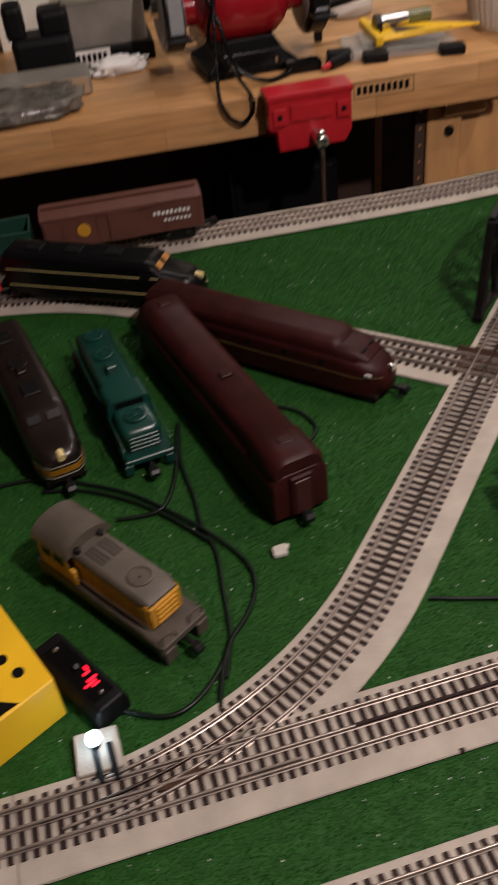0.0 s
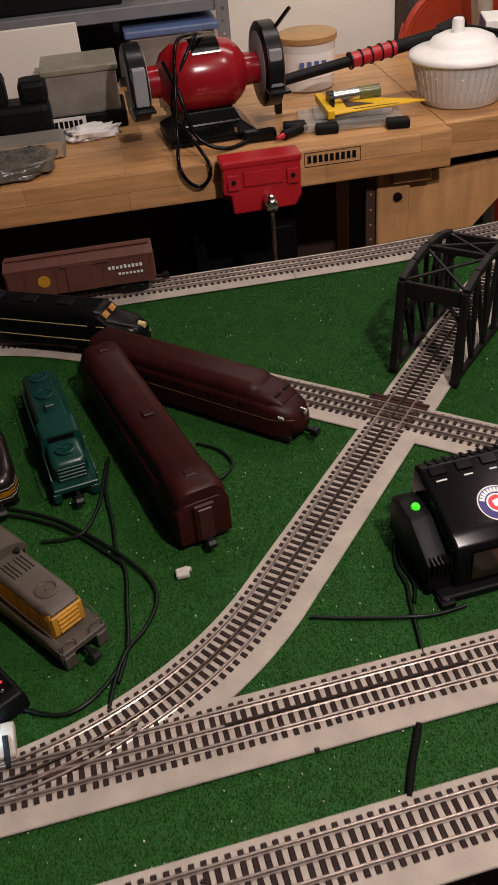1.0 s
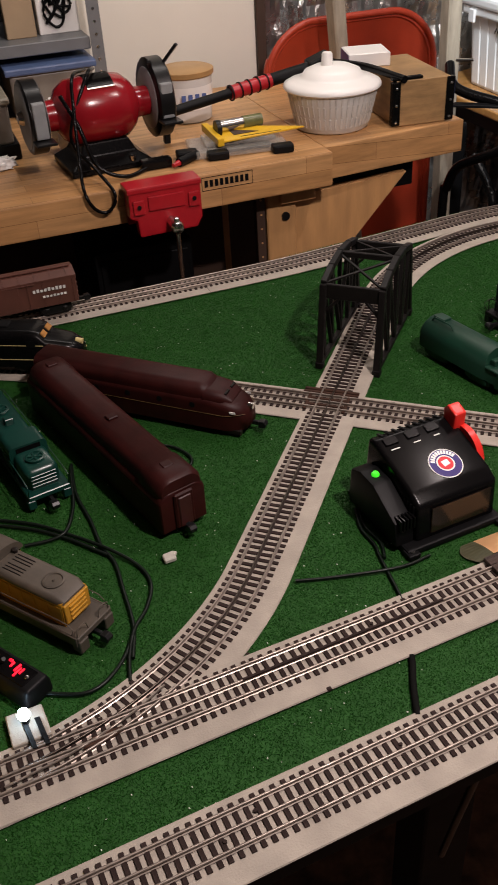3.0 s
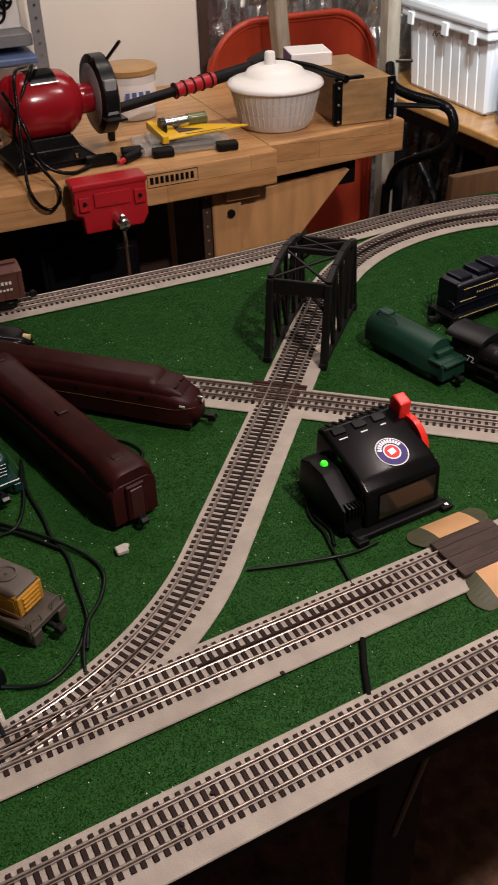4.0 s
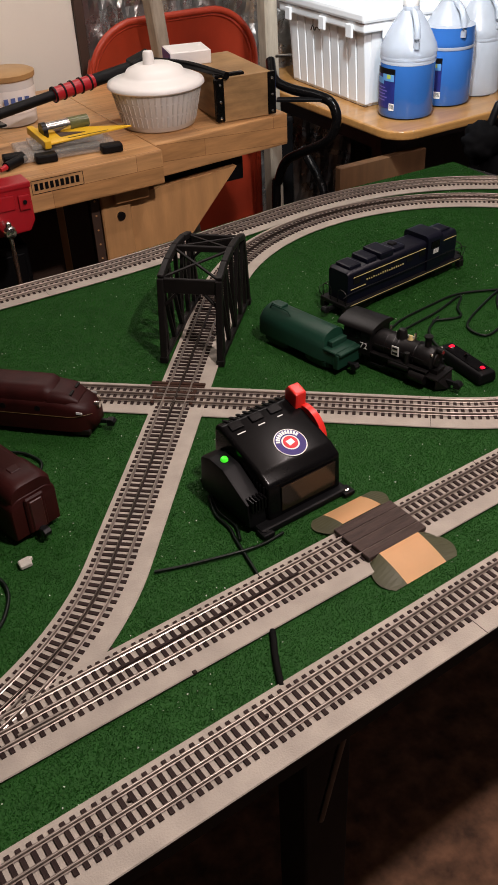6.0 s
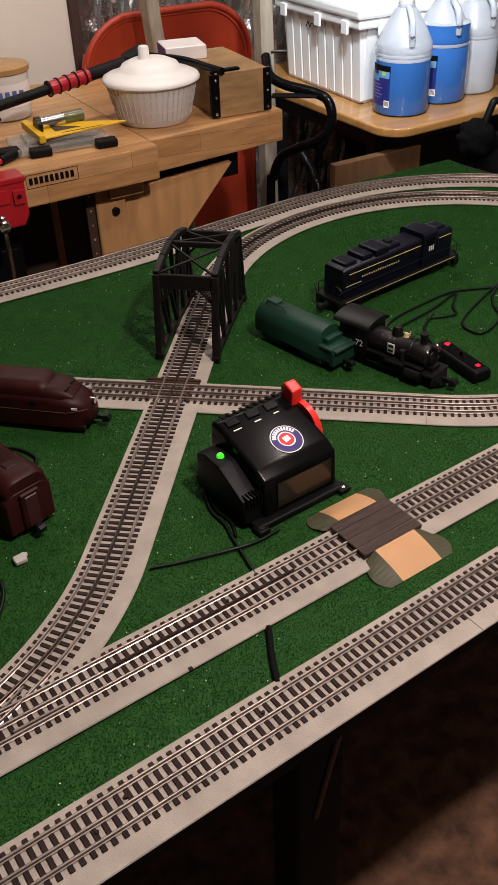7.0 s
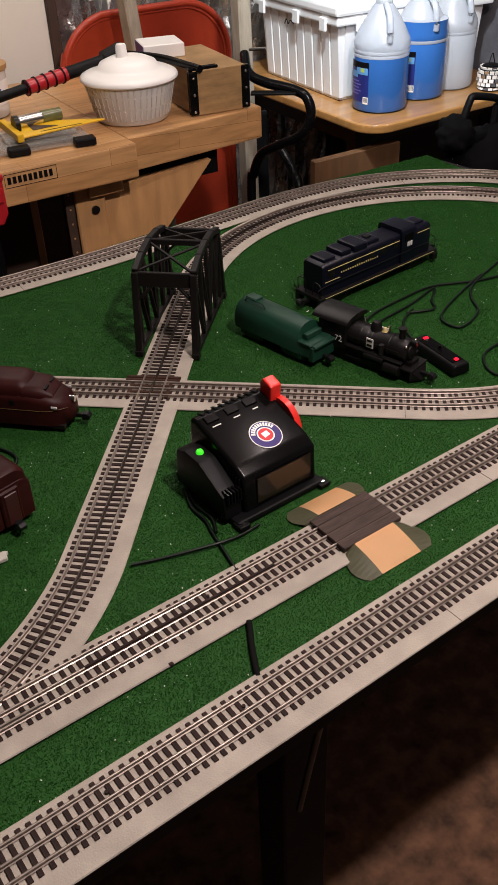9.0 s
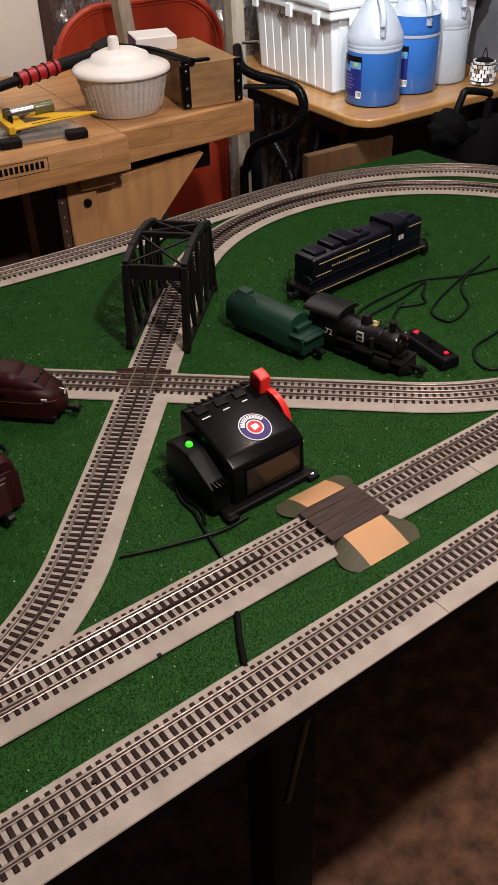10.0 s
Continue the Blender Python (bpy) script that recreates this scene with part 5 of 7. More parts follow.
part("cab", loft([sect(-h + 0.010, 0.0275, 0.025, 0.062, 0.003), sect(-h + 0.058, 0.0275, 0.025, 0.062, 0.003)]), M_LOCO_YELLOW, sw)
rings = []
for x in (-h + 0.006, -h + 0.062):
    rings.append([(x, 0.0300 * math.cos(radians(180 * i / 14)), 0.061 + 0.018 * math.sin(radians(180 * i / 14))) for i in range(15)])
part("cab_roof", smooth(loft(rings), 40), M_LOCO_GREY, sw, "grey arched cab roof")
for s in (-1, 1):
    for x in (-h + 0.017, -h + 0.036):
        part("cab_window", box(x, x + 0.014, s * 0.0277 - 0.0004, s * 0.0277 + 0.0004, 0.045, 0.057), M_BLACK_GLOSS, sw)
    part("front_window", box(-h + 0.0578, -h + 0.0588, s * 0.0238 - 0.003, s * 0.0238 + 0.003, 0.044, 0.058), M_BLACK_GLOSS, sw)
    part("cab_step_panel", bevel(box(-h + 0.0585, -h + 0.066, s * 0.0255 - 0.003, s * 0.0255 + 0.003, 0.026, 0.046), 0.001, 1), M_LOCO_YELLOW, sw)
    part("side_sill", bevel(box(-h + 0.002, h - 0.002, s * 0.0285 - 0.001, s * 0.0285 + 0.001, 0.013, 0.0262), 0.0005, 1), M_LOCO_GREY, sw)
    part("handrail", tube([(-h + 0.066, s * 0.0265, 0.026), (-h + 0.067, s * 0.0265, 0.039), (0.02, s * 0.0265, 0.040), (h - 0.012, s * 0.0265, 0.040), (h - 0.010, s * 0.0265, 0.026)], 0.0006, 5, 0.01), M_LOCO_GREY, sw)
    for k in range(5):
        part("hood_door", bevel(box(-h + 0.068 + 0.020 * k, -h + 0.085 + 0.020 * k, s * 0.0207 - 0.0005, s * 0.0207 + 0.0005, 0.030, 0.054), 0.0003, 1), M_LOCO_YELLOW, sw)
    part("pilot_step", bevel(box(h - 0.012, h + 0.002, s * 0.021 - 0.007, s * 0.021 + 0.007, 0.003, 0.020), 0.001, 1), M_LOCO_GREY, sw)
    part("pilot_step", bevel(box(-h - 0.002, -h + 0.012, s * 0.021 - 0.007, s * 0.021 + 0.007, 0.003, 0.020), 0.001, 1), M_LOCO_GREY, sw)
    part("pilot_rail", tube([(h - 0.003, s * 0.025, 0.02), (h - 0.002, s * 0.025, 0.036), (h - 0.002, s * 0.012, 0.037), (h - 0.002, s * 0.008, 0.022)], 0.0008, 5, 0.005), M_LOCO_GREY, sw)
part("radiator", bevel(box(h - 0.0245, h - 0.0205, -0.0195, 0.0195, 0.030, 0.057), 0.001, 1), M_LOCO_YELLOW, sw)
for k in range(4):
    part("radiator_slat", bevel(box(h - 0.0215, h - 0.0185, -0.013, 0.013, 0.0325 + 0.006 * k, 0.0355 + 0.006 * k), 0.0005, 1), M_LOCO_YELLOW, sw)
part("roof_fan", lathe([(0.0125, 0), (0.013, 0.002), (0.011, 0.0025), (0.010, 0.001), (0.002, 0.001), (0.001, 0.003)], 22), M_LOCO_GREY, sw).matrix_basis = pose(h - 0.052, 0, 0.0655)
for y0 in (-0.013, 0.003):
    for k in range(3):
        part("roof_vent", bevel(box(-h + 0.072, -h + 0.100, y0 + 0.0045 * k, y0 + 0.0013 + 0.0045 * k, 0.0655, 0.0668), 0.0003, 1), M_CHARCOAL, sw)
for y0 in (-0.016, 0.014):
    part("stack", lathe([(0.0035, 0), (0.003, 0.004), (0.0038, 0.007), (0.002, 0.0075)], 12), M_CHARCOAL, sw).matrix_basis = pose(-h + 0.066, y0, 0.0635)
for x in (-h + 0.045, h - 0.05):
    add_truck(sw, x, 0.016, 0.034, M_LOCO_GREY)
add_coupler(sw, h - 0.002, 0)
add_coupler(sw, -h + 0.002, 180)

# -- navy road diesel
t, h = hood_unit((0.988, 1.110), (1.275, 1.152), M_NAVY, M_STEAM, "navy blue road diesel with yellow stripes on the grass", 0.082, 0.026, fan=False)
for x0, x1, hw, zt in ((-h + 0.020, -h + 0.048, 0.017, 0.0825), (-h + 0.058, -h + 0.082, 0.019, 0.085), (-h + 0.086, -h + 0.118, 0.0215, 0.087), (-h + 0.122, -h + 0.150, 0.017, 0.083), (h - 0.048, h - 0.022, 0.013, 0.0795)):
    part("roof_blister", bevel(box(x0, x1, -hw, hw, 0.072, zt), 0.004, 2), M_NAVY, t)
for s in (-1, 1):
    part("frame_stripe", box(-h + 0.012, h - 0.010, s * 0.0302 - 0.0003, s * 0.0302 + 0.0003, 0.0209, 0.0217), M_GOLD, t, "yellow frame stripe")
    part("hood_stripe", box(-h + 0.022, h - 0.098, s * 0.0252 - 0.0004, s * 0.0252 + 0.0004, 0.0655, 0.0663), M_GOLD, t, "yellow hood stripe")
    part("hood_stripe", box(-h + 0.016, -h + 0.05, s * 0.0252 - 0.0004, s * 0.0252 + 0.0004, 0.046, 0.0468), M_GOLD, t)
    part("nose_stripe", box(h - 0.052, h - 0.020, s * 0.0252 - 0.0004, s * 0.0252 + 0.0004, 0.066, 0.0668), M_GOLD, t)
    bars(t, M_GOLD, -h + 0.050, -h + 0.140, 0.0530, 0.0565, s * 0.0252, 17, "lettering", gap=0.6, rnd=0.5)
    bars(t, M_WHITE_INK, h - 0.082, h - 0.068, 0.052, 0.060, s * 0.0287, 3, "cab_number", gap=0.4)
    for x0 in (h - 0.004, -h + 0.004):
        part("end_rail", tube([(x0, s * 0.026, 0.022), (x0, s * 0.026, 0.044), (x0, s * 0.010, 0.045), (x0, s * 0.008, 0.024)], 0.0009, 5, 0.005), M_STEAM, t)

# -- green tender
m, L = between((0.868, 1.108), (0.902, 0.956))
td = thing("tender", m, "dull green round-topped tender standing on the grass", "tender", "model locomotives standing on the grass")
h = L / 2
part("tank", smooth(loft([sect(-h, 0.024, 0.018, 0.055, 0.021), sect(-h + 0.004, 0.0265, 0.016, 0.060, 0.0255), sect(h - 0.022, 0.0265, 0.016, 0.060, 0.0255), sect(h - 0.020, 0.0245, 0.016, 0.036, 0.003), sect(h, 0.0245, 0.016, 0.034, 0.003)]), 50), M_TENDER_GREEN, td)
part("rear_deck", bevel(box(h - 0.0215, h + 0.004, -0.0255, 0.0255, 0.0345, 0.038), 0.001, 1), M_TENDER_GREEN, td)
part("tool_locker", bevel(box(h - 0.0195, h - 0.010, -0.016, 0.016, 0.0382, 0.047), 0.001, 1), M_TENDER_GREEN, td)
part("filler_hatch", bevel(box(-h + 0.01, -h + 0.032, -0.008, 0.008, 0.058, 0.0635), 0.002), M_TENDER_GREEN, td)
part("coal_rim", tube([(-h + 0.012, -0.012, 0.057), (-h + 0.016, -0.012, 0.063), (-h + 0.050, -0.012, 0.063), (-h + 0.056, -0.012, 0.057)], 0.0012, 5), M_TENDER_GREEN, td)
part("end_sill", bevel(box(h - 0.002, h + 0.008, -0.024, 0.024, 0.010, 0.034), 0.002), M_TENDER_GREEN, td)
part("end_ledge", bevel(box(h - 0.001, h + 0.012, -0.022, 0.022, 0.032, 0.0365), 0.001, 1), M_TENDER_GREEN, td)
for x in (-h + 0.035, h - 0.035):
    add_truck(td, x, 0.016, 0.030, M_TENDER_GREEN)
add_coupler(td, h + 0.004, 0)


# -- steam locomotives
def steam_engine(m, L, label, number="", group="model locomotives standing on the grass", z0=0.0):
    t = thing("steam_locomotive", m, label, "locomotive", group)
    h = L / 2
    k = L / 0.175
    bz = 0.040
    prof = [(0.002, -h + 0.05 * k), (0.0185, -h + 0.05 * k), (0.0185, -h + 0.085 * k), (0.0178, -h + 0.086 * k), (0.0165, h - 0.045 * k), (0.0175, h - 0.045 * k), (0.0175, h - 0.022 * k), (0.016, h - 0.020 * k), (0.0155, h - 0.0195 * k), (0.002, h - 0.0175 * k)]
    part("boiler", lathe(prof, 28), M_STEAM, t).matrix_basis = pose(0, 0, bz, 0, 90, 0)
    for x in (-h + 0.075 * k, -h + 0.095 * k, 0.0, h - 0.05 * k):
        part("boiler_band", lathe([(0.0183, x), (0.0189, x + 0.0008), (0.0183, x + 0.0018)], 28, cap=False), M_STEAM, t).matrix_basis = pose(0, 0, bz, 0, 90, 0)
    part("cab", loft([sect(-h + 0.006, 0.025, 0.022, 0.066, 0.012), sect(-h + 0.055 * k, 0.025, 0.022, 0.066, 0.012)]), M_STEAM, t)
    rings = [[(x, 0.0285 * math.cos(radians(180 * i / 12)), 0.062 + 0.010 * math.sin(radians(180 * i / 12))) for i in range(13)] for x in (-h - 0.004, -h + 0.060 * k)]
    part("cab_roof", smooth(loft(rings), 40), M_STEAM, t)
    for s in (-1, 1):
        part("cab_window", box(-h + 0.016, -h + 0.036, s * 0.0252 - 0.0004, s * 0.0252 + 0.0004, 0.046, 0.058), M_BLACK_GLOSS, t)
        part("running_board", bevel(box(-h + 0.055 * k, h - 0.02 * k, s * 0.021 - 0.004, s * 0.021 + 0.004, 0.028, 0.030), 0.0004, 1), M_STEAM, t)
        part("cylinder", cyl((h - 0.048 * k, s * 0.0215, 0.017), (h - 0.022 * k, s * 0.0215, 0.017), 0.0085, 16), M_STEAM, t)
        part("main_rod", beam((-h + 0.08 * k, s * 0.0235, 0.013), (h - 0.045 * k, s * 0.0235, 0.017), 0.0022, 0.0035), M_STEEL if not number else M_CAST, t)
        part("side_rod", beam((-h + 0.055 * k, s * 0.0222, 0.011), (h - 0.065 * k, s * 0.0222, 0.011), 0.002, 0.003), M_STEEL if not number else M_CAST, t)
        part("air_tank", cyl((-h + 0.09 * k, s * 0.0235, 0.0245), (-h + 0.125 * k, s * 0.0235, 0.0245), 0.0042, 12), M_STEAM, t)
        for i in range(3):
            w = part("driving_wheel", lathe([(0.0145, -0.003), (0.0155, -0.002), (0.0150, 0.003), (0.011, 0.003), (0.010, 0.0015), (0.003, 0.0015), (0.002, 0.004)], 20), M_STEAM, t)
            w.matrix_basis = pose(-h + (0.055 + 0.026 * i) * k, s * 0.0165, 0.0155, -90 * s)
            part("counterweight", box(-0.006, 0.006, -0.012, -0.006, 0.0028, 0.0036), M_STEAM, w)
        w = part("pilot_wheel", lathe([(0.008, -0.003), (0.009, -0.002), (0.0085, 0.003)], 16), M_STEAM, t)
        w.matrix_basis = pose(h - 0.030 * k, s * 0.0155, 0.0095, -90 * s)
        part("handrail", tube([(-h + 0.06 * k, s * 0.0205, bz + 0.004), (0, s * 0.0195, bz + 0.004), (h - 0.03 * k, s * 0.0185, bz + 0.003)], 0.0006, 5, 0.01), M_CAST, t)
        part("pump", cyl((0.030 * k, s * 0.0195, 0.031), (0.030 * k, s * 0.0195, 0.047), 0.0040, 12), M_STEAM, t)
        part("marker_lamp", lathe([(0.001, -0.002), (0.002, -0.001), (0.002, 0.002), (0.001, 0.003)], 8), M_STEEL, t).matrix_basis = pose(h - 0.02 * k, s * 0.013, bz + 0.012)
    part("stack", lathe([(0.0055, 0), (0.005, 0.004), (0.005, 0.014), (0.0065, 0.016), (0.0065, 0.018), (0.0045, 0.018)], 18), M_STEAM, t).matrix_basis = pose(h - 0.035 * k, 0, bz + 0.0145)
    part("steam_dome", lathe([(0.009, 0), (0.0075, 0.003), (0.0072, 0.010), (0.005, 0.0135), (0.001, 0.0145)], 20), M_STEAM, t).matrix_basis = pose(-h + 0.095 * k, 0, bz + 0.016)
    part("sand_dome", lathe([(0.008, 0), (0.0065, 0.003), (0.0062, 0.008), (0.004, 0.011), (0.001, 0.0118)], 20), M_STEAM, t).matrix_basis = pose(0.005 * k, 0, bz + 0.0155)
    part("bell", lathe([(0.0045, 0), (0.003, 0.003), (0.0025, 0.006), (0.001, 0.007)], 14), M_GOLD, t).matrix_basis = pose(0.022 * k, 0, bz + 0.0175)
    for x in (-h + 0.072 * k, -h + 0.115 * k):
        part("whistle", cyl((x, 0.004, bz + 0.017), (x, 0.004, bz + 0.027), 0.0018, 8), M_STEEL, t)
    part("smokebox_door", lathe([(0.0115, 0), (0.011, 0.002), (0.003, 0.003), (0.001, 0.0045)], 22), M_STEAM, t).matrix_basis = pose(h - 0.0178 * k, 0, bz, 0, 90, 0)
    part("headlight", cyl((h - 0.019 * k, 0, bz + 0.015), (h - 0.009 * k, 0, bz + 0.015), 0.0042, 14), M_STEAM, t)
    part("headlight_glass", cyl((h - 0.009 * k, 0, bz + 0.015), (h - 0.0085 * k, 0, bz + 0.015), 0.0036, 14), M_STEEL, t)
    part("front_deck", bevel(box(h - 0.024 * k, h - 0.002, -0.022, 0.022, 0.019, 0.022), 0.0006, 1), M_STEAM, t)
    part("pilot", loft([[(h - 0.006, -0.020, 0.020), (h - 0.006, 0.020, 0.020), (h - 0.006, 0.020, 0.004), (h - 0.006, -0.020, 0.004)], [(h - 0.002, -0.018, 0.018), (h - 0.002, 0.018, 0.018), (h + 0.006, 0.006, 0.004), (h + 0.006, -0.006, 0.004)]]), M_STEAM, t)
    part("frame", box(-h + 0.01, h - 0.01, -0.010, 0.010, 0.012, 0.028), M_STEAM, t)
    part("footplate", bevel(box(-h - 0.006, -h + 0.02, -0.022, 0.022, 0.018, 0.0225), 0.001, 1), M_STEAM, t)
    add_coupler(t, h + 0.002, 0, 0.012)
    if number:
        for s in (-1, 1):
            part("cab_number", text_bm(number, 0.0135, pose(-h + 0.0425, s * 0.0262, 0.037, 90, 0, 0 if s < 0 else 180)), M_WHITE_INK, t, "white cab number")
            part("tank_emblem", box(0.004 * k, 0.016 * k, s * 0.0206 - 0.0006, s * 0.0206 + 0.0006, 0.036, 0.051), M_WHITE_INK, t, "white square emblem")
            for z0, z1 in ((0.0385, 0.0420), (0.0460, 0.0490)):
                part("emblem_ink", box(0.0055 * k, 0.0142 * k, s * 0.0214 - 0.0004, s * 0.0214 + 0.0004, z0, z1), M_STEAM, t)
    return t


m, L = between((0.938, 0.992), (0.990, 0.832))
steam_engine(m, L, "small black steam locomotive numbered in white on the grass", "72")

# -- truss bridge over the branch
br = thing("truss_bridge", Matrix.Translation((0.7215, 1.0985, 0)) @ Matrix.Rotation(radians(48.2), 4, "Z"), "black plastic through-truss bridge spanning the track", "bridge")
BW, BL = 0.044, 0.208
PROF = [(0.0, 0.0), (0.021, 0.125), (0.060, 0.135), (0.104, 0.139), (0.148, 0.135), (0.187, 0.125), (BL, 0.0)]
for s in (-1, 1):
    y = s * BW
    side = part("side_truss", bevel(box(0, BL, y - 0.004, y + 0.004, 0.0, 0.008), 0.001, 1), M_BRIDGE, br)
    for (xa, za), (xb, zb) in zip(PROF, PROF[1:]):
        part("chord", beam((xa, y, za), (xb, y, zb), 0.010, 0.010), M_BRIDGE, side)
    for x, z in PROF[1:-1]:
        part("post", beam((x, y, 0.006), (x, y, z), 0.007, 0.006), M_BRIDGE, side)
    for (xa, za), (xb, zb) in zip(PROF[1:-1], PROF[2:-1]):
        part("diagonal", beam((xa, y, za), (xb, y, 0.007), 0.006, 0.005) if xa < 0.1 else beam((xa, y, 0.007), (xb, y, zb), 0.006, 0.005), M_BRIDGE, side)
    for xa, xb in ((0.0, 0.021), (BL, 0.187)):
        part("gusset", beam((xa + (xb - xa) * 0.4, y, 0.05), (xb, y, 0.008), 0.004, 0.004), M_BRIDGE, side)
    for x in (0.001, BL - 0.001):
        part("foot", bevel(box(x - 0.006, x + 0.006, y - 0.006, y + 0.006, -0.0045, 0.006), 0.001, 1), M_BRIDGE, side)
for x, z, hh in ((0.021, 0.123, 0.020), (0.104, 0.139, 0.006), (0.187, 0.123, 0.020)):
    part("cross_strut", bevel(box(x - 0.003, x + 0.003, -BW, BW, z - hh, z + 0.003), 0.001, 1), M_BRIDGE, br)
for xa, xb, z0, z1 in ((0.023, 0.102, 0.125, 0.138), (0.106, 0.185, 0.138, 0.125)):
    part("top_lattice", beam((xa, -BW, z0), (xb, BW, z1), 0.004, 0.003), M_BRIDGE, br)
    part("top_lattice", beam((xa, BW, z0), (xb, -BW, z1), 0.004, 0.003), M_BRIDGE, br)
for s in (-1, 1):
    for x, dx in ((0.017, 0.004), (0.191, -0.004)):
        part("knee_brace", beam((x, s * BW, 0.080), (x + dx, s * BW * 0.45, 0.104), 0.005, 0.004), M_BRIDGE, br)
part("floor_beam", bevel(box(0.098, 0.110, -BW, BW, -0.0045, -0.001), 0.0005, 1), M_BRIDGE, br)

# -- power transformer
tf = thing("train_transformer", pose(0.609, 0.706, G_REST, 0, 0, 5.5) @ Matrix.Translation((0.06, 0.06, 0)) @ Matrix.Scale(0.985, 4) @ Matrix.Translation((-0.06, -0.06, 0)), "black train transformer with a red throttle lever", "transformer")
part("base", bevel(box(-0.006, 0.127, -0.006, 0.127, 0.0005, 0.009), 0.003), M_BLACK, tf)
side = [(0.004, 0.008), (0.006, 0.058), (0.022, 0.068), (0.100, 0.094), (0.112, 0.090), (0.120, 0.008)]
b = bmesh.new()
rows = [[b.verts.new((x, y, z)) for y, z in side] for x in (0.012, 0.122)]
for i in range(len(side)):
    j = (i + 1) % len(side)
    b.faces.new((rows[0][i], rows[0][j], rows[1][j], rows[1][i]))
b.faces.new(list(reversed(rows[0])))
b.faces.new(rows[1])
bmesh.ops.recalc_face_normals(b, faces=b.faces)
part("housing", smooth(bevel(b, 0.005, 3), 35), M_BLACK_GLOSS, tf)
b = prism([(0.008, 0.008), (0.112, 0.008), (0.108, 0.058), (0.088, 0.066), (0.060, 0.065), (0.012, 0.040)], -0.014, 0.0115, 0.004, 2)
bmesh.ops.transform(b, matrix=Matrix(((0, 0, 1, 0), (1, 0, 0, 0), (0, 1, 0, 0), (0, 0, 0, 1))), verts=b.verts)
bmesh.ops.recalc_face_normals(b, faces=b.faces)
part("terminal_block", smooth(b, 35), M_BLACK, tf, "black sloping side housing for the lamp")
for k in range(5):
    part("cooling_slot", bevel(box(-0.010 + 0.0045 * k, -0.0075 + 0.0045 * k, 0.0065, 0.020, 0.030, 0.046), 0.0004, 1), M_BLACK_GLOSS, tf)
slope = math.atan2(0.026, 0.078)


def on_top(x, y):
    return Matrix.Translation((x, y, 0.068 + (y - 0.022) * math.tan(slope) + 0.0004)) @ Matrix.Rotation(slope, 4, "X")


def disc(r0, r1, h, n=36):
    bm = bmesh.new()
    rows = [[bm.verts.new((r * math.cos(2 * math.pi * i / n), r * math.sin(2 * math.pi * i / n), h)) for i in range(n)] for r in ((r0, r1) if r0 else (r1,))]
    if r0:
        for i in range(n):
            bm.faces.new((rows[0][i], rows[1][i], rows[1][(i + 1) % n], rows[0][(i + 1) % n]))
    else:
        bm.faces.new(rows[0])
    return bm


for r0, r1, hh, m_ in ((0, 0.0208, 0.0004, M_WHITE_PLASTIC), (0.0112, 0.0196, 0.0007, M_DISC_BLUE), (0, 0.0094, 0.0008, M_DISC_RED)):
    part("round_badge", disc(r0, r1, hh), m_, tf, "round badge in white, purple and red").matrix_basis = on_top(0.074, 0.042)
for k in range(11):
    a = radians(25 + 13 * k)
    q = part("badge_mark", box(-0.0013, 0.0013, -0.0026, 0.0026, 0.0009, 0.0011), M_WHITE_PLASTIC, tf)
    q.matrix_basis = on_top(0.074, 0.042) @ pose(0.0155 * math.cos(a), 0.0155 * math.sin(a), 0, 0, 0, math.degrees(a) - 90)
part("badge_mark", prism([(-0.005, 0.0035), (0.004, 0.0045), (0.005, -0.0025), (-0.004, -0.0045)], 0.0010, 0.0012), M_WHITE_PLASTIC, tf).matrix_basis = on_top(0.074, 0.042)
for k, x in enumerate((0.030, 0.060, 0.088)):
    part("button", bevel(box(-0.009, 0.009, -0.006, 0.006, 0.0, 0.0016), 0.0008, 1), M_BLACK_GLOSS, tf).matrix_basis = on_top(x, 0.092)
    part("button_label", box(-0.006 + 0.001 * k, 0.006 - 0.001 * k, -0.0008, 0.0008, 0.0001, 0.0005), M_WHITE_INK, tf).matrix_basis = on_top(x, 0.080)
for k in range(9):
    part("top_vent", bevel(box(-0.0022, 0.0022, -0.006, 0.006, 0.0, 0.0018), 0.0006, 1), M_BLACK, tf).matrix_basis = Matrix.Translation((0.026 + 0.010 * k, 0.107, 0.0915)) @ Matrix.Rotation(radians(-18), 4, "X")
for k in range(5):
    part("side_vent", bevel(box(0.0105, 0.013, 0.012 + 0.006 * k, 0.0145 + 0.006 * k, 0.025, 0.056), 0.0005, 1), M_BLACK, tf)
part("front_window", bevel(box(0.030, 0.112, 0.0028, 0.0044, 0.016, 0.052), 0.0006, 1), mat("smoky_brown_panel", (0.020, 0.012, 0.008), 0.16, vary=0.2), tf, "smoky brown front panel")
part("power_lamp", lathe([(0.0048, 0), (0.0048, 0.002), (0.0036, 0.0042), (0.001, 0.005)], 18), M_GREEN_LED, tf, "glowing green power lamp").matrix_basis = pose(-0.001, 0.074, 0.0650)
part("lever_disc", cyl((0.1215, 0.074, 0.056), (0.1300, 0.074, 0.056), 0.034, 30), M_LEVER, tf, "bright red throttle disc")
b = profile([(-0.009, 0.0), (0.011, 0.0), (0.012, 0.034), (0.005, 0.042), (-0.012, 0.036)], 0.112, 0.1285, 0.0025)
bmesh.ops.transform(b, matrix=Matrix(((0, 1, 0, 0), (1, 0, 0, 0.090), (0, 0, 1, 0.072), (0, 0, 0, 1))), verts=b.verts)
bmesh.ops.recalc_face_normals(b, faces=b.faces)
part("lever_grip", b, M_LEVER, tf, "bright red lever grip")
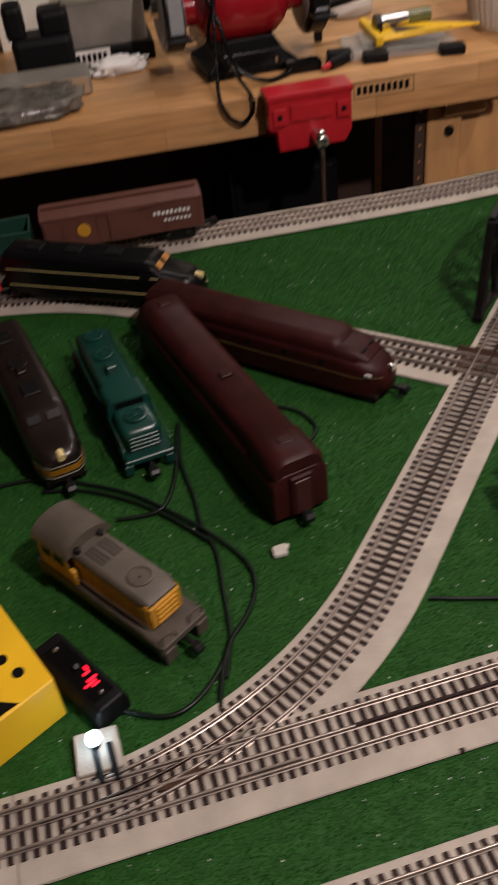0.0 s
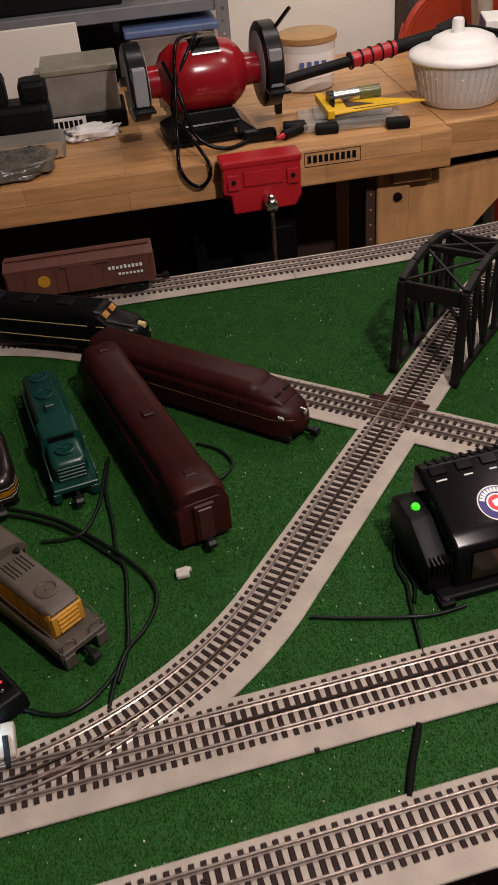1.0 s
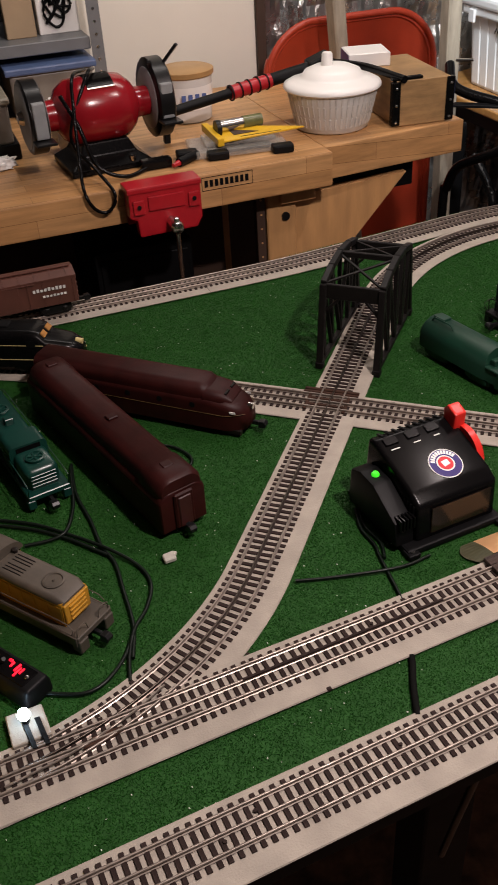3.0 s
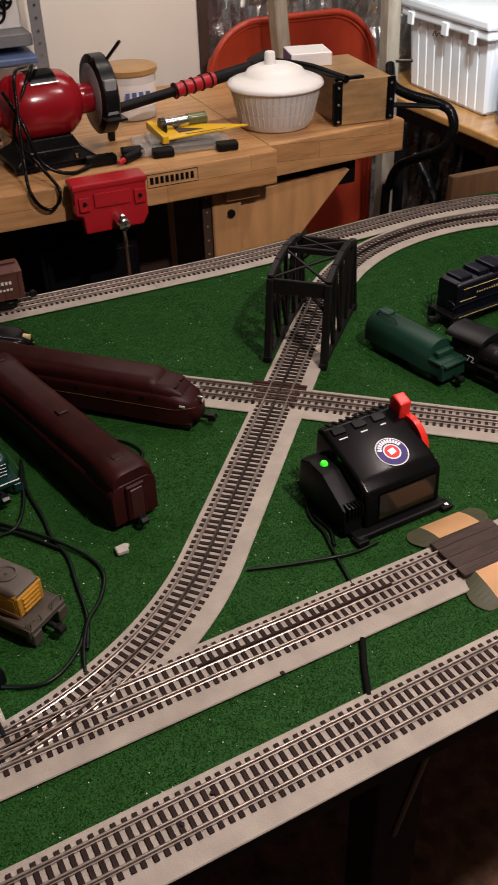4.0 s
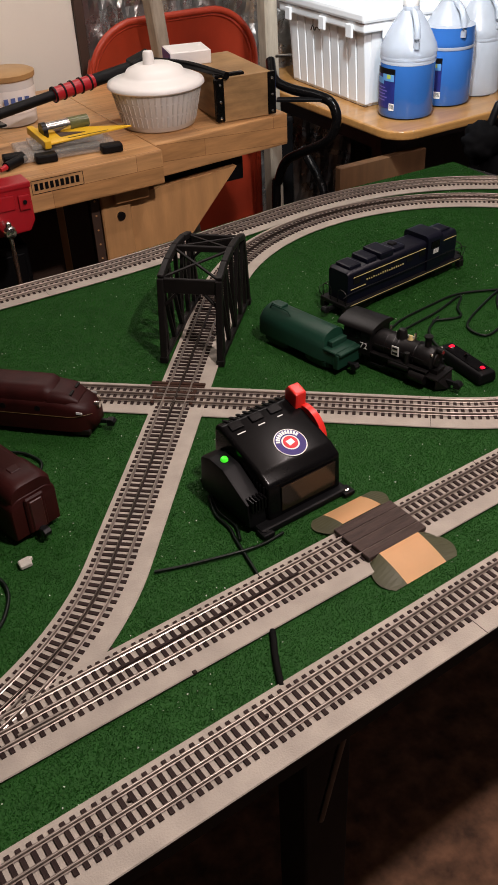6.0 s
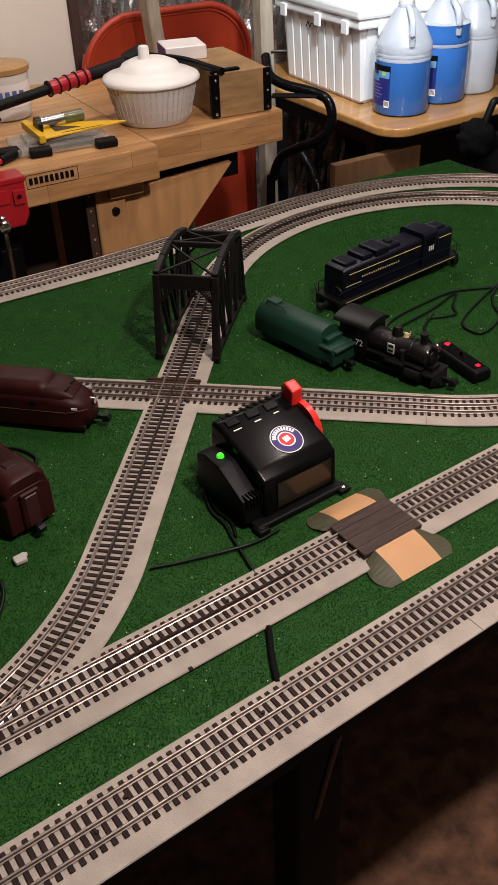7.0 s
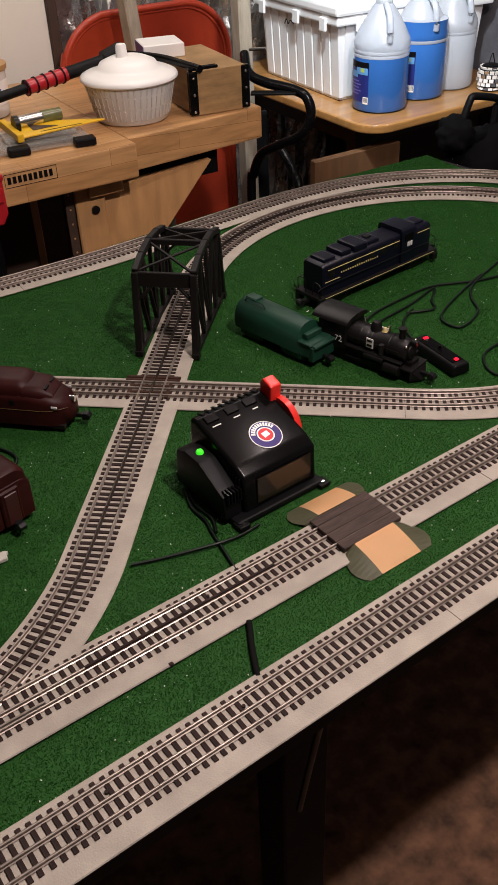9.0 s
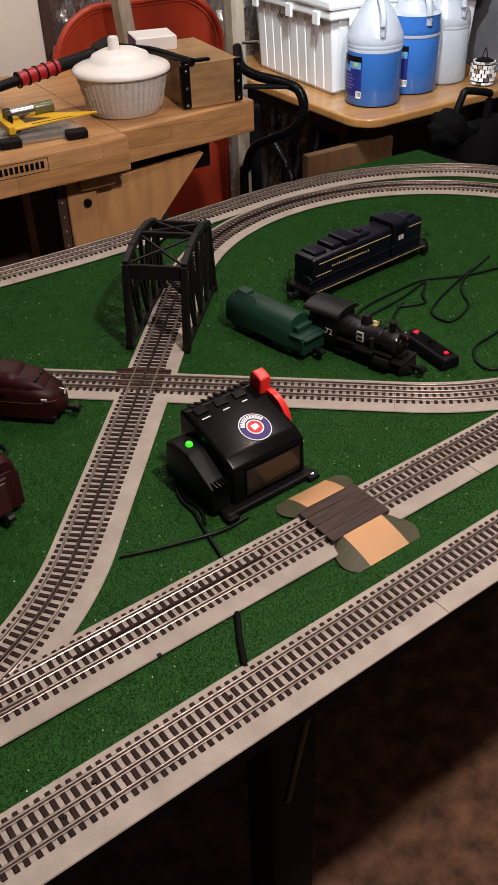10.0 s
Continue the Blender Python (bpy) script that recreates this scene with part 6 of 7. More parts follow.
for x in (0.000, 0.124):
    part("mounting_ear", bevel(box(x - 0.008, x + 0.008, -0.012, 0.004, 0.0005, 0.007), 0.002), M_BLACK, tf)
    part("screw", cyl((x, -0.006, 0.007), (x, -0.006, 0.0082), 0.0026, 10), M_STEEL, tf)

# -- road crossing on the inner straight
rc = thing("grade_crossing", Matrix.Translation((0.719, 0.5865 + 0.0745 * (0.719 - 0.116), 0)) @ Matrix.Rotation(radians(T2_SLOPE), 4, "Z"), "plastic road crossing with tan ramps over the track", "road crossing")
for y0, y1, z in ((-0.0305, -0.0172, 0.0074), (-0.0162, -0.0005, 0.0075), (0.0005, 0.0162, 0.0075), (0.0172, 0.0305, 0.0074)):
    part("plank", bevel(box(-0.043, 0.043, y0, y1, 0.0018, z), 0.0006, 1), M_PLANK, rc, "brown grooved crossing plank")
for s in (-1, 1):
    y0, y1 = s * 0.031, s * 0.072 - 0.005
    nx = 8
    pro = [(y0 + (y1 - y0) * i / nx, 0.0074 * (1 - (i / nx) ** 1.9) - 0.0035 * (i / nx)) for i in range(nx + 1)]
    bm = bmesh.new()
    rr_ = [[bm.verts.new((x, y, z)) for y, z in pro] for x in (-0.029, 0.029)]
    for i in range(nx):
        bm.faces.new((rr_[0][i], rr_[1][i], rr_[1][i + 1], rr_[0][i + 1]))
    bmesh.ops.solidify(bm, geom=bm.faces[:], thickness=0.0012)
    bmesh.ops.recalc_face_normals(bm, faces=bm.faces)
    part("ramp", bm, M_RAMP_TAN, rc, "smooth tan road ramp")
    for e in (-1, 1):
        bm = bmesh.new()
        inner = [bm.verts.new((e * 0.0292, y, z)) for y, z in pro]
        outer = [bm.verts.new((e * (0.0435 + 0.0125 * math.sin(math.pi * 0.75 * i / nx) - 0.007 * (i / nx) ** 4), y0 + (y1 - y0) * i / nx, 0.003 * (1 - i / nx) - 0.0038)) for i in range(nx + 1)]
        for i in range(nx):
            bm.faces.new((inner[i], outer[i], outer[i + 1], inner[i + 1]))
        bmesh.ops.solidify(bm, geom=bm.faces[:], thickness=0.0010)
        bmesh.ops.recalc_face_normals(bm, faces=bm.faces)
        part("ramp_wing", bm, M_RAMP_SIDE, rc, "olive shaded ramp wing")

# -- turnout and diamond pieces
to = thing("turnout_frog", pose(0, 0, 0), "steel guard rails and brown plate of the turnout", "track part")
b = prism([(0.212, 0.5895), (0.219, 0.5975), (0.233, 0.6010), (0.253, 0.6005), (0.258, 0.5985), (0.243, 0.5930), (0.227, 0.5895)], 0.0018, 0.0045, 0.0005, 1)
part("point_plate", b, M_SLEEPER_BROWN, to, "brown wedge plate")
along2 = lambda x, off: (x, 0.5865 + 0.0745 * (x - 0.116) + off, 0.0045)
part("guard_rail", beam(along2(0.275, -0.0135), along2(0.325, -0.0135), 0.0022, 0.005), M_RAIL, to)
part("closure_rail", tube([along2(0.14, -0.011), along2(0.20, -0.004), along2(0.26, 0.012), along2(0.30, 0.030)], 0.0013, 6), M_RAIL, to)
part("dark_centre_insert", beam((*along2(0.372, 0)[:2], 0.0058), (*along2(0.602, 0)[:2], 0.0058), 0.0026, 0.0024), M_TIE, to, "dark centre rail cover")
dm = thing("diamond_crossing", Matrix.Translation(CROSS) @ Matrix.Rotation(radians(T4_DIR), 4, "Z"), "brown plastic frame of a diamond track crossing", "track part")
for o in (0.0235, 0.031):
    part("frame_bar", bevel(box(-0.040, 0.040, o - 0.0020, o + 0.0030, 0.0, 0.0034), 0.0008, 1), M_SLEEPER_BROWN, dm)
for o in (-0.008, 0.008):
    part("frame_bar", bevel(box(-0.03, 0.03, o - 0.0022, o + 0.0022, 0.0, 0.0030), 0.0008, 1), M_SLEEPER_BROWN, dm)
for o in (-0.028, 0.028):
    part("end_bar", bevel(box(o - 0.0024, o + 0.0024, -0.022, 0.022, 0.0, 0.0031), 0.0008, 1), M_SLEEPER_BROWN, dm)

# -- lit turnout lamp on its pad
pd = thing("turnout_motor", pose(0.168, 0.632, 0), "pale turnout motor pad with a bright lamp", "turnout motor")
part("pad", bevel(prism([(-0.018, 0.022), (0.017, 0.024), (0.021, -0.014), (-0.016, -0.016)], -0.0050, 0.0042), 0.001, 1), M_BED, pd)
for x in (-0.002, 0.010):
    part("slot_strip", bevel(prism([(x - 0.002, 0.008), (x + 0.003, 0.008), (x + 0.008, -0.026), (x + 0.003, -0.026)], 0.0044, 0.0062), 0.0004, 1), M_BLACK, pd)
part("lamp_post", cyl((0.000, 0.008, 0.004), (0.000, 0.008, 0.011), 0.004, 12), M_BLACK, pd)
part("lamp", lathe([(0.0045, 0), (0.0062, 0.004), (0.005, 0.009), (0.001, 0.0115)], 14), M_WHITE_LED, pd, "glowing blue-white lamp").matrix_basis = pose(0.0, 0.008, 0.010)


# -- black lever boxes with red lamps
def switch_box(rear, front, w, hh, label, lamps):
    m, L = between(rear, front)
    t = thing("switch_controller", m, label, "controller", "black turnout controllers")
    h = L / 2
    part("case", smooth(bevel(loft([[(x, y * k, z) for x, y in ((-h, -w), (h, -w), (h, w), (-h, w))] for k, z in ((1, 0.001), (1, hh * 0.6), (0.8, hh))]), 0.004, 3), 35), M_BLACK, t)
    part("faceplate", bevel(box(-h * 0.75, h * 0.8, -w * 0.62, w * 0.62, hh - 0.0005, hh + 0.0012), 0.0005, 1), M_BLACK_GLOSS, t)
    part("lever", cyl((-h * 0.1, 0, hh), (h * 0.05, 0, hh + 0.008), 0.0022, 10), M_CAST, t)
    for x, y, sx, sy in lamps:
        part("indicator", bevel(box(x - sx, x + sx, y - sy, y + sy, hh + 0.0006, hh + 0.003), 0.0008, 1), M_RED_LED, t, "glowing red indicator lamp")
    part("screw", lathe([(0.0025, 0), (0.002, 0.001), (0.001, 0.0014)], 10), M_STEEL, t).matrix_basis = pose(h * 0.7, 0, hh + 0.0012)
    part("screw", lathe([(0.0025, 0), (0.002, 0.001), (0.001, 0.0014)], 10), M_STEEL, t).matrix_basis = pose(-h * 0.65, 0, hh + 0.0012)


switch_box((0.133, 0.742), (0.186, 0.664), 0.017, 0.026, "black turnout controller with glowing red lamps", ((0.005, 0.006, 0.0026, 0.0016), (0.0095, 0.003, 0.0012, 0.0034), (0.017, 0.003, 0.0013, 0.0050), (0.0205, -0.001, 0.0011, 0.0060), (0.024, 0.002, 0.0009, 0.0040)))
switch_box((1.050, 0.905), (1.045, 0.806), 0.016, 0.019, "black turnout controller with two red lamps", ((-0.036, 0.002, 0.003, 0.004), (0.036, 0.000, 0.003, 0.003)))

# -- yellow product carton
yb = thing("yellow_carton", Matrix.Translation((0.145, 0.681, G_REST)) @ Matrix.Rotation(radians(0), 4, "Z"), "yellow carton with black print and round holes", "carton")
u, v_ = Vector((-0.049, 0.099, 0)).normalized(), Vector((-0.046, -0.030, 0)).normalized()
corner = [Vector((0, 0, 0)), u * 0.24, u * 0.24 + v_ * 0.15, v_ * 0.15]
b = prism([(c.x, c.y) for c in corner], 0.0, 0.050, 0.0015, 1)
part("carton_body", b, M_YELLOW, yb)
mm = Matrix(((u.x, v_.x, 0, 0), (u.y, v_.y, 0, 0), (0, 0, 1, 0), (0, 0, 0, 1)))
for a_, b_ in ((0.026, 0.018), (0.047, 0.022)):
    part("hole", cyl((a_, b_, 0.0501), (a_, b_, 0.0506), 0.0052, 18), M_BLACK, yb).matrix_basis = mm
part("black_print", box(-0.0006, -0.0002, 0.030, 0.145, 0.002, 0.048), M_BLACK, yb, "black printed front").matrix_basis = mm
b = prism([(0.0, 0.032), (0.0, 0.145), (0.03, 0.145), (0.032, 0.075), (0.02, 0.05)], 0.0502, 0.0505)
part("black_print", b, M_BLACK, yb, "black printed curve").matrix_basis = mm

# -- scrap and cables on the grass
ck = part("plastic_scrap", bevel(prism([(-0.008, -0.006), (0.006, -0.007), (0.007, 0.001), (0.011, 0.003), (0.006, 0.007), (-0.007, 0.006)], 0.0, 0.006), 0.0012, 1), M_CHIP)
ck.matrix_basis = pose(0.357, 0.808, -0.0035, 0, 0, 5)
tagged(ck, "small broken scrap of white plastic on the grass", "scrap")


def wire(label, lines, r=0.0019, sheath=None):
    t = thing("wire", pose(0, 0, 0), label, "wire", "dark wires across the layout")
    for pts in lines:
        part("strand", tube([(x, y, -0.0035 + r + (p[0] if p else 0)) for x, y, *p in pts], r, 7), sheath or M_CABLE, t)


wire("black wires looping over the grass between locomotives", [
    [(0.08, 0.985), (0.12, 0.985), (0.16, 0.970), (0.217, 0.936), (0.256, 0.898), (0.296, 0.847, 0.003), (0.321, 0.809), (0.326, 0.775), (0.312, 0.742), (0.292, 0.715, 0.003), (0.279, 0.686), (0.271, 0.652)],
    [(0.13, 0.962), (0.17, 0.953), (0.215, 0.926), (0.252, 0.892), (0.292, 0.842)],
    [(0.288, 1.035), (0.282, 0.985), (0.282, 0.955), (0.287, 0.909), (0.289, 0.860), (0.297, 0.825), (0.2955, 0.780), (0.294, 0.737), (0.2905, 0.712), (0.281, 0.680)],
    [(0.286, 1.03), (0.279, 0.985), (0.273, 0.947), (0.257, 0.902, 0.003), (0.237, 0.895), (0.205, 0.897)],
    [(0.188, 0.672), (0.224, 0.656), (0.248, 0.661), (0.272, 0.683), (0.288, 0.709)]], 0.0022)
wire("thin black wire looped beside the tuscan locomotives", [[(0.40, 1.035), (0.425, 1.015), (0.438, 0.985), (0.43, 0.965), (0.41, 0.95)]], 0.002)
wire("black transformer leads crossing the grass", [
    [(0.474, 0.7165), (0.51, 0.706), (0.569, 0.691, 0.002), (0.60, 0.690), (0.628, 0.694)],
    [(0.588, 0.80), (0.578, 0.765), (0.580, 0.735), (0.576, 0.713), (0.569, 0.66), (0.566, 0.64)],
    [(0.596, 0.81), (0.584, 0.77), (0.588, 0.735), (0.580, 0.71)]], 0.0019)
wire("flat black cable between the two straights", [[(0.5385, 0.574, -0.0025), (0.533, 0.562, -0.0025), (0.524, 0.545, -0.0025), (0.513, 0.520, -0.0025), (0.509, 0.509, -0.0025)]], 0.0036, mat("matt_black_sheath", (0.006, 0.006, 0.0055), 0.8, spec=0.08))
wire("tangled black wires on the grass beside the controller", [
    [(0.985, 0.995), (1.02, 1.005), (1.066, 1.026), (1.136, 1.039), (1.202, 1.044), (1.279, 1.015), (1.34, 1.006), (1.45, 0.99)],
    [(1.0, 0.985), (1.06, 1.0), (1.13, 1.015), (1.20, 1.038), (1.165, 1.005), (1.148, 0.98), (1.103, 0.995)],
    [(1.30, 1.03), (1.226, 1.0), (1.155, 0.965), (1.132, 0.94), (1.142, 0.909), (1.199, 0.932), (1.225, 0.975), (1.264, 1.01), (1.36, 1.05)],
    [(1.25, 0.86), (1.167, 0.842), (1.112, 0.828), (1.085, 0.79), (1.10, 0.765), (1.20, 0.76)],
    [(1.052, 0.905), (1.06, 0.94), (1.08, 0.975), (1.12, 1.0)]], 0.0021)
lw = thing("lamp_wire", pose(0, 0, 0), "thin wire hanging below the table edge", "wire")
part("strand", tube([(0.55, 0.46, -0.034), (0.56, 0.50, -0.2), (0.560, 0.515, -0.28)], 0.004, 7, 0.02), M_CABLE, lw)


# ---- the two trains ----
RAIL_TOP = 0.0061


def on_line(line, s, length, drop=0.0):
    """A pose on a track: the middle of a car of this length, s metres along, x pointing along the line."""
    acc = 0.0
    pts = []
    goals = (s - length / 3, s + length / 3)
    for a, b in zip(line, line[1:]):
        d = (b - a).length
        while len(pts) < 2 and acc + d >= goals[len(pts)]:
            pts.append(a.lerp(b, (goals[len(pts)] - acc) / d))
        acc += d
        if len(pts) == 2:
            break
    c, d = (pts[0] + pts[1]) / 2, pts[1] - pts[0]
    return Matrix.Translation((c.x, c.y, RAIL_TOP - drop - 0.0005)) @ Matrix.Rotation(math.atan2(d.y, d.x), 4, "Z")


def box_car(m, L, body, roof, label, hh=0.076, w=0.028, door=None, panel=None, ink=M_WHITE_INK, group="cars of the freight train", emblem=None):
    t = thing("box_car", m, label, "freight car", group)
    h = L / 2
    part("body", bevel(box(-h, h, -w, w, 0.021, hh - 0.008), 0.001, 1), body, t)
    part("roof", profile([(0, 0)] * 0 + [(-w - 0.001, hh - 0.009), (w + 0.001, hh - 0.009), (w + 0.001, hh - 0.006), (0, hh), (-w - 0.001, hh - 0.006)], -h - 0.001, h + 0.001), roof, t)
    t.children[-1].matrix_basis = pose(0, 0, 0, 0, 0, 90)
    for k in range(9):
        x = -h + L * (k + 0.5) / 9
        b = profile([(-w, hh - 0.0062), (0, hh - 0.0002), (w, hh - 0.0062), (w, hh - 0.0050), (0, hh + 0.0012), (-w, hh - 0.0050)], x - 0.001, x + 0.001)
        part("roof_rib", b, roof, t).matrix_basis = pose(0, 0, 0, 0, 0, 90) @ Matrix.Identity(4)
        t.children[-1].matrix_basis = Matrix(((0, 1, 0, 0), (1, 0, 0, 0), (0, 0, 1, 0), (0, 0, 0, 1)))
    part("roof_walk", box(-h + 0.004, h - 0.004, -0.005, 0.005, hh + 0.001, hh + 0.0025), roof, t)
    for s in (-1, 1):
        part("door", bevel(box(-0.022, 0.022, s * (w + 0.001) - 0.0012, s * (w + 0.001) + 0.0012, 0.0215, hh - 0.010), 0.0005, 1), door or body, t)
        part("door_rail", box(-0.05, 0.03, s * (w + 0.0022) - 0.0008, s * (w + 0.0022) + 0.0008, hh - 0.0105, hh - 0.009), body, t)
        for k in range(10):
            x = -h + 0.006 + (L - 0.012) * k / 9
            if abs(x) > 0.028:
                part("side_rib", box(x - 0.0008, x + 0.0008, s * w - 0.0012, s * w + 0.0012, 0.022, hh - 0.010), body, t)
        bars(t, ink, -h + 0.018, -h + 0.075, hh - 0.026, hh - 0.020, s * (w + 0.0014), 9, gap=0.35, rnd=0.3)
        bars(t, ink, -h + 0.018, -h + 0.060, hh - 0.037, hh - 0.033, s * (w + 0.0014), 7, gap=0.35, rnd=0.3)
        if panel:
            bars(t, ink, 0.035, h - 0.015, hh - 0.028, hh - 0.018, s * (w + 0.0014), 2, "panel_mark", gap=0.06)
            bars(t, ink, 0.035, h - 0.015, hh - 0.044, hh - 0.034, s * (w + 0.0014), 2, "panel_mark", gap=0.06)
        if emblem:
            part("round_emblem", cyl((h - 0.06, s * (w + 0.0008), hh - 0.030), (h - 0.06, s * (w + 0.0016), hh - 0.030), 0.010, 20), emblem, t)
        part("ladder", box(h - 0.006, h - 0.003, s * (w + 0.0016) - 0.0006, s * (w + 0.0016) + 0.0006, 0.020, hh - 0.012), body, t)
    for k in range(5):
        for e in (-1, 1):
            part("end_rib", bevel(box(e * h - 0.0015, e * h + 0.0015, -w + 0.003, w - 0.003, 0.026 + 0.0085 * k, 0.029 + 0.0085 * k), 0.0006, 1), body, t)
    part("underframe", box(-h + 0.008, h - 0.008, -0.012, 0.012, 0.016, 0.0208), M_STEAM, t)
    for x in (-h + 0.04, h - 0.04):
        add_truck(t, x, 0.0166, 0.030)
    add_coupler(t, h, 0)
    add_coupler(t, -h, 180)
    return t


def hopper_car(m, L, body, label, group, hh=0.074, w=0.028, covered=True, ink=M_WHITE_INK):
    t = thing("hopper_car", m, label, "freight car", group)
    h = L / 2
    b = bmesh.new()
    rings = [[(x, -w, z0), (x, w, z0), (x, w, hh - 0.010), (x, -w, hh - 0.010)] for x, z0 in ((-h + 0.004, hh - 0.022), (-h + 0.045, 0.022), (h - 0.045, 0.022), (h - 0.004, hh - 0.022))]
    part("body", loft(rings), body, t)
    if covered:
        b = profile([(-w - 0.001, hh - 0.011), (w + 0.001, hh - 0.011), (w - 0.004, hh - 0.003), (0.012, hh), (-0.012, hh), (-w + 0.004, hh - 0.003)], -h, h)
        part("roof", b, body, t).matrix_basis = Matrix(((0, 1, 0, 0), (1, 0, 0, 0), (0, 0, 1, 0), (0, 0, 0, 1)))
        for k in range(5):
            for s in (-1, 1):
                part("roof_hatch", bevel(box(-h + L * (k + 0.5) / 5 - 0.012, -h + L * (k + 0.5) / 5 + 0.012, s * 0.013 - 0.007, s * 0.013 + 0.007, hh - 0.002, hh + 0.0035), 0.0012, 1), body, t)
    for s in (-1, 1):
        for k in range(9):
            x = -h + 0.008 + (L - 0.016) * k / 8
            z0 = 0.022 if abs(x) < h - 0.045 else 0.022 + (abs(x) - (h - 0.045)) / 0.041 * (hh - 0.046)
            part("side_rib", box(x - 0.0012, x + 0.0012, s * w - 0.0016, s * w + 0.0016, z0, hh - 0.0105), body, t)
        part("side_sill", bevel(box(-h + 0.002, h - 0.002, s * w - 0.0015, s * w + 0.0015, 0.019, 0.0225), 0.0004, 1), body, t)
        for e in (-1, 1):
            part("end_post", box(e * (h - 0.003) - 0.001, e * (h - 0.003) + 0.001, s * (w - 0.002) - 0.001, s * (w - 0.002) + 0.001, 0.020, hh - 0.011), body, t)
            for k in range(4):
                part("ladder_rung", box(e * (h - 0.002) - 0.0006, e * (h - 0.002) + 0.0006, s * 0.016 - 0.008, s * 0.016 + 0.008, 0.026 + 0.008 * k, 0.0272 + 0.008 * k), body, t)
        bars(t, ink, -h + 0.06, -h + 0.115, 0.044, 0.048, s * (w + 0.0018), 9, gap=0.35, rnd=0.3)
        bars(t, ink, -h + 0.06, -h + 0.10, 0.036, 0.039, s * (w + 0.0018), 6, gap=0.35, rnd=0.3)
        part("round_emblem", cyl((h - 0.065, s * (w + 0.0016), 0.046), (h - 0.065, s * (w + 0.0022), 0.046), 0.0065, 18), ink, t)
    for x in (-0.035, 0.035):
        part("chute", loft([[(x - 0.018, -0.02, 0.0225), (x + 0.018, -0.02, 0.0225), (x + 0.018, 0.02, 0.0225), (x - 0.018, 0.02, 0.0225)], [(x - 0.006, -0.014, 0.009), (x + 0.006, -0.014, 0.009), (x + 0.006, 0.014, 0.009), (x - 0.006, 0.014, 0.009)]]), body, t)
    part("underframe", box(-h + 0.004, h - 0.004, -0.006, 0.006, 0.015, 0.021), M_STEAM, t)
    for x in (-h + 0.035, h - 0.035):
        add_truck(t, x, 0.0166, 0.030)
    add_coupler(t, h, 0)
    add_coupler(t, -h, 180)


def gondola(m, L, body, label, group, hh=0.052, w=0.028, ink=M_WHITE_INK, inner=None):
    t = thing("gondola_car", m, label, "freight car", group)
    h = L / 2
    part("floor_pan", bevel(box(-h, h, -w, w, 0.019, 0.024), 0.0008, 1), inner or body, t)
    for s in (-1, 1):
        part("side", bevel(box(-h, h, s * (w - 0.001) - 0.0014, s * (w - 0.001) + 0.0014, 0.0242, hh), 0.0005, 1), body, t)
        part("top_rail", bevel(box(-h, h, s * (w - 0.0005) - 0.0022, s * (w - 0.0005) + 0.0022, hh, hh + 0.0025), 0.0005, 1), body, t)
        part("end", bevel(box(s * (h - 0.001) - 0.0014, s * (h - 0.001) + 0.0014, -w + 0.003, w - 0.003, 0.0242, hh + 0.001), 0.0005, 1), body, t)
        for k in range(12):
            x = -h + 0.008 + (L - 0.016) * k / 11
            part("side_rib", box(x - 0.001, x + 0.001, s * (w + 0.0012) - 0.001, s * (w + 0.0012) + 0.001, 0.021, hh), body, t)
        bars(t, ink, -0.045, 0.045, 0.034, 0.0395, s * (w + 0.0024), 11, gap=0.35, rnd=0.3)
    part("underframe", box(-h + 0.006, h - 0.006, -0.01, 0.01, 0.015, 0.0188), M_STEAM, t)
    for x in (-h + 0.04, h - 0.04):
        add_truck(t, x, 0.0166, 0.030)
    add_coupler(t, h, 0)
    add_coupler(t, -h, 180)


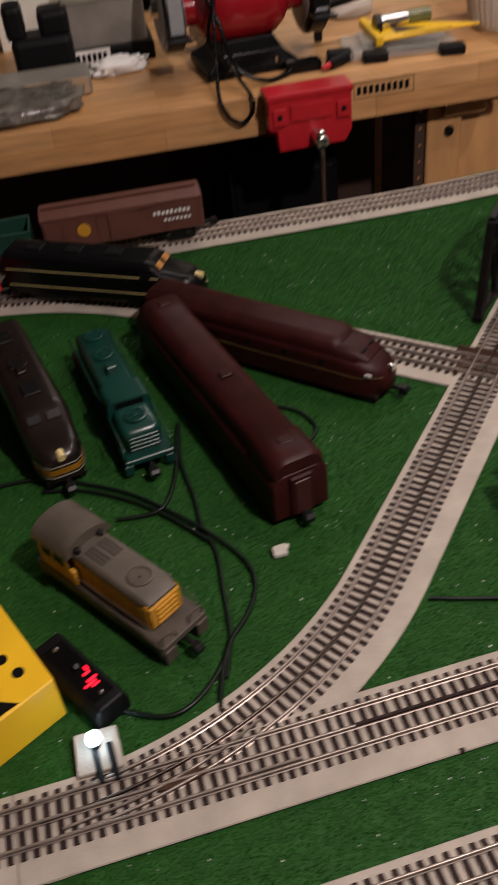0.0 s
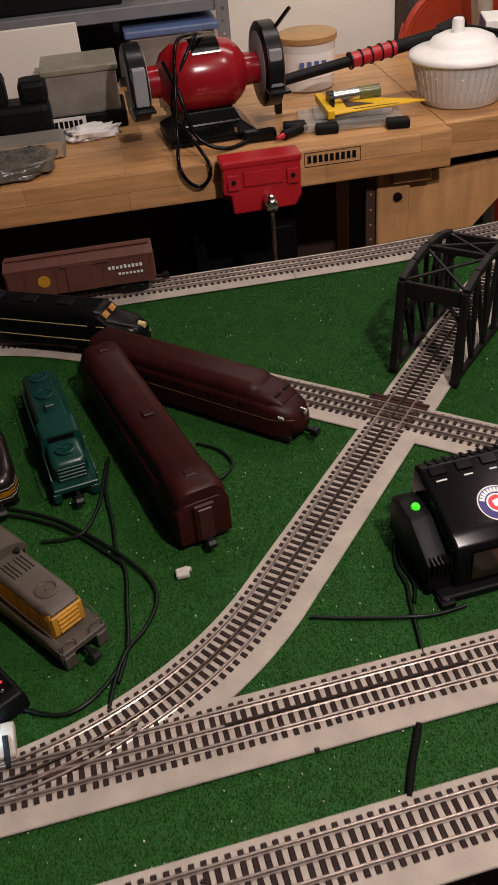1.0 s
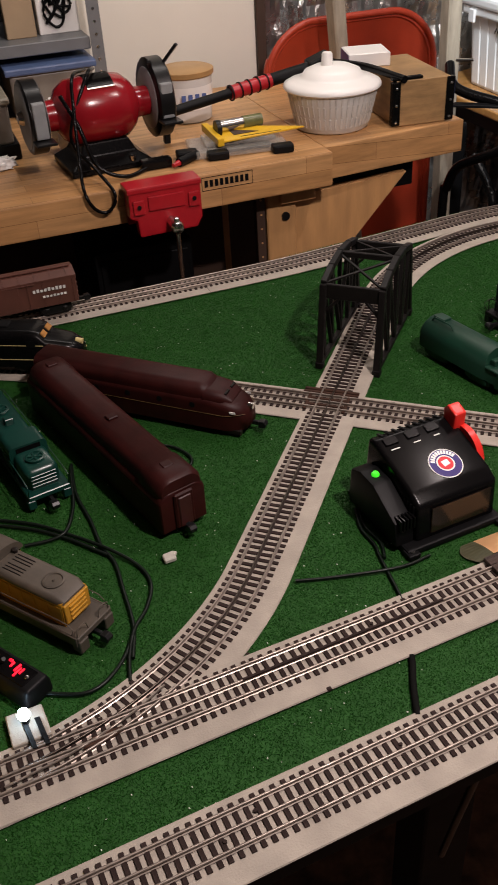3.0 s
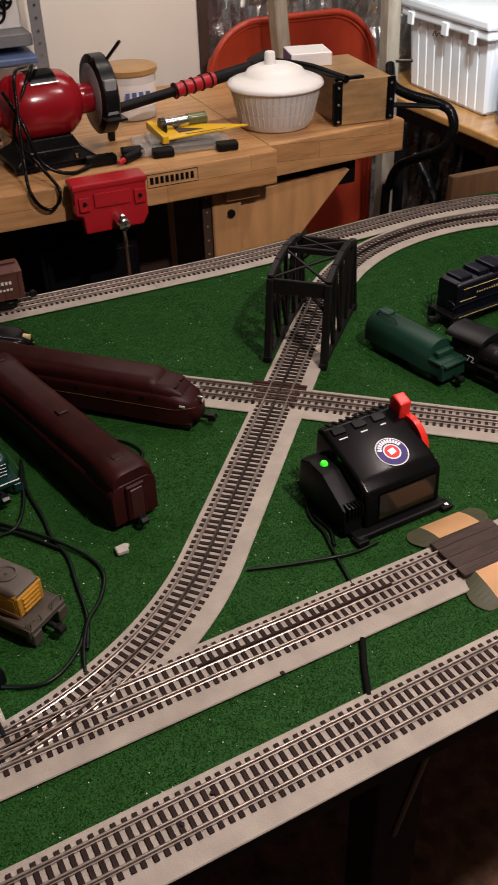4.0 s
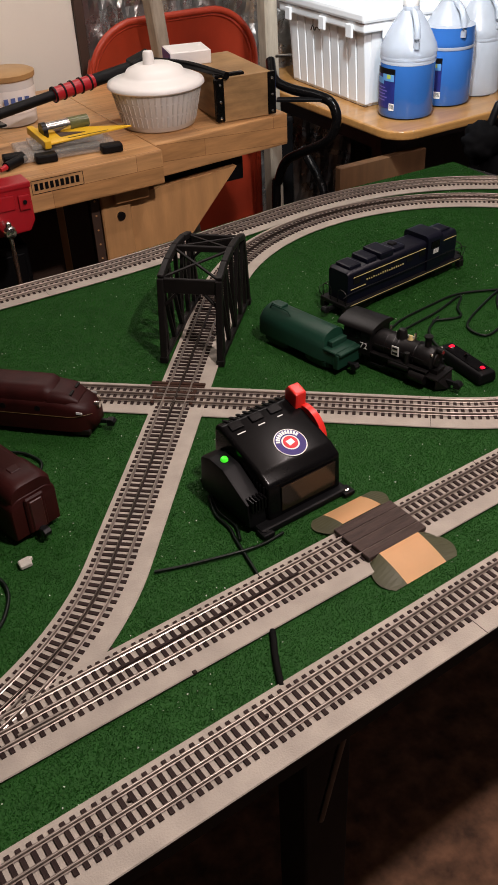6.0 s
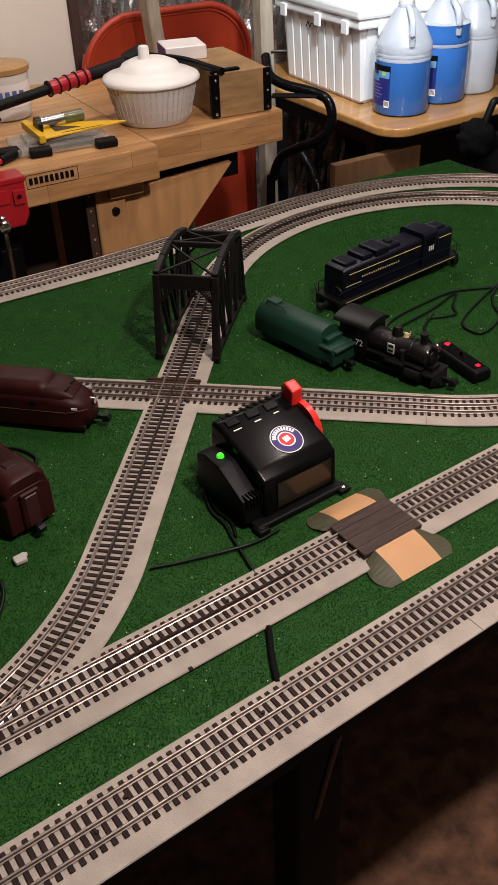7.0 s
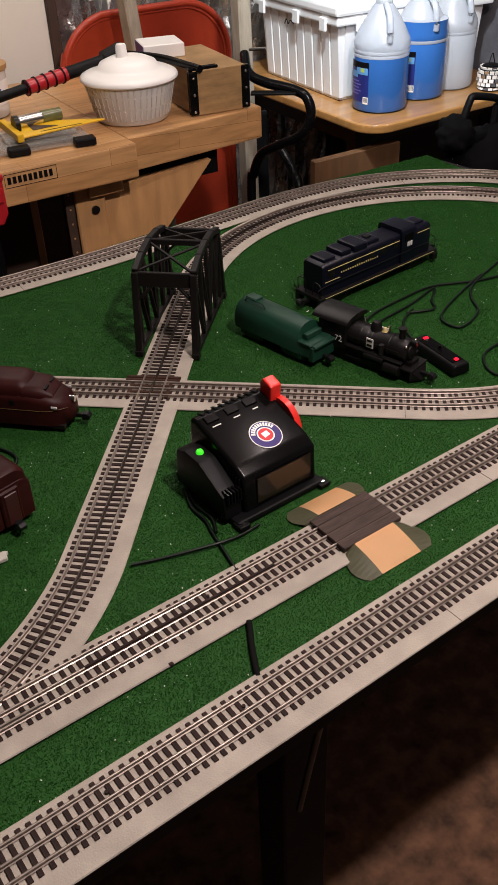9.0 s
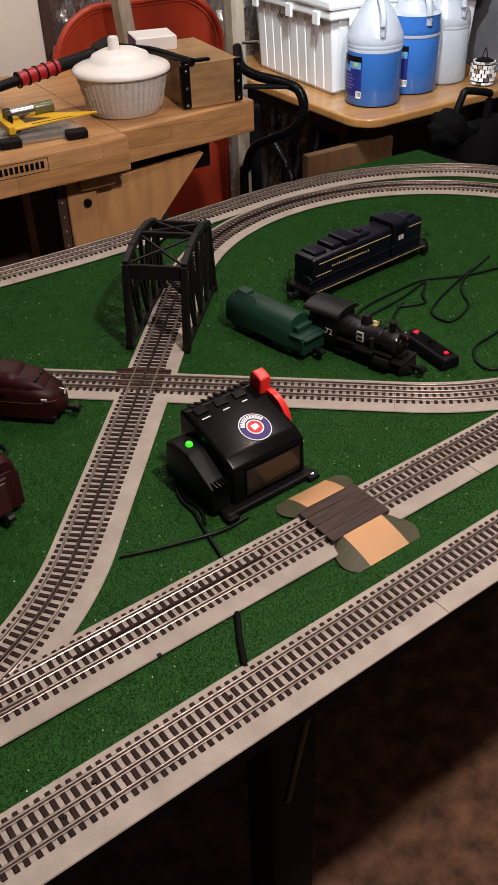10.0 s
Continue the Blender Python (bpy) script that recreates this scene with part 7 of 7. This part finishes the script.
def caboose(m, L, label, group):
    t = thing("caboose", m, label, "caboose", group)
    h, w = L / 2, 0.027
    part("body", bevel(box(-h + 0.014, h - 0.014, -w, w, 0.021, 0.060), 0.001, 1), M_RED_CAR, t)
    rings = [[(x, (w + 0.002) * math.cos(radians(180 * i / 12)), 0.059 + 0.008 * math.sin(radians(180 * i / 12))) for i in range(13)] for x in (-h, h)]
    part("roof", smooth(loft(rings), 40), M_BLACK, t)
    part("cupola", bevel(box(-0.018, 0.018, -0.021, 0.021, 0.062, 0.080), 0.001, 1), M_BLACK, t)
    part("cupola_roof", bevel(box(-0.021, 0.021, -0.024, 0.024, 0.080, 0.083), 0.001, 1), M_BLACK, t)
    part("smoke_pipe", cyl((0.035, 0.012, 0.062), (0.035, 0.012, 0.078), 0.0022, 10), M_BLACK, t)
    for s in (-1, 1):
        for x in (-0.04, -0.012, 0.03):
            part("window", box(x - 0.005, x + 0.005, s * w - 0.0006, s * w + 0.0006, 0.040, 0.053), M_BLACK_GLOSS, t)
        bars(t, M_WHITE_INK, -0.03, 0.03, 0.032, 0.036, s * (w + 0.0003), 9, gap=0.35, rnd=0.3)
        part("platform", bevel(box(s * (h - 0.007) - 0.007, s * (h - 0.007) + 0.007, -w, w, 0.019, 0.022), 0.0006, 1), M_BLACK, t)
        part("end_railing", tube([(s * (h - 0.001), -w + 0.002, 0.022), (s * (h - 0.001), -w + 0.002, 0.038), (s * (h - 0.001), w - 0.002, 0.038), (s * (h - 0.001), w - 0.002, 0.022)], 0.0008, 5, 0.006), M_BLACK, t)
    part("underframe", box(-h + 0.01, h - 0.01, -0.01, 0.01, 0.015, 0.0205), M_STEAM, t)
    for x in (-h + 0.035, h - 0.035):
        add_truck(t, x, 0.0166, 0.030)
    add_coupler(t, h, 0)
    add_coupler(t, -h, 180)


def cab_diesel(m, L, label, group, paint=None, trim=None, banded=False):
    """A long-nosed streamlined passenger diesel."""
    paint, trim = paint or M_BLACK_GLOSS, trim or M_GOLD
    t = thing("diesel_locomotive", m, label, "locomotive", group)
    h = L / 2
    rings = [sect(-h, 0.027, 0.016, 0.068, 0.012), sect(-h + 0.003, 0.029, 0.014, 0.071, 0.013), sect(h - 0.072, 0.029, 0.014, 0.071, 0.013), sect(h - 0.060, 0.029, 0.014, 0.067, 0.013),
             sect(h - 0.050, 0.0285, 0.014, 0.056, 0.011), sect(h - 0.020, 0.026, 0.013, 0.051, 0.012), sect(h - 0.005, 0.020, 0.012, 0.045, 0.012), sect(h, 0.013, 0.014, 0.038, 0.008)]
    part("body", smooth(loft(rings), 45), paint, t)
    for s in (-1, 1):
        for z in (0.026, 0.050):
            part("gold_stripe", box(-h + 0.006, h - 0.052, s * 0.0292 - 0.0003, s * 0.0292 + 0.0003, z, z + 0.0011), trim, t)
        part("nose_stripe", tube([(h - 0.052, s * 0.0292, 0.0265), (h - 0.02, s * 0.0268, 0.0265), (h - 0.005, s * 0.0208, 0.028), (h + 0.0005, s * 0.012, 0.028)], 0.0007, 5, 0.004), trim, t)
        part("windscreen", box(-0.001, 0.001, -0.007, 0.007, -0.0045, 0.0045), M_BLACK_GLOSS if banded else mat("amber_windscreen", (0.42, 0.20, 0.06), 0.15), t).matrix_basis = pose(h - 0.0545, s * 0.011, 0.0622, 0, -42, 0)
        part("side_window", box(h - 0.078, h - 0.064, s * 0.0292 - 0.0005, s * 0.0292 + 0.0005, 0.048, 0.058), M_BLACK, t)
        for k in range(4):
            part("porthole", cyl((-h + 0.05 + 0.045 * k, s * 0.0288, 0.044), (-h + 0.05 + 0.045 * k, s * 0.0296, 0.044), 0.004, 14), M_BLACK, t)
        part("pilot_step", bevel(box(h - 0.03, h - 0.006, s * 0.018 - 0.004, s * 0.018 + 0.004, 0.005, 0.0135), 0.001, 1), M_STEAM, t)
    for k in range(3):
        part("roof_vent", bevel(box(-h + 0.03 + 0.06 * k, -h + 0.055 + 0.06 * k, -0.010, 0.010, 0.070, 0.0735), 0.001, 1), M_BLACK, t)
    part("headlight", cyl((h - 0.010, 0, 0.0455), (h + 0.0005, 0, 0.044), 0.0045, 14), M_GOLD, t)
    if banded:
        around = [(h - 0.034, 0.0274), (h - 0.020, 0.0264), (h - 0.005, 0.0206), (h + 0.0006, 0.0134)]
        around = [(x, -y) for x, y in around] + [(h + 0.0012, 0.0)] + [(x, y) for x, y in reversed(around)]
        for z0, z1, m_ in ((0.021, 0.0222, M_WHITE_INK), (0.0245, 0.0320, M_LOCO_YELLOW), (0.0345, 0.0357, M_WHITE_INK)):
            bm = bmesh.new()
            rows = [[bm.verts.new((x + 0.0004, y * 1.02, z)) for x, y in around] for z in (z0, z1)]
            for k in range(len(around) - 1):
                bm.faces.new((rows[0][k], rows[0][k + 1], rows[1][k + 1], rows[1][k]))
            bmesh.ops.solidify(bm, geom=bm.faces[:], thickness=0.0004)
            part("nose_band", smooth(bm), m_, t, "yellow and white nose bands")
        for k in range(2):
            part("roof_fan", lathe([(0.011, 0), (0.0115, 0.003), (0.009, 0.0035), (0.002, 0.0015)], 18), paint, t).matrix_basis = pose(-h + 0.035 + 0.07 * k, 0.0, 0.0705)
        part("exhaust", bevel(box(-0.02, 0.0, -0.005, 0.005, 0.070, 0.0755), 0.001, 1), paint, t)
    for x in (-h + 0.06, h - 0.075):
        add_truck(t, x, 0.0166, 0.040)
    add_coupler(t, h - 0.002, 0)
    add_coupler(t, -h, 180)


def arc_at(line, x, rising=True):
    """Length along a line to where it first passes x (coming from its start)."""
    acc = 0.0
    for a, b in zip(line, line[1:]):
        if (a.x <= x < b.x) and a.y > 0.9:
            return acc
        acc += (b - a).length
    return acc


m, L = between((0.092, 1.215), (0.160, 0.962))
cab_diesel(m, L, "brown-black streamlined diesel with a yellow nose band", "model locomotives standing on the grass", M_CHARCOAL_GLOSS, M_CHARCOAL, True)
IN = "cars of the passenger-hauled train"
s0 = arc_at(T4_LINE, 0.357)
cab_diesel(on_line(T4_LINE, s0 - 0.145, 0.28, 0.0014), 0.285, "black streamlined diesel locomotive with gold stripes", IN)
hopper_car(on_line(T4_LINE, s0 - 0.425, 0.23, 0.0014), 0.235, M_RED_CAR, "bright red covered hopper car with white print", IN)
box_car(on_line(T4_LINE, s0 - 0.69, 0.24, 0.0014), 0.245, M_TEAL_CAR, M_TEAL_CAR, "dark blue-green box car with a white emblem", 0.074, group=IN, emblem=M_WHITE_INK)
gondola(on_line(T4_LINE, s0 - 0.955, 0.24, 0.0014), 0.245, M_SILVER_CAR, "pale grey open gondola car", IN)
caboose(on_line(T4_LINE, s0 - 1.165, 0.14, 0.0014), 0.15, "red caboose with a black roof and cupola", IN)

OUT = "cars of the freight train"
e0 = arc_at(T5_LINE, 0.395)
TURN_BACK = pose(0, 0, 0, 0, 0, 180)
box_car(on_line(T5_LINE, e0 - 0.12, 0.24, 0.0004) @ TURN_BACK, 0.238, M_BROWN_CAR, M_BROWN_CAR, "oxide brown box car with a yellow emblem", 0.076, emblem=M_LOCO_YELLOW)
gondola(on_line(T5_LINE, e0 - 0.375, 0.24, 0.0004) @ TURN_BACK, 0.235, M_DKGREEN_CAR, "deep green gondola car with yellow print", OUT, 0.056, ink=M_LOCO_YELLOW)
box_car(on_line(T5_LINE, e0 - 0.645, 0.25, 0.0004) @ TURN_BACK, 0.26, M_GREEN_CAR, M_GREEN_CAR, "bright green box car with a white door", 0.080, door=M_WHITE_PLASTIC, panel=True)
nb = box_car(on_line(T5_LINE, e0 - 0.92, 0.24, 0.0004) @ TURN_BACK, 0.25, M_NAVY_CAR, M_SILVER_CAR, "dark blue box car with a yellow lower band", 0.074)
for s in (-1, 1):
    part("yellow_band", box(-0.124, 0.124, s * 0.0304 - 0.0004, s * 0.0304 + 0.0004, 0.0215, 0.036), M_LOCO_YELLOW, nb, "yellow lower side band")
tm = on_line(T5_LINE, e0 - 1.14, 0.16, 0.0004) @ TURN_BACK
tt = thing("tender", tm, "black coal tender with a white side line", "tender", OUT)
part("tank", smooth(loft([sect(-0.082, 0.026, 0.020, 0.058, 0.004), sect(0.082, 0.026, 0.020, 0.058, 0.004)]), 40), M_STEAM, tt)
part("coal_bunker", bevel(box(-0.01, 0.078, -0.022, 0.022, 0.0575, 0.064), 0.004), M_CHARCOAL, tt)
for s in (-1, 1):
    part("side_line", box(-0.078, 0.078, s * 0.0262 - 0.0003, s * 0.0262 + 0.0003, 0.024, 0.0256), M_WHITE_INK, tt)
for x in (-0.05, 0.05):
    add_truck(tt, x, 0.0166, 0.032)
add_coupler(tt, -0.082, 180)
steam_engine(on_line(T5_LINE, e0 - 1.37, 0.24, 0.0004) @ TURN_BACK, 0.25, "large black steam locomotive pulling the freight train", "", OUT)
